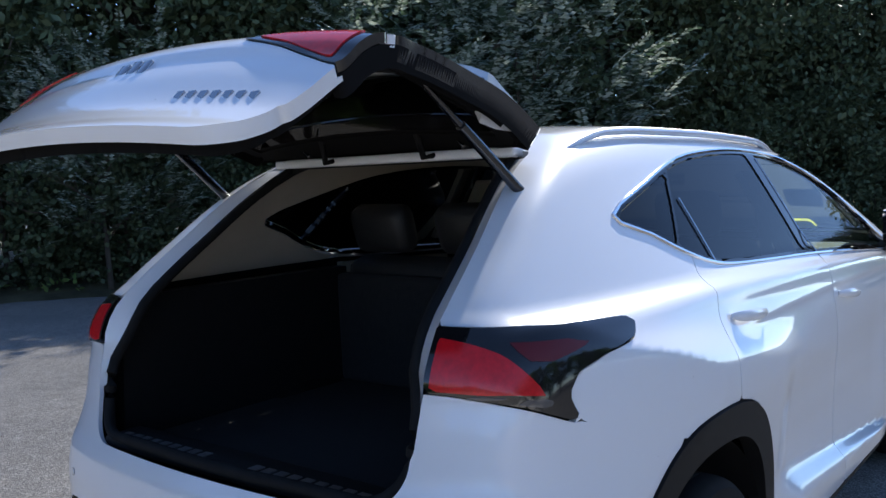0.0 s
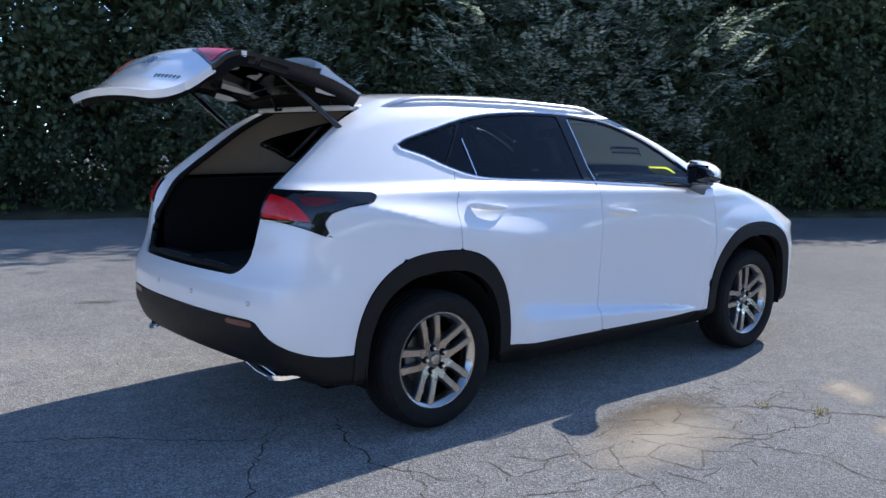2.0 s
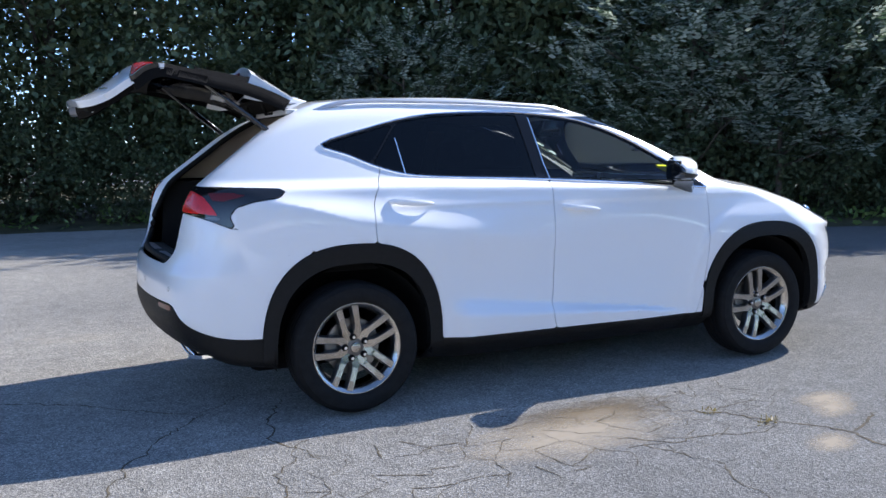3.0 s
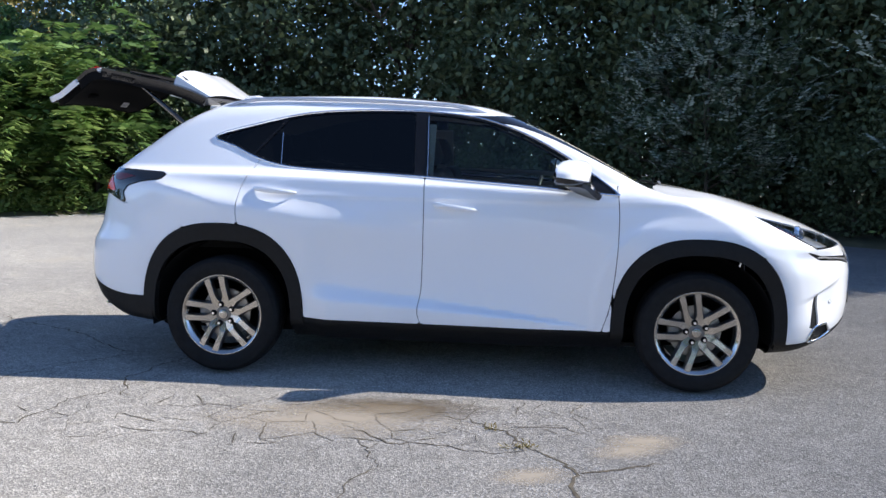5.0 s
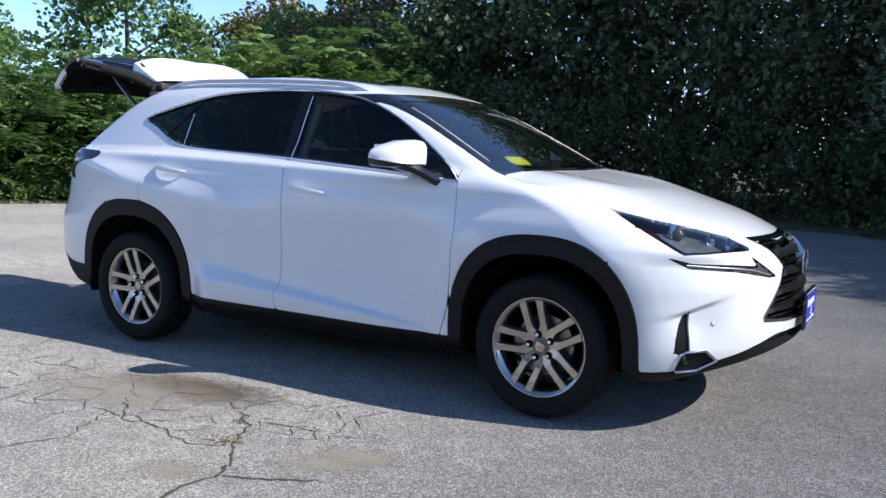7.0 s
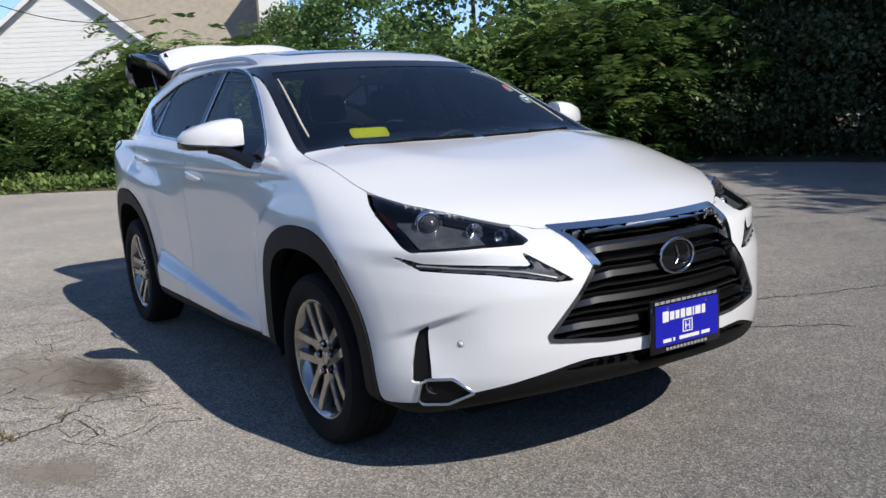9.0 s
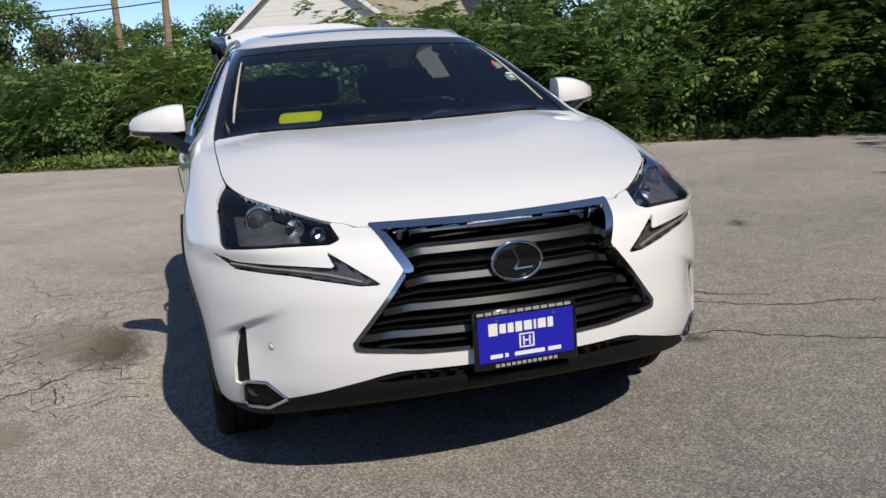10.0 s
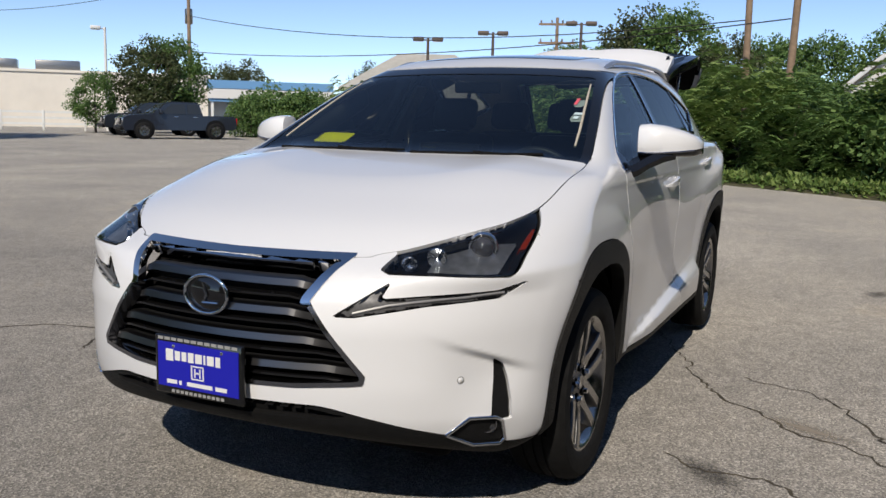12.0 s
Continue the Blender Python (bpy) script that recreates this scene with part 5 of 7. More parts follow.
def taillamp_in(x, y, z):
    return np.minimum(poly_in(TAILLAMP, x, z), -1.5 - x)


# lower edges of the painted parts
f_front_black = curve_fn([0, 0.34, 0.5, 0.58, 0.654, 0.72, 0.80, 0.9], [0.452, 0.450, 0.415, 0.390, 0.367, 0.345, 0.312, 0.295])
f_rear_black = curve_fn([0, 0.45, 0.62, 0.67, 0.72, 0.77, 0.855, 0.95], [0.614, 0.611, 0.611, 0.604, 0.557, 0.507, 0.44, 0.425])
f_door_bottom = curve_fn([-0.9, 0.0, 0.9], [0.350, 0.345, 0.335])


def painted_low(x, y, z):
    """Positive above the black cladding along sill and bumpers."""
    a = np.abs(y)
    s = z - f_door_bottom(x)
    fr = z - f_front_black(a)
    rr = z - f_rear_black(a)
    return np.where(x > 1.5, fr, np.where(x < -1.5, rr, s))


GAP = 0.0021


def sided(sign, fn):
    return lambda x, y, z: np.minimum(fn(x, y, z), sign * y)


f_rdoor_back = curve_fn([0.3, 0.60, 0.80, 0.95, 1.05, 1.2], [-1.02, -1.10, -1.205, -1.235, -1.225, -1.16])
f_mdoor = curve_fn([0.3, 0.42, 0.55, 0.9, 1.2], [-0.165, -0.205, -0.188, -0.182, -0.185])
f_fdoor_front = curve_fn([0.3, 0.5, 0.7, 0.95, 1.1, 1.2], [0.80, 0.855, 0.875, 0.885, 0.875, 0.86])


f_door_top = curve_fn([-1.35, -0.2, 0.5, 0.7, 0.87, 1.2], [1.27, 1.25, 1.20, 1.155, 1.10, 1.10])


def side_wall(x, y, z):
    return np.minimum(np.abs(y) - 0.66, np.minimum(-dlo(x, z), painted_low(x, y, z)))


def below_belt(x, z):
    return np.where(x > 0.84, 1.13 - z, np.maximum(1.30 - 0.15 * (x + 1) ** 2 - z, -1.0))


def rear_door_in(x, y, z):
    return np.minimum(np.minimum(side_wall(x, y, z), off_arches(x, z)), np.minimum(np.minimum(x - f_rdoor_back(z), f_mdoor(z) - x), f_door_top(x) - z)) - GAP


def front_door_in(x, y, z):
    return np.minimum(np.minimum(side_wall(x, y, z), off_arches(x, z)), np.minimum(np.minimum(x - f_mdoor(z), f_fdoor_front(z) - x), f_door_top(x) - z)) - GAP


def seam_bumper(x, y, z):
    """Positive on the bumper's side of its seam with the fender."""
    return x - (1.70 - 0.55 * (0.85 - z))


def fender_in(x, y, z):
    a = np.abs(y)
    g = np.minimum(np.minimum(side_wall(x, y, z), off_arches(x, z)), np.minimum(x - f_fdoor_front(np.minimum(z, 1.2)), -lamp_in(x, y, z)))
    g = np.minimum(g, np.minimum(a - f_hood_edge(x), np.where(x > 1.3, np.maximum(-seam_bumper(x, y, z), z - 0.93) + 2 * GAP, 1.0)))
    return np.minimum(np.minimum(g, 1.9 - x), 1.135 + 2 * GAP - z) - GAP


def bumper_front_in(x, y, z):
    g = np.minimum(np.minimum(painted_low(x, y, z), off_arches(x, z)), np.minimum(seam_bumper(x, y, z), -hood_in(x, y, z)))
    for hole in (lamp_in, drl_in, grille_in, fog_in):
        g = np.minimum(g, -hole(x, y, z))
    return np.minimum(np.minimum(g, x - 1.55), np.where(x > 1.6, 0.93 - z, 1.0)) - GAP


def rear_seam(x):
    return 0.966 - 0.33 * np.clip(x + 1.9, 0, 1) + 0.10 * sstep((-1.925 - x) / 0.03)


def bumper_rear_in(x, y, z):
    a = np.abs(y)
    g = np.minimum(np.minimum(painted_low(x, y, z), off_arches(x, z)), -gate_in(x, y, z))
    seam = rear_seam(x) - z
    return np.minimum(np.minimum(np.minimum(g, -1.45 + 2 * GAP - x), seam + 2 * GAP), -taillamp_in(x, y, z)) - GAP


def body_shell_in(x, y, z):
    """Quarter panels, pillars, roof sides."""
    a = np.abs(y)
    g = np.minimum(np.minimum(-dlo(x, z), off_arches(x, z)), painted_low(x, y, z))
    # what the doors, fenders, bumpers, hood and glass take
    doors = np.minimum(np.minimum(np.minimum(x - f_rdoor_back(z), f_fdoor_front(np.minimum(z, 1.2)) - x), f_door_top(x) - z), a - 0.66)
    g = np.minimum(g, -doors)
    front = np.minimum(x - f_fdoor_front(np.minimum(z, 1.2)), 1.135 - z)
    g = np.minimum(g, -front)
    seam = rear_seam(x) - z
    g = np.minimum(g, -np.minimum(-1.45 - x, seam))
    for other in (gate_in, taillamp_in, screen_in):
        g = np.minimum(g, -other(x, y, z))
    g = np.minimum(g, 1.1 - x)
    return np.minimum(g, -sunroof_in(x, y, z)) - GAP


def sunroof_in(x, y, z):
    d = np.hypot(np.maximum(np.abs(x + 0.12) - 0.18, 0), np.maximum(np.abs(y) - 0.36, 0))
    return np.minimum(0.06 - d, z - 1.45)


body = panel("body", body_shell_in, PAINT, car, "pearl white painted steel", lip=0.02)
for sgn in (-1, 1):
    panel("rear_door", sided(sgn, rear_door_in), PAINT, car)
    panel("front_door", sided(sgn, front_door_in), PAINT, car)
    panel("front_fender", sided(sgn, fender_in), PAINT, car)
hood = panel("hood", lambda x, y, z: hood_in(x, y, z) - GAP, PAINT, car, "smooth white hood")
bumper_front = zpanel("front_bumper", "front", bumper_front_in, PAINT, car, "white front bumper cover", lip=0.03)
bumper_rear = zpanel("rear_bumper", "rear", bumper_rear_in, PAINT, car, "white rear bumper cover")
zpanel("sunroof", "upper", lambda x, y, z: sunroof_in(x, y, z) - 0.004, GLOSS_BLACK, car, "dark glass sunroof", push=0.002)

# black cladding: arches, sills, bumper feet
for sgn in (-1, 1):
    for cx, rx, rz in CLADS:
        zpanel("arch_trim", "low", sided(sgn, lambda x, y, z, c=cx, r=rx, h=rz: np.minimum(np.minimum(-arch(x, z, c, r, h) - 0.002, arch(x, z, c, 0.400, 0.420)),
              np.minimum(np.minimum(np.abs(y) - 0.55, z - 0.30), 0.6 - np.abs(x - c)))), BLACK_PLASTIC, car, "matt black plastic wheel arch", push=0.007, lip=0.05)
    zpanel("sill", "low", sided(sgn, lambda x, y, z: np.minimum(np.minimum(-painted_low(x, y, z) - 0.003, open_arches(x, z)), np.minimum(np.minimum(x + 1.0, 1.0 - x), np.abs(y) - 0.6))),
          BLACK_PLASTIC, car, "black plastic sill")
zpanel("front_apron", "front", lambda x, y, z: np.minimum(np.minimum(-painted_low(x, y, z) - 0.003, open_arches(x, z)), np.minimum(np.minimum(x - 1.55, -fog_in(x, y, z)), -lowgrille_in(x, y, z))), BLACK_PLASTIC, car, "black plastic front lip", lip=0.02)
zpanel("rear_apron", "rear", lambda x, y, z: np.minimum(np.minimum(-painted_low(x, y, z) - 0.003, open_arches(x, z)), -1.55 - x), BLACK_PLASTIC, car, "black plastic lower rear bumper", lip=0.03)

# glass and window surrounds
def quarter_line(z):
    """The slanted rear edge of the rear door's window."""
    return -1.196 + 0.834 * (z - 1.247)


zpanel("windscreen", "screen", lambda x, y, z: np.minimum(screen_in(x, y, z) - 0.003, x - (f_hood_back(np.abs(y)) - 0.9)), GLASS_FRONT, car, "clear laminated windscreen", push=-0.004, lip=0.0).visible_shadow = True
for sgn in (-1, 1):
    panes = [("quarter_window", lambda x, z: quarter_line(z) - 0.010 - x, GLASS_TINT), ("rear_window", lambda x, z: np.minimum(x - quarter_line(z) - 0.010, -0.250 - 0.06 * (z - 1.2) - x), GLASS_TINT),
             ("front_window", lambda x, z: np.minimum(x + 0.165 + 0.06 * (z - 1.2), 0.735 - x), GLASS_DOOR)]
    for nm, span, gm in panes:
        zpanel(nm, "upper", sided(sgn, lambda x, y, z, f=span: np.minimum(np.minimum(dlo(x, z) - 0.016, np.abs(y) - 0.5), f(x, z))), gm, car, push=-0.006, lip=0.0)
    zpanel("window_frame", "upper", sided(sgn, lambda x, y, z: np.minimum(np.minimum(dlo(x, z) - 0.002, np.abs(y) - 0.5), -np.maximum.reduce([
        np.minimum(dlo(x, z) - 0.014, f(x, z) + 0.002) for _, f, _ in panes]))), PILLAR_BLACK, car, "gloss black window frame and pillar", push=-0.002, lip=0.015)
BAR_GREY = material("grey_print", (0.32, 0.32, 0.32), rough=0.5)

# ---------- places on the skin ----------
def root(fn, lo, hi):
    """Where fn turns from negative (at lo) to positive (at hi)."""
    a, b = fn(lo), fn(hi)
    side = 0
    for _ in range(12):
        mid = (a * hi - b * lo) / (a - b) if abs(a - b) > 1e-9 else (lo + hi) / 2
        c = fn(mid)
        if abs(c) < 2e-5:
            return mid
        if c > 0:
            hi, b = mid, c
            a = a / 2 if side == 1 else a
            side = 1
        else:
            lo, a = mid, c
            b = b / 2 if side == -1 else b
            side = -1
    return mid


def one(x, y, z):
    return float(form(np.array([x]), np.array([y]), np.array([z]))[0])


def skin_y(x, z):
    return root(lambda v: one(x, v, z), 0.2, 1.1)


def skin_front(y, z):
    return root(lambda v: one(v, y, z), 0.4, 2.6)


def skin_rear(y, z):
    return -root(lambda v: one(-v, y, z), 0.9, 2.6)


def skin_top(x, y):
    return root(lambda v: one(x, y, v), 0.6, 1.8)


def sensor(x, y, z):
    """A parking sensor: a small painted disc in a thin dark ring, flush with the skin."""
    n = Vector(form_slope(np.array([[x, y, z]]))[0]).normalized()
    m = Matrix.Translation(Vector((x, y, z)) + n * 0.0012) @ n.to_track_quat("Y", "Z").to_matrix().to_4x4()
    o = link_mesh("parking_sensor", mesh_arrays("parking_sensor", *lathe([(0.0, 0.0008), (0.0085, 0.0006), (0.0095, -0.002)], 18), PAINT, smooth=True), None, car)
    o.matrix_basis = m
    r = link_mesh("sensor_ring", mesh_arrays("sensor_ring", *lathe([(0.0085, 0.0002), (0.0115, 0.0002), (0.012, -0.002)], 18), BAR_GREY), None, o)
    return o


# ---------- chrome round the side windows ----------
for sgn in (-1, 1):
    pts = [(x, sgn * (skin_y(x, z) + 0.001), z) for x, z in list(DLO) + [DLO[0]]]
    tube("window_trim", pts, 0.0058, CHROME, car, 6, "chrome window surround")
    # first: divider bar; second: pillar-edge reflection made as a chrome strip
    for xa, za, xb, zb in ((-1.012, 1.200, -1.028, 1.390), (-0.172, 1.160, -0.192, 1.500)):
        tube("window_bar", [(xa + (xb - xa) * t, sgn * (skin_y(xa + (xb - xa) * t, za + (zb - za) * t) - 0.001), za + (zb - za) * t) for t in (0, 0.25, 0.5, 0.75, 1)], 0.0028, CHROME, car, 6, "thin bright strip, window bar and painted pillar reflection")

# ---------- lining, wells, underside ----------
def lining_in(x, y, z):
    g = np.minimum(np.minimum(-dlo(x, z) - 0.004, open_arches(x, z) - 0.01), -screen_in(x, y, z) - 0.004)
    g = np.minimum(g, -gate_in(x, y, z) - 0.012)
    return np.minimum(np.minimum(g, z - 0.26), -np.maximum(grille_in(x, y, z), np.maximum(lamp_in(x, y, z), fog_in(x, y, z))))


panel("lining", lambda x, y, z: np.minimum(lining_in(x, y, z), 1.19 - z), DARK, car, "black inner lining", push=-0.022, lip=0)
zpanel("headliner", "upper", lambda x, y, z: np.minimum(lining_in(x, y, z), z - 1.19), BEIGE, car, "beige headliner and pillar trim", push=-0.024, lip=0.0)
zpanel("screen_border", "screen", lambda x, y, z: np.minimum(screen_in(x, y, z) - 0.001, 0.036 - screen_in(x, y, z)), GLOSS_BLACK, car, "black windscreen border", push=-0.0015, lip=0.004)
panel("cowl", lambda x, y, z: np.minimum(np.minimum(f_hood_back(np.abs(y)) - 0.004 - x, x - 0.85), np.minimum(1.15 - z, 0.725 - np.abs(y))), BLACK_PLASTIC, car, "black cowl below the windscreen", push=-0.012, lip=0.02)
rounded_box("underbody", -1.80, 1.95, -0.62, 0.62, 0.215, 0.34, 0.04, DARK, car, "dark underside")
for cx in (1.33, -1.33):
    for sgn in (-1, 1):
        v, f = [], []
        for i in range(25):
            a = radians(-12 + 204 * i / 24)
            for r, yy in ((0.415, 0.875), (0.415, 0.56), (0.05, 0.56)):
                v.append((cx + r * math.cos(a), sgn * yy, 0.36 + r * math.sin(a)))
        for i in range(24):
            for j in range(2):
                f.append((i * 3 + j, i * 3 + j + 1, i * 3 + 4 + j, i * 3 + 3 + j))
        link_mesh("wheel_well", mesh_arrays("wheel_well", v, f, DARK, smooth=True), None, car, "black wheel well liner")


# ---------- wheels ----------
def make_wheel(phase):
    w = link_mesh("wheel", mesh_arrays("wheel", *lathe([(0.236, -0.10), (0.226, -0.07), (0.205, -0.02), (0.215, 0.05), (0.232, 0.085), (0.246, 0.093), (0.252, 0.097), (0.255, 0.094), (0.250, 0.088)], 56), ALLOY, smooth=True), None, None, "alloy wheel rim")
    tyre = [(0.245, -0.105), (0.29, -0.118), (0.335, -0.112), (0.356, -0.095), (0.362, -0.06), (0.362, -0.045), (0.354, -0.043), (0.354, -0.035), (0.362, -0.033), (0.3625, -0.004), (0.354, -0.002), (0.354, 0.006), (0.3625, 0.008),
            (0.362, 0.033), (0.354, 0.035), (0.354, 0.043), (0.362, 0.045), (0.361, 0.066), (0.356, 0.088), (0.345, 0.104), (0.335, 0.108), (0.333, 0.1115), (0.30, 0.116), (0.275, 0.112), (0.262, 0.106), (0.251, 0.094)]
    soft_edges(link_mesh("tyre", mesh_arrays("tyre", *lathe(tyre, 64), RUBBER), None, w, "black rubber tyre with grooved tread"), 40)
    soft_edges(link_mesh("brake_disc", mesh_arrays("brake_disc", *lathe([(0.05, 0.005), (0.08, 0.008), (0.155, 0.008), (0.158, 0.0), (0.155, -0.012)], 40), STEEL), None, w, "worn steel brake disc"), 30)
    rounded_box("brake_caliper", 0.085, 0.165, -0.02, 0.03, -0.06, 0.06, 0.012, ALLOY_DARK, w)
    soft_edges(link_mesh("hub", mesh_arrays("hub", *lathe([(0.0, 0.062), (0.035, 0.062), (0.052, 0.058), (0.082, 0.056), (0.090, 0.04), (0.090, 0.0)], 40), ALLOY_DARK), None, w), 30)
    soft_edges(link_mesh("centre_cap", mesh_arrays("centre_cap", *lathe([(0.0, 0.072), (0.018, 0.072), (0.027, 0.069), (0.030, 0.060)], 30), ALLOY), None, w, "round silver centre cap"), 30)
    spoke_mesh = {}
    for sd in (-1, 1):
        bm = bmesh.new()
        # stations: distance out, sideways, half width, face height
        st = [(0.040, 0.016, 0.022, 0.058), (0.070, 0.028, 0.028, 0.064), (0.090, 0.034, 0.026, 0.068), (0.105, 0.038, 0.0205, 0.072), (0.130, 0.0405, 0.0190, 0.076), (0.180, 0.0430, 0.0195, 0.084), (0.228, 0.0465, 0.0215, 0.088), (0.246, 0.048, 0.0255, 0.089)]
        rings = []
        for r, o, hw, h in st:
            pts = [(-hw - 0.003, h - 0.045), (-hw, h - 0.006), (-hw + 0.004, h), (hw - 0.004, h), (hw, h - 0.006), (hw + 0.003, h - 0.045)]
            rings.append([bm.verts.new((sd * o + u, hh, r)) for u, hh in pts])
        for a, b in zip(rings, rings[1:]):
            for i in range(5):
                bm.faces.new((a[i], a[i + 1], b[i + 1], b[i]))
        bm.faces.new(rings[0])
        bm.faces.new(rings[-1])
        bmesh.ops.recalc_face_normals(bm, faces=bm.faces)
        me = bpy.data.meshes.new("spoke")
        me.materials.append(ALLOY)
        me.materials.append(ALLOY_DARK)
        bm.faces.ensure_lookup_table()
        for fc in bm.faces:
            fc.material_index = 0 if fc.normal.y > 0.75 else 1
        bm.to_mesh(me)
        bm.free()
        spoke_mesh[sd] = me
    nut = bmesh.new()
    bmesh.ops.create_cone(nut, cap_ends=True, segments=6, radius1=0.0115, radius2=0.0095, depth=0.026, matrix=Matrix.Rotation(radians(-90), 4, "X"))
    nut_me = bpy.data.meshes.new("lug_nut")
    nut.to_mesh(nut_me)
    nut.free()
    nut_me.materials.append(CHROME)
    # dark disc on the face, standing in for the shade of a nut recess
    pocket_shade = mesh_arrays("nut_pocket", *lathe([(0.0, 0.0), (0.0190, 0.0), (0.0200, -0.008)], 16), DARK)
    for i in range(5):
        a = radians(phase + 72 * i)
        for sd in (-1, 1):
            o = link_mesh("spoke", spoke_mesh[sd], None, w)
            o.matrix_basis = Matrix.Rotation(a, 4, "Y")
        o = link_mesh("lug_nut", nut_me, None, w)
        o.matrix_basis = Matrix.Rotation(a, 4, "Y") @ Matrix.Translation((0, 0.070, 0.062))
        o = link_mesh("nut_pocket", pocket_shade, None, w)
        o.matrix_basis = Matrix.Rotation(a, 4, "Y") @ Matrix.Translation((0, 0.0660, 0.062))
    return w


first = make_wheel(8)
first.parent = car
tagged(first, "five double-spoke alloy wheel with black tyre")
WHEEL_SIZE = 0.957
first.matrix_basis = pose(1.33, 0.798, 0.3468) @ Matrix.Scale(WHEEL_SIZE, 4)
for wx, wy, turn in ((-1.33, 0.795, 0), (1.33, -0.795, 180), (-1.33, -0.795, 180)):
    copy_thing(first, Matrix.Translation((wx, wy, 0.3468)) @ Matrix.Rotation(radians(turn), 4, "Z") @ Matrix.Rotation(radians(5 if turn else 20), 4, "Y") @ Matrix.Scale(WHEEL_SIZE, 4))

# ---------- front lamps, grille ----------
for sgn in (-1, 1):
    housing = zpanel("headlamp", "front", sided(sgn, lambda x, y, z: lamp_in(x, y, z) + 0.002), GLOSS_BLACK, car, "dark headlamp with clear lens", push=-0.05, lip=-0.0)
    zpanel("lens", "front", sided(sgn, lambda x, y, z: lamp_in(x, y, z) - 0.003), LENS_CLEAR, housing, "clear plastic lens", push=0.0, lip=0)
    zpanel("bezel", "front", sided(sgn, lambda x, y, z: np.minimum(lamp_in(x, y, z) - 0.003, 0.010 - lamp_in(x, y, z))), GLOSS_BLACK, housing, push=-0.006, lip=0.045)
    zpanel("side_reflector", "front", sided(sgn, lambda x, y, z: np.minimum(lamp_in(x, y, z) - 0.004, np.minimum(np.minimum((0.075 - (x - 1.600 - 1.97 * (1.0 - z))) * 0.4, z - 0.890), np.abs(y) - 0.800))), LENS_AMBER, housing, "orange-red side reflector", push=-0.004, lip=0.02)
    px = skin_front(sgn * 0.715, 0.892)
    dirx = Vector((0.93, sgn * 0.36, 0.05)).normalized()
    place = Matrix.Translation(Vector((px, sgn * 0.715, 0.892)) - dirx * 0.050) @ dirx.to_track_quat("Y", "Z").to_matrix().to_4x4()
    o = link_mesh("projector", mesh_arrays("projector", *lathe([(0.0, 0.032), (0.018, 0.028), (0.030, 0.018), (0.036, 0.0), (0.036, -0.03)], 28), LENS_SMOKE, smooth=True), None, housing, "round projector lens")
    o.matrix_basis = place
    o = link_mesh("projector_ring", mesh_arrays("projector_ring", *lathe([(0.036, 0.0), (0.039, 0.006), (0.046, 0.004), (0.048, -0.02)], 28), CHROME, smooth=True), None, housing, "chrome ring")
    o.matrix_basis = place
    for yy, zz, rr in ((0.615, 0.868, 0.028), (0.555, 0.852, 0.022)):
        px = skin_front(sgn * yy, zz)
        o = link_mesh("reflector", mesh_arrays("reflector", *lathe([(0.0, -0.02), (rr * 0.5, -0.014), (rr, 0.0), (rr * 1.08, -0.002)], 18), LAMP_SILVER), None, housing, "faceted silver reflector")
        o.matrix_basis = Matrix.Translation(Vector((px, sgn * yy, zz)) - dirx * 0.035) @ dirx.to_track_quat("Y", "Z").to_matrix().to_4x4()
    zpanel("inner_bezel", "front", sided(sgn, lambda x, y, z: np.minimum(np.minimum(lamp_in(x, y, z) - 0.014, np.minimum(np.abs(y) - 0.600, 0.785 - np.abs(y))), 0.925 - z)), LAMP_GREY, housing, "silver inner bezel", push=-0.034, lip=0.004)
    drl = zpanel("running_light", "front", sided(sgn, lambda x, y, z: drl_in(x, y, z) - 0.002), DRL_GREY, car, "grey arrow-shaped daytime running light", push=-0.006, lip=0)
    tube("light_guide", [(skin_front(sgn * y, z) - 0.003, sgn * y, z) for y, z in ((0.80, 0.776), (0.72, 0.768), (0.63, 0.760), (0.54, 0.748), (0.45, 0.724))], 0.0042, GUIDE_GREY, drl, 6, "grey light guide")
    zpanel("rim", "front", sided(sgn, lambda x, y, z: np.minimum(drl_in(x, y, z) - 0.001, 0.006 - drl_in(x, y, z))), GLOSS_BLACK, drl, push=-0.001, lip=0.012)
    fog = zpanel("fog_lamp_panel", "front", sided(sgn, lambda x, y, z: fog_in(x, y, z) - 0.001), BLACK_PLASTIC, car, "black fog lamp surround", push=-0.009, lip=-0.0)
    ring = [(skin_front(sgn * y, z) + 0.001, sgn * y, z) for y, z in FOG + FOG[:1]]
    tube("fog_trim", ring, 0.0065, CHROME, fog, 8, "chrome fog lamp trim")
    fx = skin_front(sgn * 0.775, 0.375)
    fdir = Vector((0.93, sgn * 0.36, 0)).normalized()
    o = link_mesh("fog_lamp", mesh_arrays("fog_lamp", *lathe([(0.0, -0.004), (0.014, -0.006), (0.022, -0.012), (0.026, -0.002), (0.029, -0.006), (0.029, -0.03)], 20), LENS_SMOKE), None, fog, "small round fog lamp")
    o.matrix_basis = Matrix.Translation(Vector((fx, sgn * 0.775, 0.375)) - fdir * 0.012) @ fdir.to_track_quat("Y", "Z").to_matrix().to_4x4()
    sensor(skin_front(sgn * 0.715, 0.525), sgn * 0.715, 0.525)

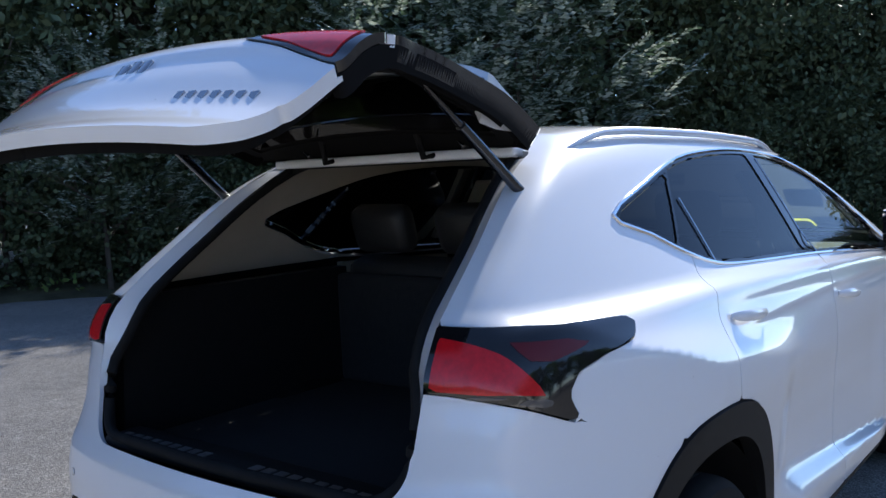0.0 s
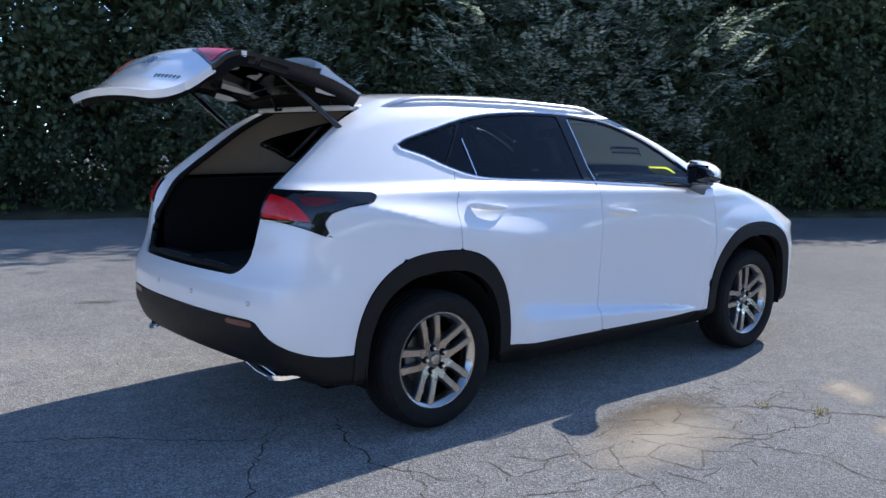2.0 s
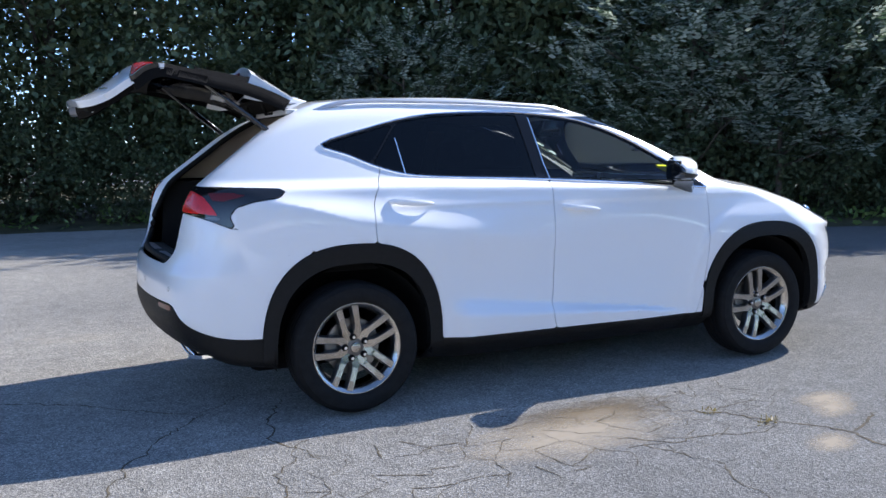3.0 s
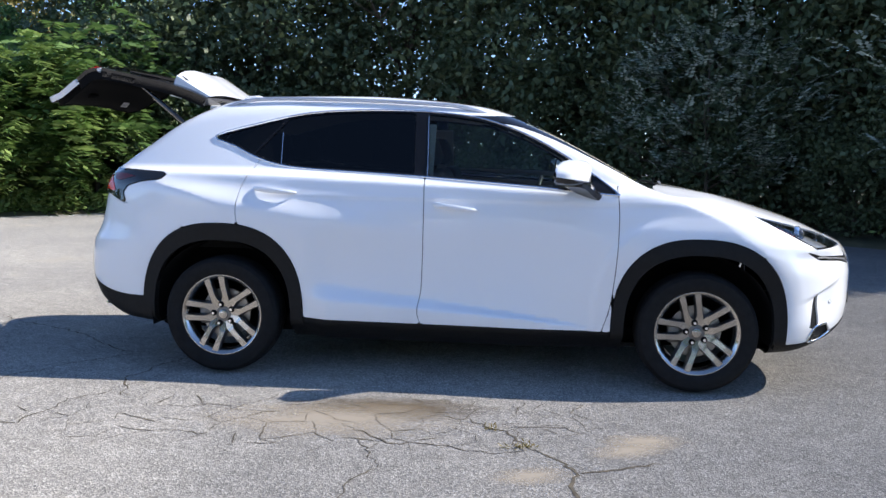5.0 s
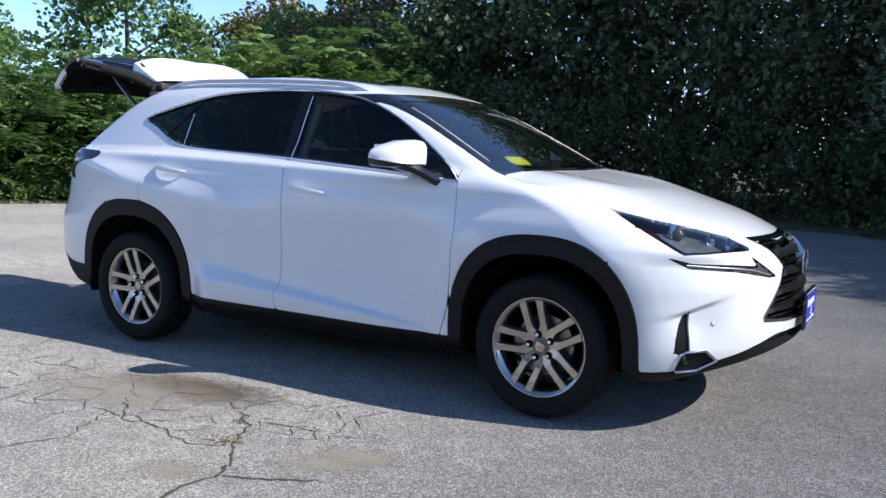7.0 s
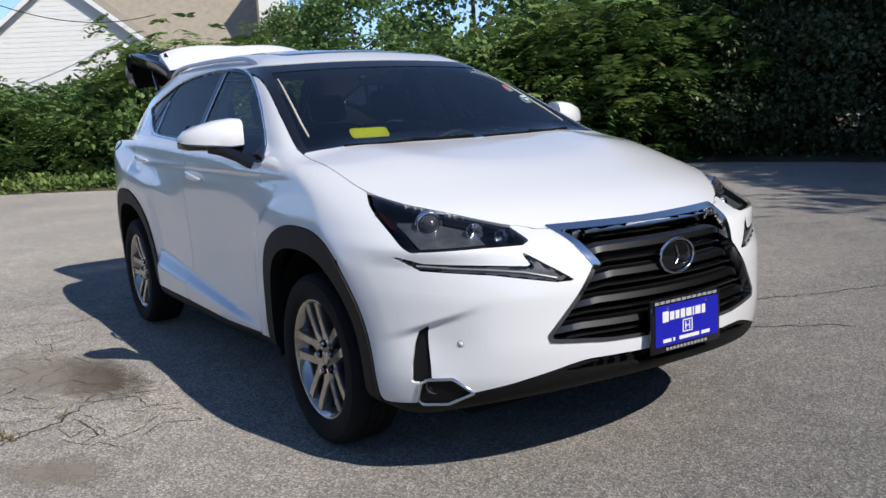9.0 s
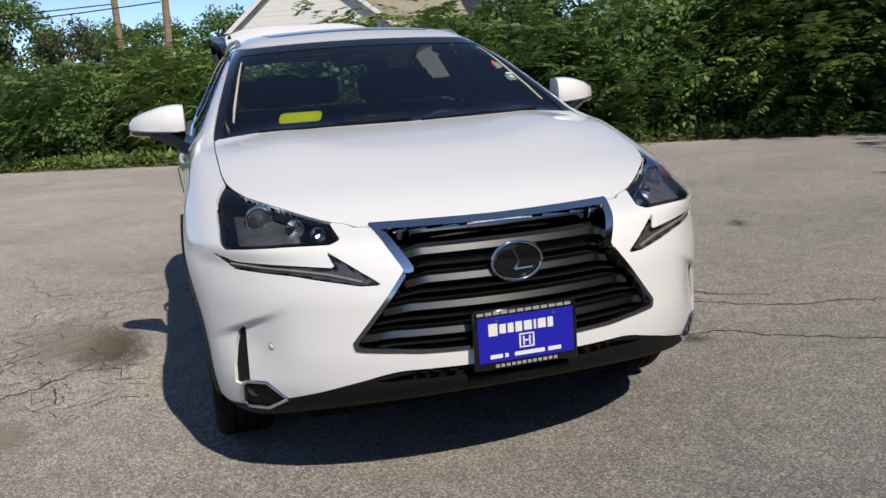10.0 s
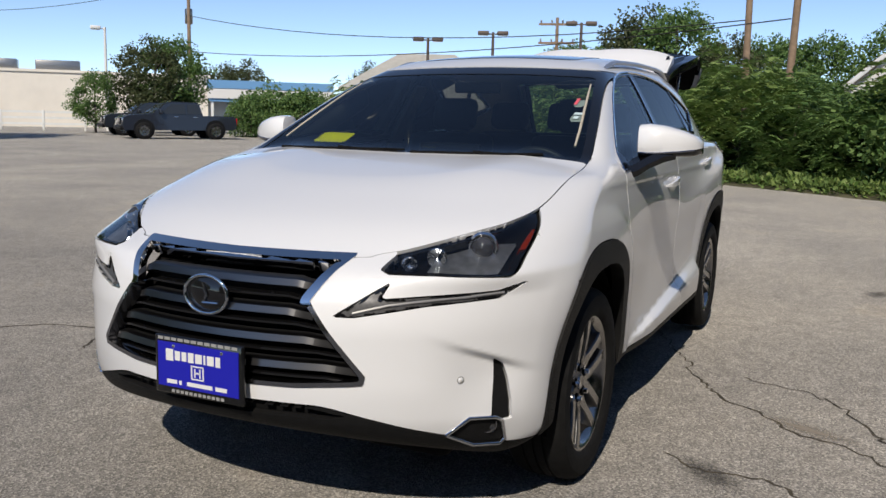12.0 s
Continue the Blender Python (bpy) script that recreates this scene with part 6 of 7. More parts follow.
grille = zpanel("grille", "front", lambda x, y, z: grille_in(x, y, z) + 0.004, DARK, car, "dark spindle grille with satin bars", push=-0.075, lip=0)
zpanel("grille_frame", "front", lambda x, y, z: np.minimum(np.minimum(grille_in(x, y, z) + 0.002, np.where(z > 0.850, 0.015, 0.024) - grille_in(x, y, z)), z - 0.742), CHROME, grille, "bright chrome upper frame", push=0.004, lip=0.03)
zpanel("grille_frame", "front", lambda x, y, z: np.minimum(np.minimum(grille_in(x, y, z) + 0.002, 0.011 - grille_in(x, y, z)), 0.742 - z), DARK_CHROME, grille, "dark chrome lower frame", push=0.004, lip=0.05)
f_grille_half = curve_fn([0.50, 0.545, 0.65, 0.752, 0.80, 0.872], [0.47, 0.478, 0.398, 0.322, 0.342, 0.378])
for i, (z0, thick) in enumerate(((0.798, 1), (0.760, 0), (0.721, 1), (0.683, 0), (0.643, 1), (0.604, 0), (0.565, 1), (0.530, 0))):
    half = float(f_grille_half(z0)) - 0.012
    pts, sc = [], []
    for k in range(33):
        y = -half + 2 * half * k / 32
        e = abs(y) / half
        z = z0 - 0.016 * max(0, (e - 0.84) / 0.16)
        back = 0.022 + 0.02 * max(0, (e - 0.88) / 0.12)
        pts.append((skin_front(y, z0) - back, y, z))
        sc.append(1.0)
    ring = [(-0.004, -0.015), (-0.012, -0.012), (-0.006, 0.007), (0.010, 0.014), (0.03, 0.014), (0.03, -0.015)] if thick else [(-0.004, -0.003), (-0.004, 0.003), (0.03, 0.005), (0.03, -0.005)]
    ring = [(-u, v) for u, v in ring]
    v, f = sweep(pts, ring)
    bm = bmesh.new()
    vs = [bm.verts.new(p) for p in v]
    for q in f:
        bm.faces.new([vs[j] for j in q])
    bmesh.ops.recalc_face_normals(bm, faces=bm.faces)
    bm.normal_update()
    bar = part("grille_bar", bm, SATIN_BAR if thick else GLOSS_BLACK, grille, "dark grille bar with a sun highlight painted on its upper face" if thick else "")
    # faces turned upwards get the brighter material: sun highlight put into the colour
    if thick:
        bar.data.materials.append(BAR_TOP_LIT)
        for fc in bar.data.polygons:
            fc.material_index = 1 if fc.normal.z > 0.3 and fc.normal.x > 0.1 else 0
    soft_edges(bar, 28)
badge = link_mesh("badge", mesh_arrays("badge", *lathe([(0.0, 0.0), (0.9, 0.0), (1.0, -0.05)], 40), GLOSS_BLACK, smooth=True), None, grille, "oval badge with chrome rim")
badge.matrix_basis = Matrix.Translation((skin_front(0, 0.747) + 0.004, 0, 0.747)) @ Matrix.Rotation(radians(-90), 4, "Z") @ Matrix.Diagonal((0.076, 0.1, 0.055, 1))
ringpts = [(skin_front(0, 0.747) + 0.006, 0.078 * math.cos(t * math.pi / 24), 0.747 + 0.057 * math.sin(t * math.pi / 24)) for t in range(49)]
tube("badge_rim", ringpts, 0.0055, CHROME, grille, 8)
tube("badge_mark", [(skin_front(0, 0.747) + 0.008, -0.01, 0.782), (skin_front(0, 0.747) + 0.009, 0.004, 0.745), (skin_front(0, 0.747) + 0.009, -0.012, 0.722)], 0.004, DARK_CHROME, grille, 6)
tube("badge_mark", [(skin_front(0, 0.747) + 0.009, -0.010, 0.722), (skin_front(0, 0.747) + 0.009, 0.045, 0.724)], 0.004, CHROME, grille, 6)
zpanel("lower_intake", "front", lambda x, y, z: lowgrille_in(x, y, z) + 0.003, DARK, car, "dark lower air intake", push=-0.05, lip=0)

# plate with a black surround; the writing as plain bars
PLATE_BLUE = material("blue_plate", (0.012, 0.014, 0.42), rough=0.35, coat=0.3)
BAR_WHITE = material("white_print", (0.8, 0.8, 0.8), rough=0.5)
plate = rounded_box("number_plate", 2.345, 2.362, -0.164, 0.164, 0.438, 0.618, 0.006, GLOSS_BLACK, car, "blue dealer plate in a black frame")
rounded_box("plate_face", 2.3600, 2.3645, -0.150, 0.150, 0.462, 0.598, 0.0, PLATE_BLUE, plate, "deep blue plate")
y = -0.118
for wdt, hgt in ((0.034, 0.036), (0.026, 0.028), (0.024, 0.028), (0.027, 0.030), (0.031, 0.028), (0.013, 0.028), (0.031, 0.028), (0.023, 0.030)):
    rounded_box("mark_bar", 2.3640, 2.3660, y, y + wdt - 0.006, 0.560 - hgt / 2, 0.560 + hgt / 2, 0, BAR_WHITE, plate)
    y += wdt
for a, b, c, d in ((-0.024, -0.019, 0.497, 0.535), (0.019, 0.024, 0.497, 0.535), (-0.024, 0.024, 0.5335, 0.5375), (-0.024, 0.024, 0.4945, 0.4985), (-0.012, -0.007, 0.502, 0.529), (0.007, 0.012, 0.502, 0.529), (-0.010, 0.010, 0.513, 0.518)):
    rounded_box("mark_bar", 2.3640, 2.3655, a, b, c, d, 0, BAR_WHITE, plate)
for a, b in ((-0.116, -0.078), (-0.070, -0.060), (-0.040, 0.055), (0.066, 0.108)):
    rounded_box("mark_bar", 2.3640, 2.3655, a, b, 0.4725, 0.4845, 0, BAR_WHITE, plate)
for z0 in (0.608, 0.449):
    half = 0.15 if z0 > 0.5 else 0.10
    for i in range(12):
        a = -half + 2 * half * i / 12
        rounded_box("mark_bar", 2.3615, 2.3632, a, a + 2 * half / 12 - 0.005, z0 - 0.0045, z0 + 0.0045, 0, BAR_GREY, plate)
for yy in (-0.09, 0.09):
    o = link_mesh("screw", mesh_arrays("screw", *lathe([(0.0, 0.003), (0.005, 0.002), (0.006, 0.0)], 12), CHROME), None, plate)
    o.matrix_basis = Matrix.Translation((2.3645, yy, 0.588)) @ Matrix.Rotation(radians(-90), 4, "Z")

# ---------- rear lamps, bumper fittings ----------
RED_MAIN = [(-2.4, 1.150), (-2.06, 1.148), (-2.02, 1.113), (-1.972, 1.032), (-2.04, 1.042), (-2.4, 1.064)]
RED_TIP = [(-2.005, 1.134), (-1.903, 1.134), (-1.845, 1.122), (-1.950, 1.096), (-1.988, 1.101)]
CLEAR_LOW = [(-2.14, 1.050), (-2.04, 1.036), (-1.968, 1.026), (-1.955, 1.004), (-2.02, 1.018), (-2.10, 1.042)]
for sgn in (-1, 1):
    lampb = zpanel("tail_lamp", "rear", sided(sgn, lambda x, y, z: np.minimum(taillamp_in(x, y, z) - 0.002, -gate_in(x, y, z) - 0.006)), GLOSS_BLACK, car, "red tail lamp in a black housing", push=0.006, lip=0.03)
    for nm, outl, mt, lb in (("red_lens", RED_MAIN, LENS_RED, "bright red lens"), ("upper_lens", RED_TIP, LENS_DARK_RED, "dark red lens"), ("clear_lens", CLEAR_LOW, LENS_SMOKE, "smoked lower lens")):
        zpanel(nm, "rear", sided(sgn, lambda x, y, z, o=outl: np.minimum(np.minimum(poly_in(o, x, z), -gate_in(x, y, z) - 0.02), -1.6 - x)), mt, lampb, lb, push=0.0085, lip=0.004)
    zpanel("rear_reflector", "rear", sided(sgn, lambda x, y, z: np.minimum(np.minimum(np.abs(y) - 0.48, 0.662 - np.abs(y)), np.minimum(np.minimum(z - 0.578, 0.602 - z), -1.6 - x))), LENS_DARK_RED, car, "dark red rear reflector", push=0.002, lip=0.01)
    for yy in (0.19, 0.64):
        sensor(skin_rear(sgn * yy, 0.682), sgn * yy, 0.682)
    # chrome exhaust finisher along the apron's lower edge
    loop = [(-2.130, 0.455, 0.398), (-2.128, 0.55, 0.400), (-2.120, 0.630, 0.396), (-2.092, 0.690, 0.362), (-2.096, 0.645, 0.342), (-2.112, 0.56, 0.356), (-2.130, 0.455, 0.398)]
    loop = [(x, sgn * y, z) for x, y, z in loop]
    tip = tube("exhaust_tip", loop, 0.007, CHROME, car, 8, "flat chrome exhaust tip")
    # flat dark infill in place of the shaded hollow behind the tip
    cen = [(x + 0.02, y, z) for x, y, z in loop[:-1]]
    link_mesh("exhaust_pipe", mesh_arrays("exhaust_pipe", cen, [tuple(range(len(cen)))], DARK), None, tip)
    v, f = sweep([(-2.098, sgn * 0.655, 0.348), (-2.065, sgn * 0.715, 0.352), (-2.02, sgn * 0.765, 0.362), (-1.965, sgn * 0.812, 0.384)], [(-0.02, -0.010), (0.02, -0.010), (0.02, 0.010), (-0.02, 0.010)], scales=[1.2, 1.0, 0.6, 0.12])
    soft_edges(link_mesh("exhaust_trim", mesh_arrays("exhaust_trim", v, f, CHROME), None, tip, "chrome trim running to the corner"), 60)

# ---------- mirrors, handles, rails ----------
for sgn in (-1, 1):
    v, f, n = [], [], 18
    # sections from the inner to the outer end: sideways, fore, height, half depth, half height
    st = [(0.872, 0.642, 1.196, 0.030, 0.050), (0.878, 0.638, 1.196, 0.070, 0.074), (0.915, 0.624, 1.198, 0.098, 0.076), (0.975, 0.604, 1.196, 0.104, 0.071), (1.040, 0.580, 1.190, 0.094, 0.058), (1.090, 0.560, 1.182, 0.070, 0.044), (1.112, 0.546, 1.176, 0.030, 0.026)]
    for yy, xx, zz, hx, hz in st:
        for i in range(n):
            a = 2 * math.pi * i / n
            c, s_ = math.cos(a), math.sin(a)
            c = math.copysign(abs(c) ** 0.55, c)
            s_ = math.copysign(abs(s_) ** 0.5, s_)
            v.append((xx + hx * c * (1.0 if c > 0 else 0.62), sgn * yy, zz + hz * s_ * (1.0 if s_ > 0 else 0.86)))
    for i in range(len(st) - 1):
        for j in range(n):
            f.append((i * n + j, i * n + (j + 1) % n, (i + 1) * n + (j + 1) % n, (i + 1) * n + j))
    f += [tuple(range(n)), tuple(range((len(st) - 1) * n, len(st) * n))]
    bm = bmesh.new()
    vs = [bm.verts.new(p) for p in v]
    for q in f:
        bm.faces.new([vs[j] for j in q])
    bmesh.ops.recalc_face_normals(bm, faces=bm.faces)
    low = bm.copy()
    bmesh.ops.bisect_plane(bm, geom=bm.verts[:] + bm.edges[:] + bm.faces[:], plane_co=(0.6, sgn * 0.98, 1.172), plane_no=(0.12, -0.02 * sgn, 1), clear_inner=True)
    bmesh.ops.bisect_plane(low, geom=low.verts[:] + low.edges[:] + low.faces[:], plane_co=(0.6, sgn * 0.98, 1.169), plane_no=(0.12, -0.02 * sgn, 1), clear_outer=True)
    cap = part("mirror", bm, PAINT, car, "white door mirror with black base")
    cap.data.materials.append(GLOSS_BLACK)
    for fc in cap.data.polygons:
        fc.material_index = 1 if fc.normal.x < -0.6 else 0
    cap = soft_edges(cap, 45)
    soft_edges(part("mirror_base", low, GLOSS_BLACK, cap, "gloss black lower mirror shell"), 45)
    tube("mirror_trim", [(xx + hx * 0.96, sgn * yy, 1.1705 - 0.12 * (xx + hx - 0.6) + 0.02 * (yy - 0.98)) for yy, xx, zz, hx, hz in st[1:-1]], 0.004, DARK_CHROME, cap, 6)
    v, f = sweep([(0.735, sgn * 0.825, 1.070), (0.720, sgn * 0.862, 1.085), (0.690, sgn * 0.895, 1.112), (0.650, sgn * 0.95, 1.142), (0.62, sgn * 1.0, 1.15)], [(-0.036, -0.016), (0.036, -0.016), (0.044, 0.0), (0.034, 0.018), (-0.034, 0.018), (-0.044, 0.0)], scales=[1.7, 1.45, 1.35, 1.5, 1.2])
    soft_edges(link_mesh("mirror_arm", mesh_arrays("mirror_arm", v, f, GLOSS_BLACK), None, cap, "black mirror arm"), 40)
    o = rounded_box("mirror_glass", -0.003, 0.003, -0.075, 0.075, -0.052, 0.052, 0.0, MIRROR_GLASS, cap, "mirror glass")
    o.matrix_basis = Matrix.Translation((0.541, sgn * 0.995, 1.195)) @ Matrix.Rotation(radians(8 * sgn), 4, "Z")
    for hx0, hx1, hz0, hz1 in ((-1.145, -0.900, 1.075, 1.055), (-0.130, 0.115, 1.010, 0.985)):
        pts, sc = [], []
        for k in range(13):
            t = k / 12
            x, z = hx0 + (hx1 - hx0) * t, hz0 + (hz1 - hz0) * t
            out = 0.002 + 0.022 * math.sin(math.pi * min(1, max(0, t))) ** 0.45
            pts.append((x, sgn * (skin_y(x, z) + out), z))
            sc.append((0.40 + 0.60 * math.sin(math.pi * t) ** 0.5) * (1.0 - 0.35 * t))
        v, f = sweep(pts, [(-0.008, -0.016), (-0.010, 0.0), (-0.008, 0.016), (0.004, 0.019), (0.010, 0.010), (0.011, 0.0), (0.010, -0.010), (0.004, -0.019)], scales=sc)
        bm = bmesh.new()
        vs = [bm.verts.new(p) for p in v]
        for q in f:
            bm.faces.new([vs[j] for j in q])
        bmesh.ops.recalc_face_normals(bm, faces=bm.faces)
        soft_edges(part("door_handle", bm, PAINT, car, "white pull handle"), 60)
    pts, sc = [], []
    for k in range(25):
        t = k / 24
        x = -1.42 + 1.56 * t
        yy = 0.575 - 0.035 * (1 - t) ** 2 - 0.01 * t
        lift = 0.028 * min(1, math.sin(math.pi * t) * 3.2) - 0.006
        pts.append((x, sgn * yy, skin_top(x, sgn * yy) + lift))
        sc.append(1.0 if 0 < k < 24 else 0.6)
    tube("roof_rail", pts, 0.0135, material("satin_aluminium", (0.62, 0.63, 0.66), rough=0.3, metal=0.8), car, 8, "satin silver roof rail", scales=sc, squash=0.85)
v, f = sweep([(-1.30, 0, skin_top(-1.30, 0) - 0.004), (-1.38, 0, skin_top(-1.38, 0) + 0.020), (-1.45, 0, skin_top(-1.45, 0) + 0.045), (-1.475, 0, skin_top(-1.475, 0) + 0.048)], circle(0.022, 10), scales=[0.5, 1.0, 0.6, 0.25])
soft_edges(link_mesh("antenna", mesh_arrays("antenna", v, f, PAINT), None, car, "white shark fin antenna"), 60)
for y0, y1 in ((-0.60, 0.02), (0.06, 0.60)):
    pts = [(skin_front(y0 + (y1 - y0) * t, 1.138 + 0.006 * t) + 0.008, y0 + (y1 - y0) * t, 1.140 + 0.006 * t) for t in (0, 0.25, 0.5, 0.75, 1)]
    w = tube("wiper", pts, 0.006, DARK, car, 6, "black wiper")
    tube("wiper_arm", [Vector(pts[-1]) + Vector((0.02, 0, -0.012)), Vector(pts[2]) + Vector((0.006, 0, 0.006))], 0.006, DARK, w, 6)

# ---------- tailgate, standing open ----------
HINGE = Vector((-1.45, 0, 1.575))
GATE_OPEN = 49
GATE_M = Matrix.Translation(HINGE) @ Matrix.Rotation(radians(GATE_OPEN), 4, "Y") @ Matrix.Translation(-HINGE)
f_glass_half = curve_fn([1.12, 1.2, 1.35, 1.5], [0.56, 0.545, 0.505, 0.455])


def rear_glass_in(x, y, z):
    return np.minimum(np.minimum(f_glass_half(z) - np.abs(y), z - 1.185 + 0.03 * np.abs(y)), 1.50 - z)


GATE_LAMP = [(0.29, 1.088), (0.45, 1.118), (0.66, 1.140), (0.66, 0.985), (0.58, 0.995), (0.44, 1.045)]


def gate_lamp_in(x, y, z):
    return np.minimum(poly_in(GATE_LAMP, np.abs(y), z), leaf_in(x, y, z) + 0.03)


gate = zpanel("tailgate", "gate", lambda x, y, z: np.minimum(np.minimum(leaf_in(x, y, z) - 0.004, 1.155 - z), -gate_lamp_in(x, y, z) - 0.001), PAINT, car, "white tailgate swung open", lip=0.024)
gate.matrix_basis = GATE_M
zpanel("gate_frame", "gate", lambda x, y, z: np.minimum(np.minimum(leaf_in(x, y, z) - 0.004, z - 1.157), -rear_glass_in(x, y, z) - 0.002), GLOSS_BLACK, gate, "gloss black frame round the rear window", lip=0.05)
zpanel("frame_lining", "gate", lambda x, y, z: np.minimum(np.minimum(leaf_in(x, y, z) - 0.010, z - 1.150), -rear_glass_in(x, y, z) - 0.006), DARK, gate, "black lining of the window frame", push=-0.012, lip=0.045)
zpanel("gate_window", "gate", lambda x, y, z: rear_glass_in(x, y, z), GLASS_GATE, gate, "dark tinted rear window", push=-0.003, lip=0)
zpanel("gate_rim", "gate", lambda x, y, z: np.minimum(np.minimum(leaf_in(x, y, z) - 0.005, 0.050 - leaf_in(x, y, z)), 1.02 - z), PAINT, gate, "white painted inner rim", push=-0.022, lip=0.010)
for sgn in (-1, 1):
    zpanel("gate_edge", "gate", sided(sgn, lambda x, y, z: np.minimum(np.minimum(leaf_in(x, y, z) - 0.004, 0.034 - leaf_in(x, y, z)), np.minimum(np.minimum(1.52 - z, z - 0.99), np.abs(y) - 0.35))), DARK, gate, "black seal edge", push=-0.018, lip=0.045)
inner = zpanel("gate_trim", "gate", lambda x, y, z: np.minimum(leaf_in(x, y, z) - np.where(z < 1.01, 0.046, 0.008), 1.20 - z), DARK, gate, "black plastic inner trim", push=-0.060, lip=0)
zpanel("trim_rim", "gate", lambda x, y, z: np.minimum(np.minimum(leaf_in(x, y, z) - 0.044, 0.058 - leaf_in(x, y, z)), 1.01 - z), DARK, gate, "black edge of the inner trim", push=-0.020, lip=0.042)
zpanel("window_trim", "gate", lambda x, y, z: np.minimum(np.minimum(leaf_in(x, y, z) - 0.010, z - 1.20), -rear_glass_in(x, y, z) - 0.0), DARK, gate, "black plastic window trim", push=-0.050, lip=-0.0)
for sgn in (-1, 1):
    gl = zpanel("gate_lamp", "gate", sided(sgn, lambda x, y, z: np.minimum(gate_lamp_in(x, y, z) - 0.001, leaf_in(x, y, z) - 0.004)), GLOSS_BLACK, gate, "red tail lamp on the tailgate", push=0.004, lip=0.02)
    zpanel("red_lens", "gate", sided(sgn, lambda x, y, z: np.minimum(np.minimum(gate_lamp_in(x, y, z) - 0.012, np.abs(y) - 0.34), leaf_in(x, y, z) - 0.035)), LENS_RED, gl, "bright red lens", push=0.007, lip=0.003)
    # gas strut from the tailgate to the body
    top = GATE_M @ Vector((-1.93, sgn * 0.515, 1.235))
    foot = Vector((-1.665, sgn * 0.555, 1.435))
    st = tube("gas_strut", [foot, foot.lerp(top, 0.55)], 0.014, GLOSS_BLACK, car, 10, "black gas strut")
    tube("strut_rod", [foot.lerp(top, 0.55), top], 0.009, GLOSS_BLACK, st, 8)
    # fins beside the glass
    v, f = sweep([(skin_rear(sgn * 0.49, 1.26) - 0.004, sgn * 0.535, 1.26), (skin_rear(sgn * 0.48, 1.40) - 0.012, sgn * 0.505, 1.40), (skin_rear(sgn * 0.47, 1.46) - 0.035, sgn * 0.492, 1.46), (-1.700, sgn * 0.490, 1.488)], [(-0.008, -0.015), (0.008, -0.015), (0.008, 0.015), (-0.008, 0.015)], scales=[0.4, 0.9, 1.5, 1.6])
    soft_edges(link_mesh("spoiler_fin", mesh_arrays("spoiler_fin", v, f, GLOSS_BLACK), None, gate, "gloss black side fin"), 40)
# roof spoiler
n = 21
v, f = [], []
prof = [(-1.625, 0.004), (-1.70, 0.005), (-1.77, 0.006), (-1.825, 0.010), (-1.840, 0.006), (-1.825, -0.010), (-1.76, -0.026), (-1.68, -0.030)]
for k in range(n):
    y = -0.52 + 1.04 * k / (n - 1)
    e = abs(y) / 0.52
    for x, h in prof:
        t = (-1.625 - x) / 0.3
        xx = -1.468 - 0.085 * abs(y) + 1.35 * (x + 1.625) * (1 - 0.22 * e ** 3)
        base = float(f_roof(np.array([-1.468]))[0]) - 0.10 * y * y - 0.115 * t - 0.024 * e ** 6
        cheek = 0.105 * sstep((e - 0.84) / 0.12) * t / 0.7 if h < 0 else 0.0
        v.append((xx + cheek * 0.45, y, base + h - cheek))
m = len(prof)
for k in range(n - 1):
    for j in range(m):
        f.append((k * m + j, k * m + (j + 1) % m, (k + 1) * m + (j + 1) % m, (k + 1) * m + j))
f += [tuple(range(m)), tuple((n - 1) * m + j for j in range(m))]
bm = bmesh.new()
vs = [bm.verts.new(p) for p in v]
for q in f:
    bm.faces.new([vs[j] for j in q])
bmesh.ops.recalc_face_normals(bm, faces=bm.faces)
soft_edges(part("spoiler", bm, PAINT, gate, "white roof spoiler"), 40)
rounded_box("stop_lamp", -1.755, -1.744, -0.16, 0.16, 1.484, 1.498, 0.003, LENS_DARK_RED, gate, "dark red high stop lamp")
# badge, grip and plate lamp bar on the outer face
for y0, y1, z0, z1 in ((-0.055, -0.025, 0.985, 1.035), (-0.012, 0.018, 0.990, 1.040), (0.028, 0.062, 1.000, 1.035)):
    xb = skin_rear((y0 + y1) / 2, (z0 + z1) / 2)
    rounded_box("badge", xb - 0.004, xb + 0.01, y0, y1, z0, z1, 0.003, DARK_CHROME, gate, "dark chrome badge")
for i in range(7):
    y0 = -0.50 + i * 0.033
    xb = skin_rear(y0, 0.885)
    rounded_box("mark_bar", xb - 0.003, xb + 0.01, y0, y0 + 0.022, 0.874, 0.896, 0, DARK_CHROME, gate)
rounded_box("plate_recess", skin_rear(0.0, 0.92) - 0.002, -2.14, -0.24, 0.24, 0.852, 0.880, 0.006, BLACK_PLASTIC, gate, "black number plate recess")
lab = rounded_box("label", -0.001, 0.001, -0.045, 0.045, -0.020, 0.020, 0, BAR_WHITE, inner, "white paper label")
lab.matrix_basis = Matrix.Translation((skin_rear(0.27, 0.845) + 0.071, 0.27, 0.845)) @ Matrix.Rotation(radians(-8), 4, "Y")
for i in range(3):
    o = rounded_box("label_bar", 0.0, 0.0016, -0.036, 0.036 - 0.02 * (i == 2), -0.002, 0.002, 0, BAR_GREY, inner)
    o.matrix_basis = lab.matrix_basis @ Matrix.Translation((0.0, 0, 0.010 - 0.009 * i))
rounded_box("pull_handle", skin_rear(-0.28, 0.90) + 0.066, skin_rear(-0.28, 0.90) + 0.078, -0.33, -0.22, 0.88, 0.91, 0.004, DARK, inner)

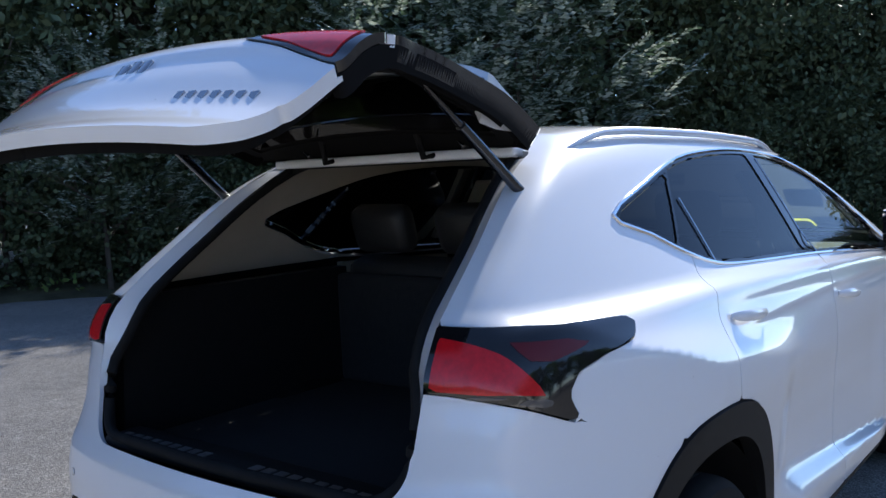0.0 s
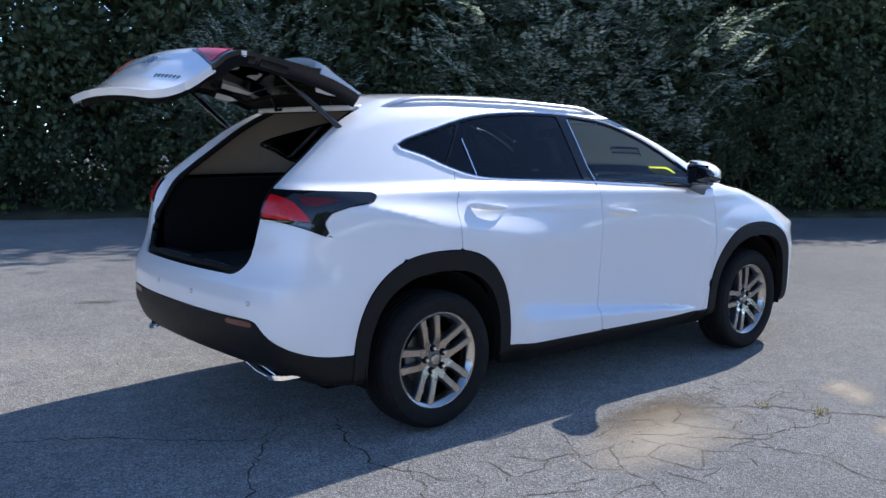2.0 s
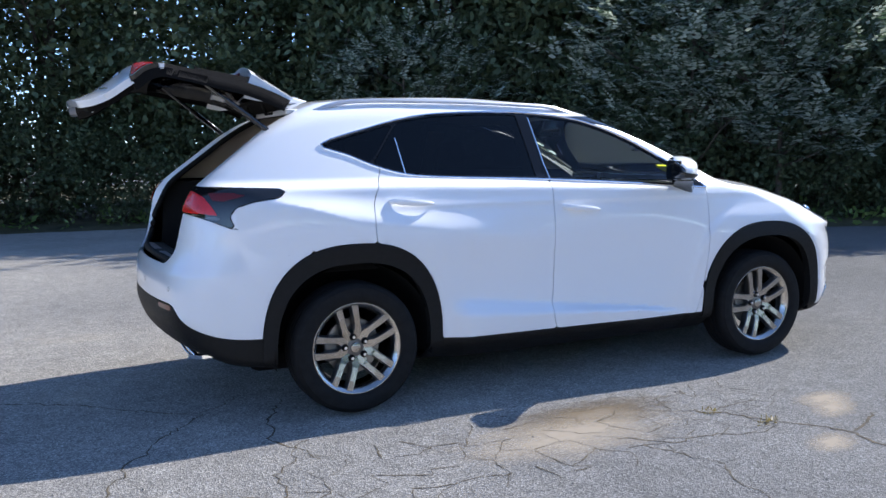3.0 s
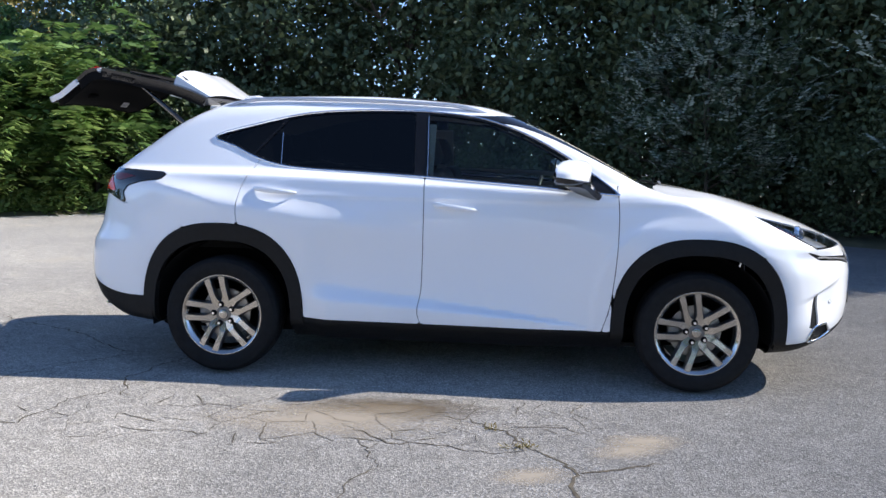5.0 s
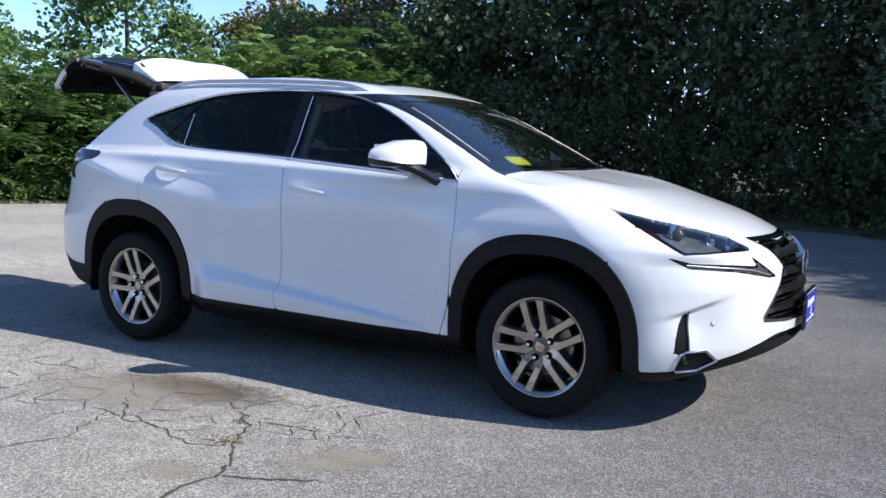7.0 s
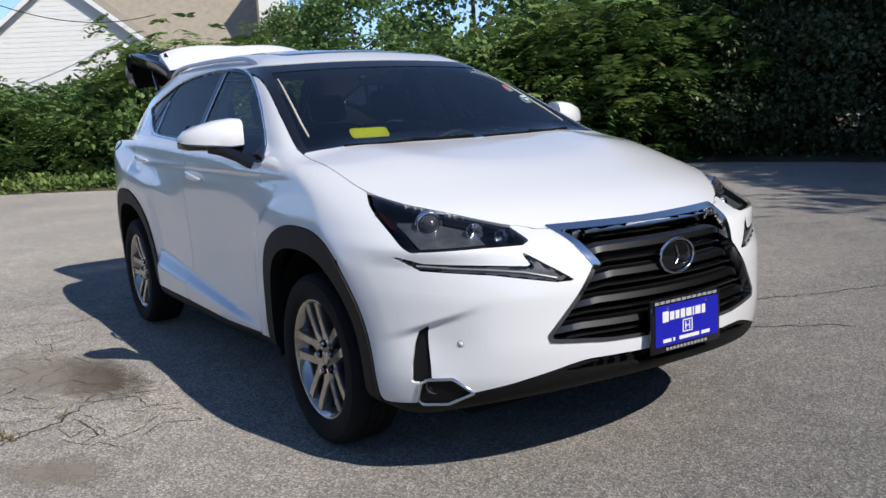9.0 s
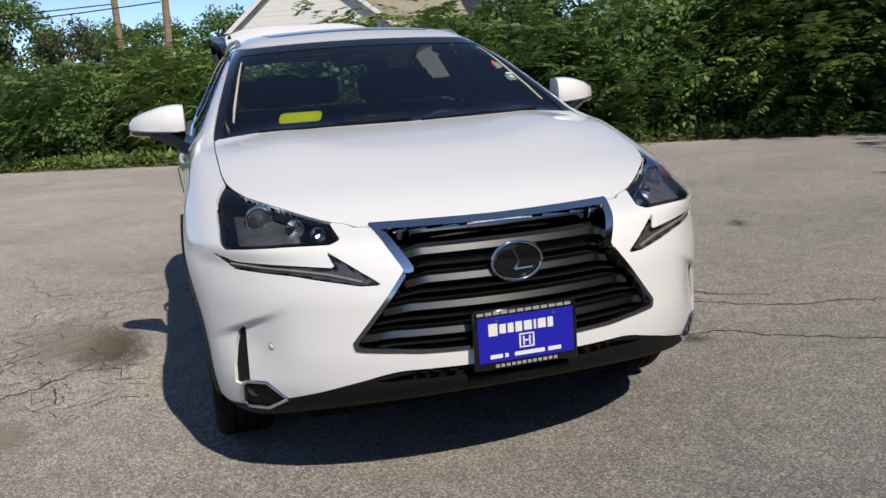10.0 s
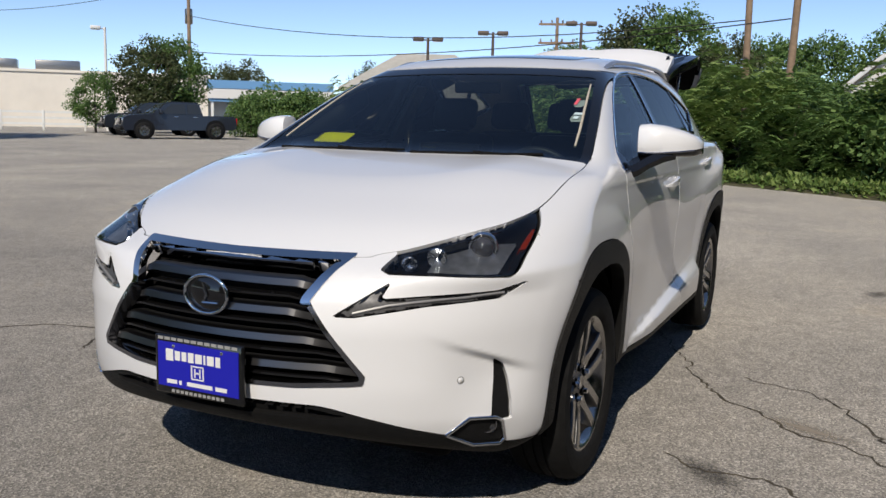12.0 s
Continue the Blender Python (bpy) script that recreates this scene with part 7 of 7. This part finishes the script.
# the gate's lower half is undercut below the lamps
bend = 0.12
for ob in [gate] + list(gate.children_recursive):
    base_x, base_z = ob.matrix_basis.translation.x, ob.matrix_basis.translation.z
    if ob is not gate and (base_x or base_z):
        ob.matrix_basis = Matrix.Translation((bend * max(0.0, 1.10 - base_z), 0, 0)) @ ob.matrix_basis
    else:
        for vert in ob.data.vertices:
            vert.co.x += bend * max(0.0, 1.10 - vert.co.z)

rounded_box("hinge_flange", -1.545, -1.470, -0.46, 0.46, 1.520, 1.548, 0.008, PAINT, car, "white flange above the load opening")
for sgn in (-1, 1):
    hg = tube("gate_hinge", [(-1.49, sgn * 0.30, 1.545), (-1.53, sgn * 0.30, 1.556), (GATE_M @ Vector((-1.58, sgn * 0.30, 1.49)))], 0.014, GLOSS_BLACK, car, 8, "black tailgate hinge")
    tube("gate_cable", [(-1.52, sgn * 0.20, 1.54), (-1.58, sgn * 0.19, 1.530), (GATE_M @ Vector((-1.60, sgn * 0.18, 1.49)))], 0.009, RUBBER, car, 8, "black rubber cable sleeve")

# ---------- load space ----------
f_gate_path = []
for sgn in (-1, 1):
    side_pts, jamb = [], []
    for k in range(17):
        z = 0.92 + (1.515 - 0.92) * k / 16
        half = float(f_gate(np.array([z]))[0])
        deep = float(sstep(np.array([(z - 0.96) / 0.14]))[0])
        y = sgn * (half - 0.018 - 0.045 * deep)
        x = skin_rear(y, z) + 0.028 + 0.034 * deep
        side_pts.append((x, y, z))
        jamb.append(((skin_rear(sgn * half, z) + 0.003, sgn * (half + 0.001), z), (x - 0.006, y + sgn * 0.012, z)))
    corner = []
    for k in range(9):
        a = radians(90 * k / 8)
        y = sgn * (0.46 + 0.105 * math.sin(a))
        z = 0.905 - 0.105 * math.cos(a)
        corner.append((skin_rear(y, z) + 0.028, y, z))
    f_gate_path.append(corner + side_pts)
    v = [p for pair in jamb for p in pair]
    f = [(2 * k, 2 * k + 1, 2 * k + 3, 2 * k + 2) for k in range(len(jamb) - 1)]
    link_mesh("opening_jamb", mesh_arrays("opening_jamb", v, f, PAINT, smooth=True), None, car, "white painted jamb of the load opening")
loop = [Vector(p) for p in f_gate_path[0]] + [Vector((skin_rear(y, 1.535) + 0.03, y, 1.532)) for y in (-0.36, -0.2, 0, 0.2, 0.36)] + [Vector(p) for p in reversed(f_gate_path[1])] + [Vector((skin_rear(y, 0.805) + 0.028, y, 0.805)) for y in (0.3, 0.15, 0.0, -0.15, -0.3)]
loop.append(loop[0])
tube("seal", loop, 0.016, RUBBER, car, 8, "black rubber seal round the load opening")
bay = rounded_box("load_floor", -2.10, -1.10, -0.60, 0.60, 0.70, 0.745, 0.01, CARPET, car, "black carpeted load floor")
for sgn in (-1, 1):
    bm = bmesh.new()
    pr = [(-2.06, 0.74), (-2.03, 1.10), (-1.95, 1.16), (-1.10, 1.16), (-1.10, 0.74)]
    a = [bm.verts.new((x, sgn * (0.585 if z < 1.0 else 0.60), z)) for x, z in pr]
    b = [bm.verts.new((x, sgn * 0.66, z)) for x, z in pr]
    bm.faces.new(a)
    bm.faces.new(b)
    for i in range(5):
        bm.faces.new((a[i], a[(i + 1) % 5], b[(i + 1) % 5], b[i]))
    bmesh.ops.recalc_face_normals(bm, faces=bm.faces)
    part("load_side", bm, BLACK_PLASTIC, car, "black plastic load bay side")
SCUFF = material("scuff_metal", (0.42, 0.42, 0.43), rough=0.35, metal=0.9)
sill_plate = rounded_box("load_sill", -2.175, -2.06, -0.50, 0.50, 0.768, 0.806, 0.012, BLACK_PLASTIC, car, "black load sill with metal ribs")
for y0 in (-0.46, 0.08):
    for i in range(9):
        rounded_box("sill_rib", -2.160, -2.125, y0 + i * 0.043, y0 + i * 0.043 + 0.028, 0.804, 0.809, 0, SCUFF, sill_plate)

# ---------- cabin ----------
def seat(name, x, y, w, mat, rest=True):
    s = rounded_box(name, x - 0.02, x + 0.50, y - w / 2, y + w / 2, 0.52, 0.68, 0.05, mat, car, "dark leather seat")
    tilt = Matrix.Translation((x, y, 0.62)) @ Matrix.Rotation(radians(-16), 4, "Y")
    rounded_box("backrest", -0.06, 0.07, -w / 2, w / 2, 0.0, 0.60, 0.05, mat, s, m=tilt)
    if rest:
        for yy in ((0,) if w < 0.8 else (-w / 3, 0, w / 3)):
            rounded_box("headrest", -0.05, 0.05, yy - 0.13, yy + 0.13, 0.62, 0.80, 0.045, mat, s, m=tilt)
    return s


seat("front_seat", 0.0, -0.36, 0.50, SEAT)
seat("front_seat", 0.0, 0.36, 0.50, SEAT)
seat("rear_seat", -0.92, 0.0, 1.16, SEAT)
rounded_box("seat_back_board", -1.16, -1.10, -0.60, 0.60, 0.74, 1.14, 0.02, CARPET, car, "black carpeted rear seat back")
bm = bmesh.new()
prf = [(0.48, 0.98), (0.56, 1.10), (0.80, 1.115), (1.06, 1.085), (1.06, 0.7), (0.55, 0.7)]
a = [bm.verts.new((x, -0.72, z)) for x, z in prf]
b = [bm.verts.new((x, 0.72, z)) for x, z in prf]
bm.faces.new(a)
bm.faces.new(b)
for i in range(6):
    bm.faces.new((a[i], a[(i + 1) % 6], b[(i + 1) % 6], b[i]))
bmesh.ops.recalc_face_normals(bm, faces=bm.faces)
bmesh.ops.bevel(bm, geom=bm.edges[:], offset=0.02, segments=2, affect="EDGES")
soft_edges(part("dashboard", bm, DASH, car, "black soft dashboard"), 40)
rounded_box("display", 0.60, 0.64, -0.16, 0.14, 1.10, 1.165, 0.01, GLOSS_BLACK, car)
for i in range(2):
    rounded_box("dash_vent", 0.93, 0.95, -0.18, 0.06, 1.103 + 0.0, 1.110, 0, SEAT, car, m=Matrix.Translation((-0.04 * i, 0, 0.006 * i)))
rim = [(0.42 + 0.06 * math.sin(t * math.pi / 16), 0.36 + 0.185 * math.cos(t * math.pi / 16), 0.97 + 0.175 * math.sin(t * math.pi / 16)) for t in range(33)]
sw = tube("steering_wheel", rim, 0.015, SEAT, car, 8, "black steering wheel")
rounded_box("wheel_boss", 0.40, 0.46, 0.28, 0.44, 0.92, 1.01, 0.02, SEAT, sw)
for dy in (-1, 1):
    tube("wheel_spoke", [(0.43, 0.36 + dy * 0.06, 0.965), (0.42, 0.36 + dy * 0.175, 0.975)], 0.014, DARK_CHROME, sw, 6)
o = rounded_box("inner_mirror", 0.33, 0.355, -0.12, 0.12, 1.40, 1.455, 0.012, GLOSS_BLACK, car, "inside mirror")
for sgn in (-1, 1):
    for x0, x1, zz in ((-0.95, -0.25, 1.165), (-0.12, 0.72, 1.135)):
        v, f = sweep([(x0 + (x1 - x0) * t, sgn * (skin_y(x0 + (x1 - x0) * t, zz - 0.03 * t) - 0.045), zz - 0.03 * t - 0.04) for t in (0, 0.33, 0.66, 1)], [(-0.02, -0.05), (0.02, -0.05), (0.02, 0.03), (-0.02, 0.03)])
        soft_edges(link_mesh("door_card", mesh_arrays("door_card", v, f, BEIGE), None, car, "beige door trim"), 40)
    tube("seat_belt", [(-0.20, sgn * 0.63, 1.40), (-0.21, sgn * 0.71, 0.75)], 0.022, BEIGE, car, 6, "beige belt", squash=0.15)
    v, f = sweep([(-0.21, sgn * 0.745, 1.14), (-0.21, sgn * 0.665, 1.30), (-0.21, sgn * 0.58, 1.45)], [(-0.06, -0.012), (0.06, -0.012), (0.06, 0.012), (-0.06, 0.012)], ups=[(0, 1, 0)] * 3)
    link_mesh("pillar_trim", mesh_arrays("pillar_trim", v, f, BEIGE), None, car, "beige pillar trim")
    pts = [(skin_front(sgn * y, z) - 0.016, sgn * y, z) for y, z in ((0.686, 1.178), (0.668, 1.24), (0.642, 1.31), (0.616, 1.38), (0.590, 1.44))]
    tube("screen_pillar_trim", pts, 0.0065, BEIGE, car, 8, "beige windscreen pillar trim", scales=[0.8, 1, 1, 0.9, 0.6])

# yellow notice and stickers behind the windscreen
YELLOW = material("yellow_notice", (0.85, 0.78, 0.01), rough=0.6)
STICK_BLUE = material("pale_sticker", (0.55, 0.68, 0.72), rough=0.5)
STICK_RED = material("red_sticker", (0.72, 0.12, 0.16), rough=0.5)


def on_screen(name, y0, y1, z0, z1, mat, label, parent=None, push=-0.010):
    return zpanel(name, "screen", lambda x, y, z: np.minimum(np.minimum(y - y0, y1 - y), np.minimum(np.minimum(z - z0, z1 - z), x - 0.2)), mat, parent or car, label, push=push, lip=0)


zpanel("notice", "screen", lambda x, y, z: np.minimum(np.minimum(y + 0.490 + 0.50 * (1.212 - z), -0.316 - 0.50 * (1.212 - z) - y), np.minimum(np.minimum(z - 1.172, 1.212 - z), x - 0.2)), YELLOW, car, "bright yellow paper notice behind the windscreen", push=-0.010, lip=0)
st1 = on_screen("sticker", 0.600, 0.648, 1.283, 1.318, BAR_WHITE, "pale inspection sticker")
st2 = on_screen("sticker", 0.578, 0.624, 1.345, 1.376, BAR_WHITE, "white and red sticker")


def screen_bar(y0, y1, z0, z1, mat, parent):
    zc, yc = (z0 + z1) / 2, (y0 + y1) / 2
    v = [(skin_front(y, z) - 0.007, y, z) for y, z in ((y0, z0), (y1, z0), (y1, z1), (y0, z1))]
    return link_mesh("sticker_band", mesh_arrays("sticker_band", v, [(0, 1, 2, 3)], mat), None, parent)


screen_bar(0.606, 0.642, 1.304, 1.313, STICK_BLUE, st1)
screen_bar(0.612, 0.634, 1.287, 1.298, STICK_BLUE, st1)
screen_bar(0.580, 0.594, 1.347, 1.374, STICK_RED, st2)
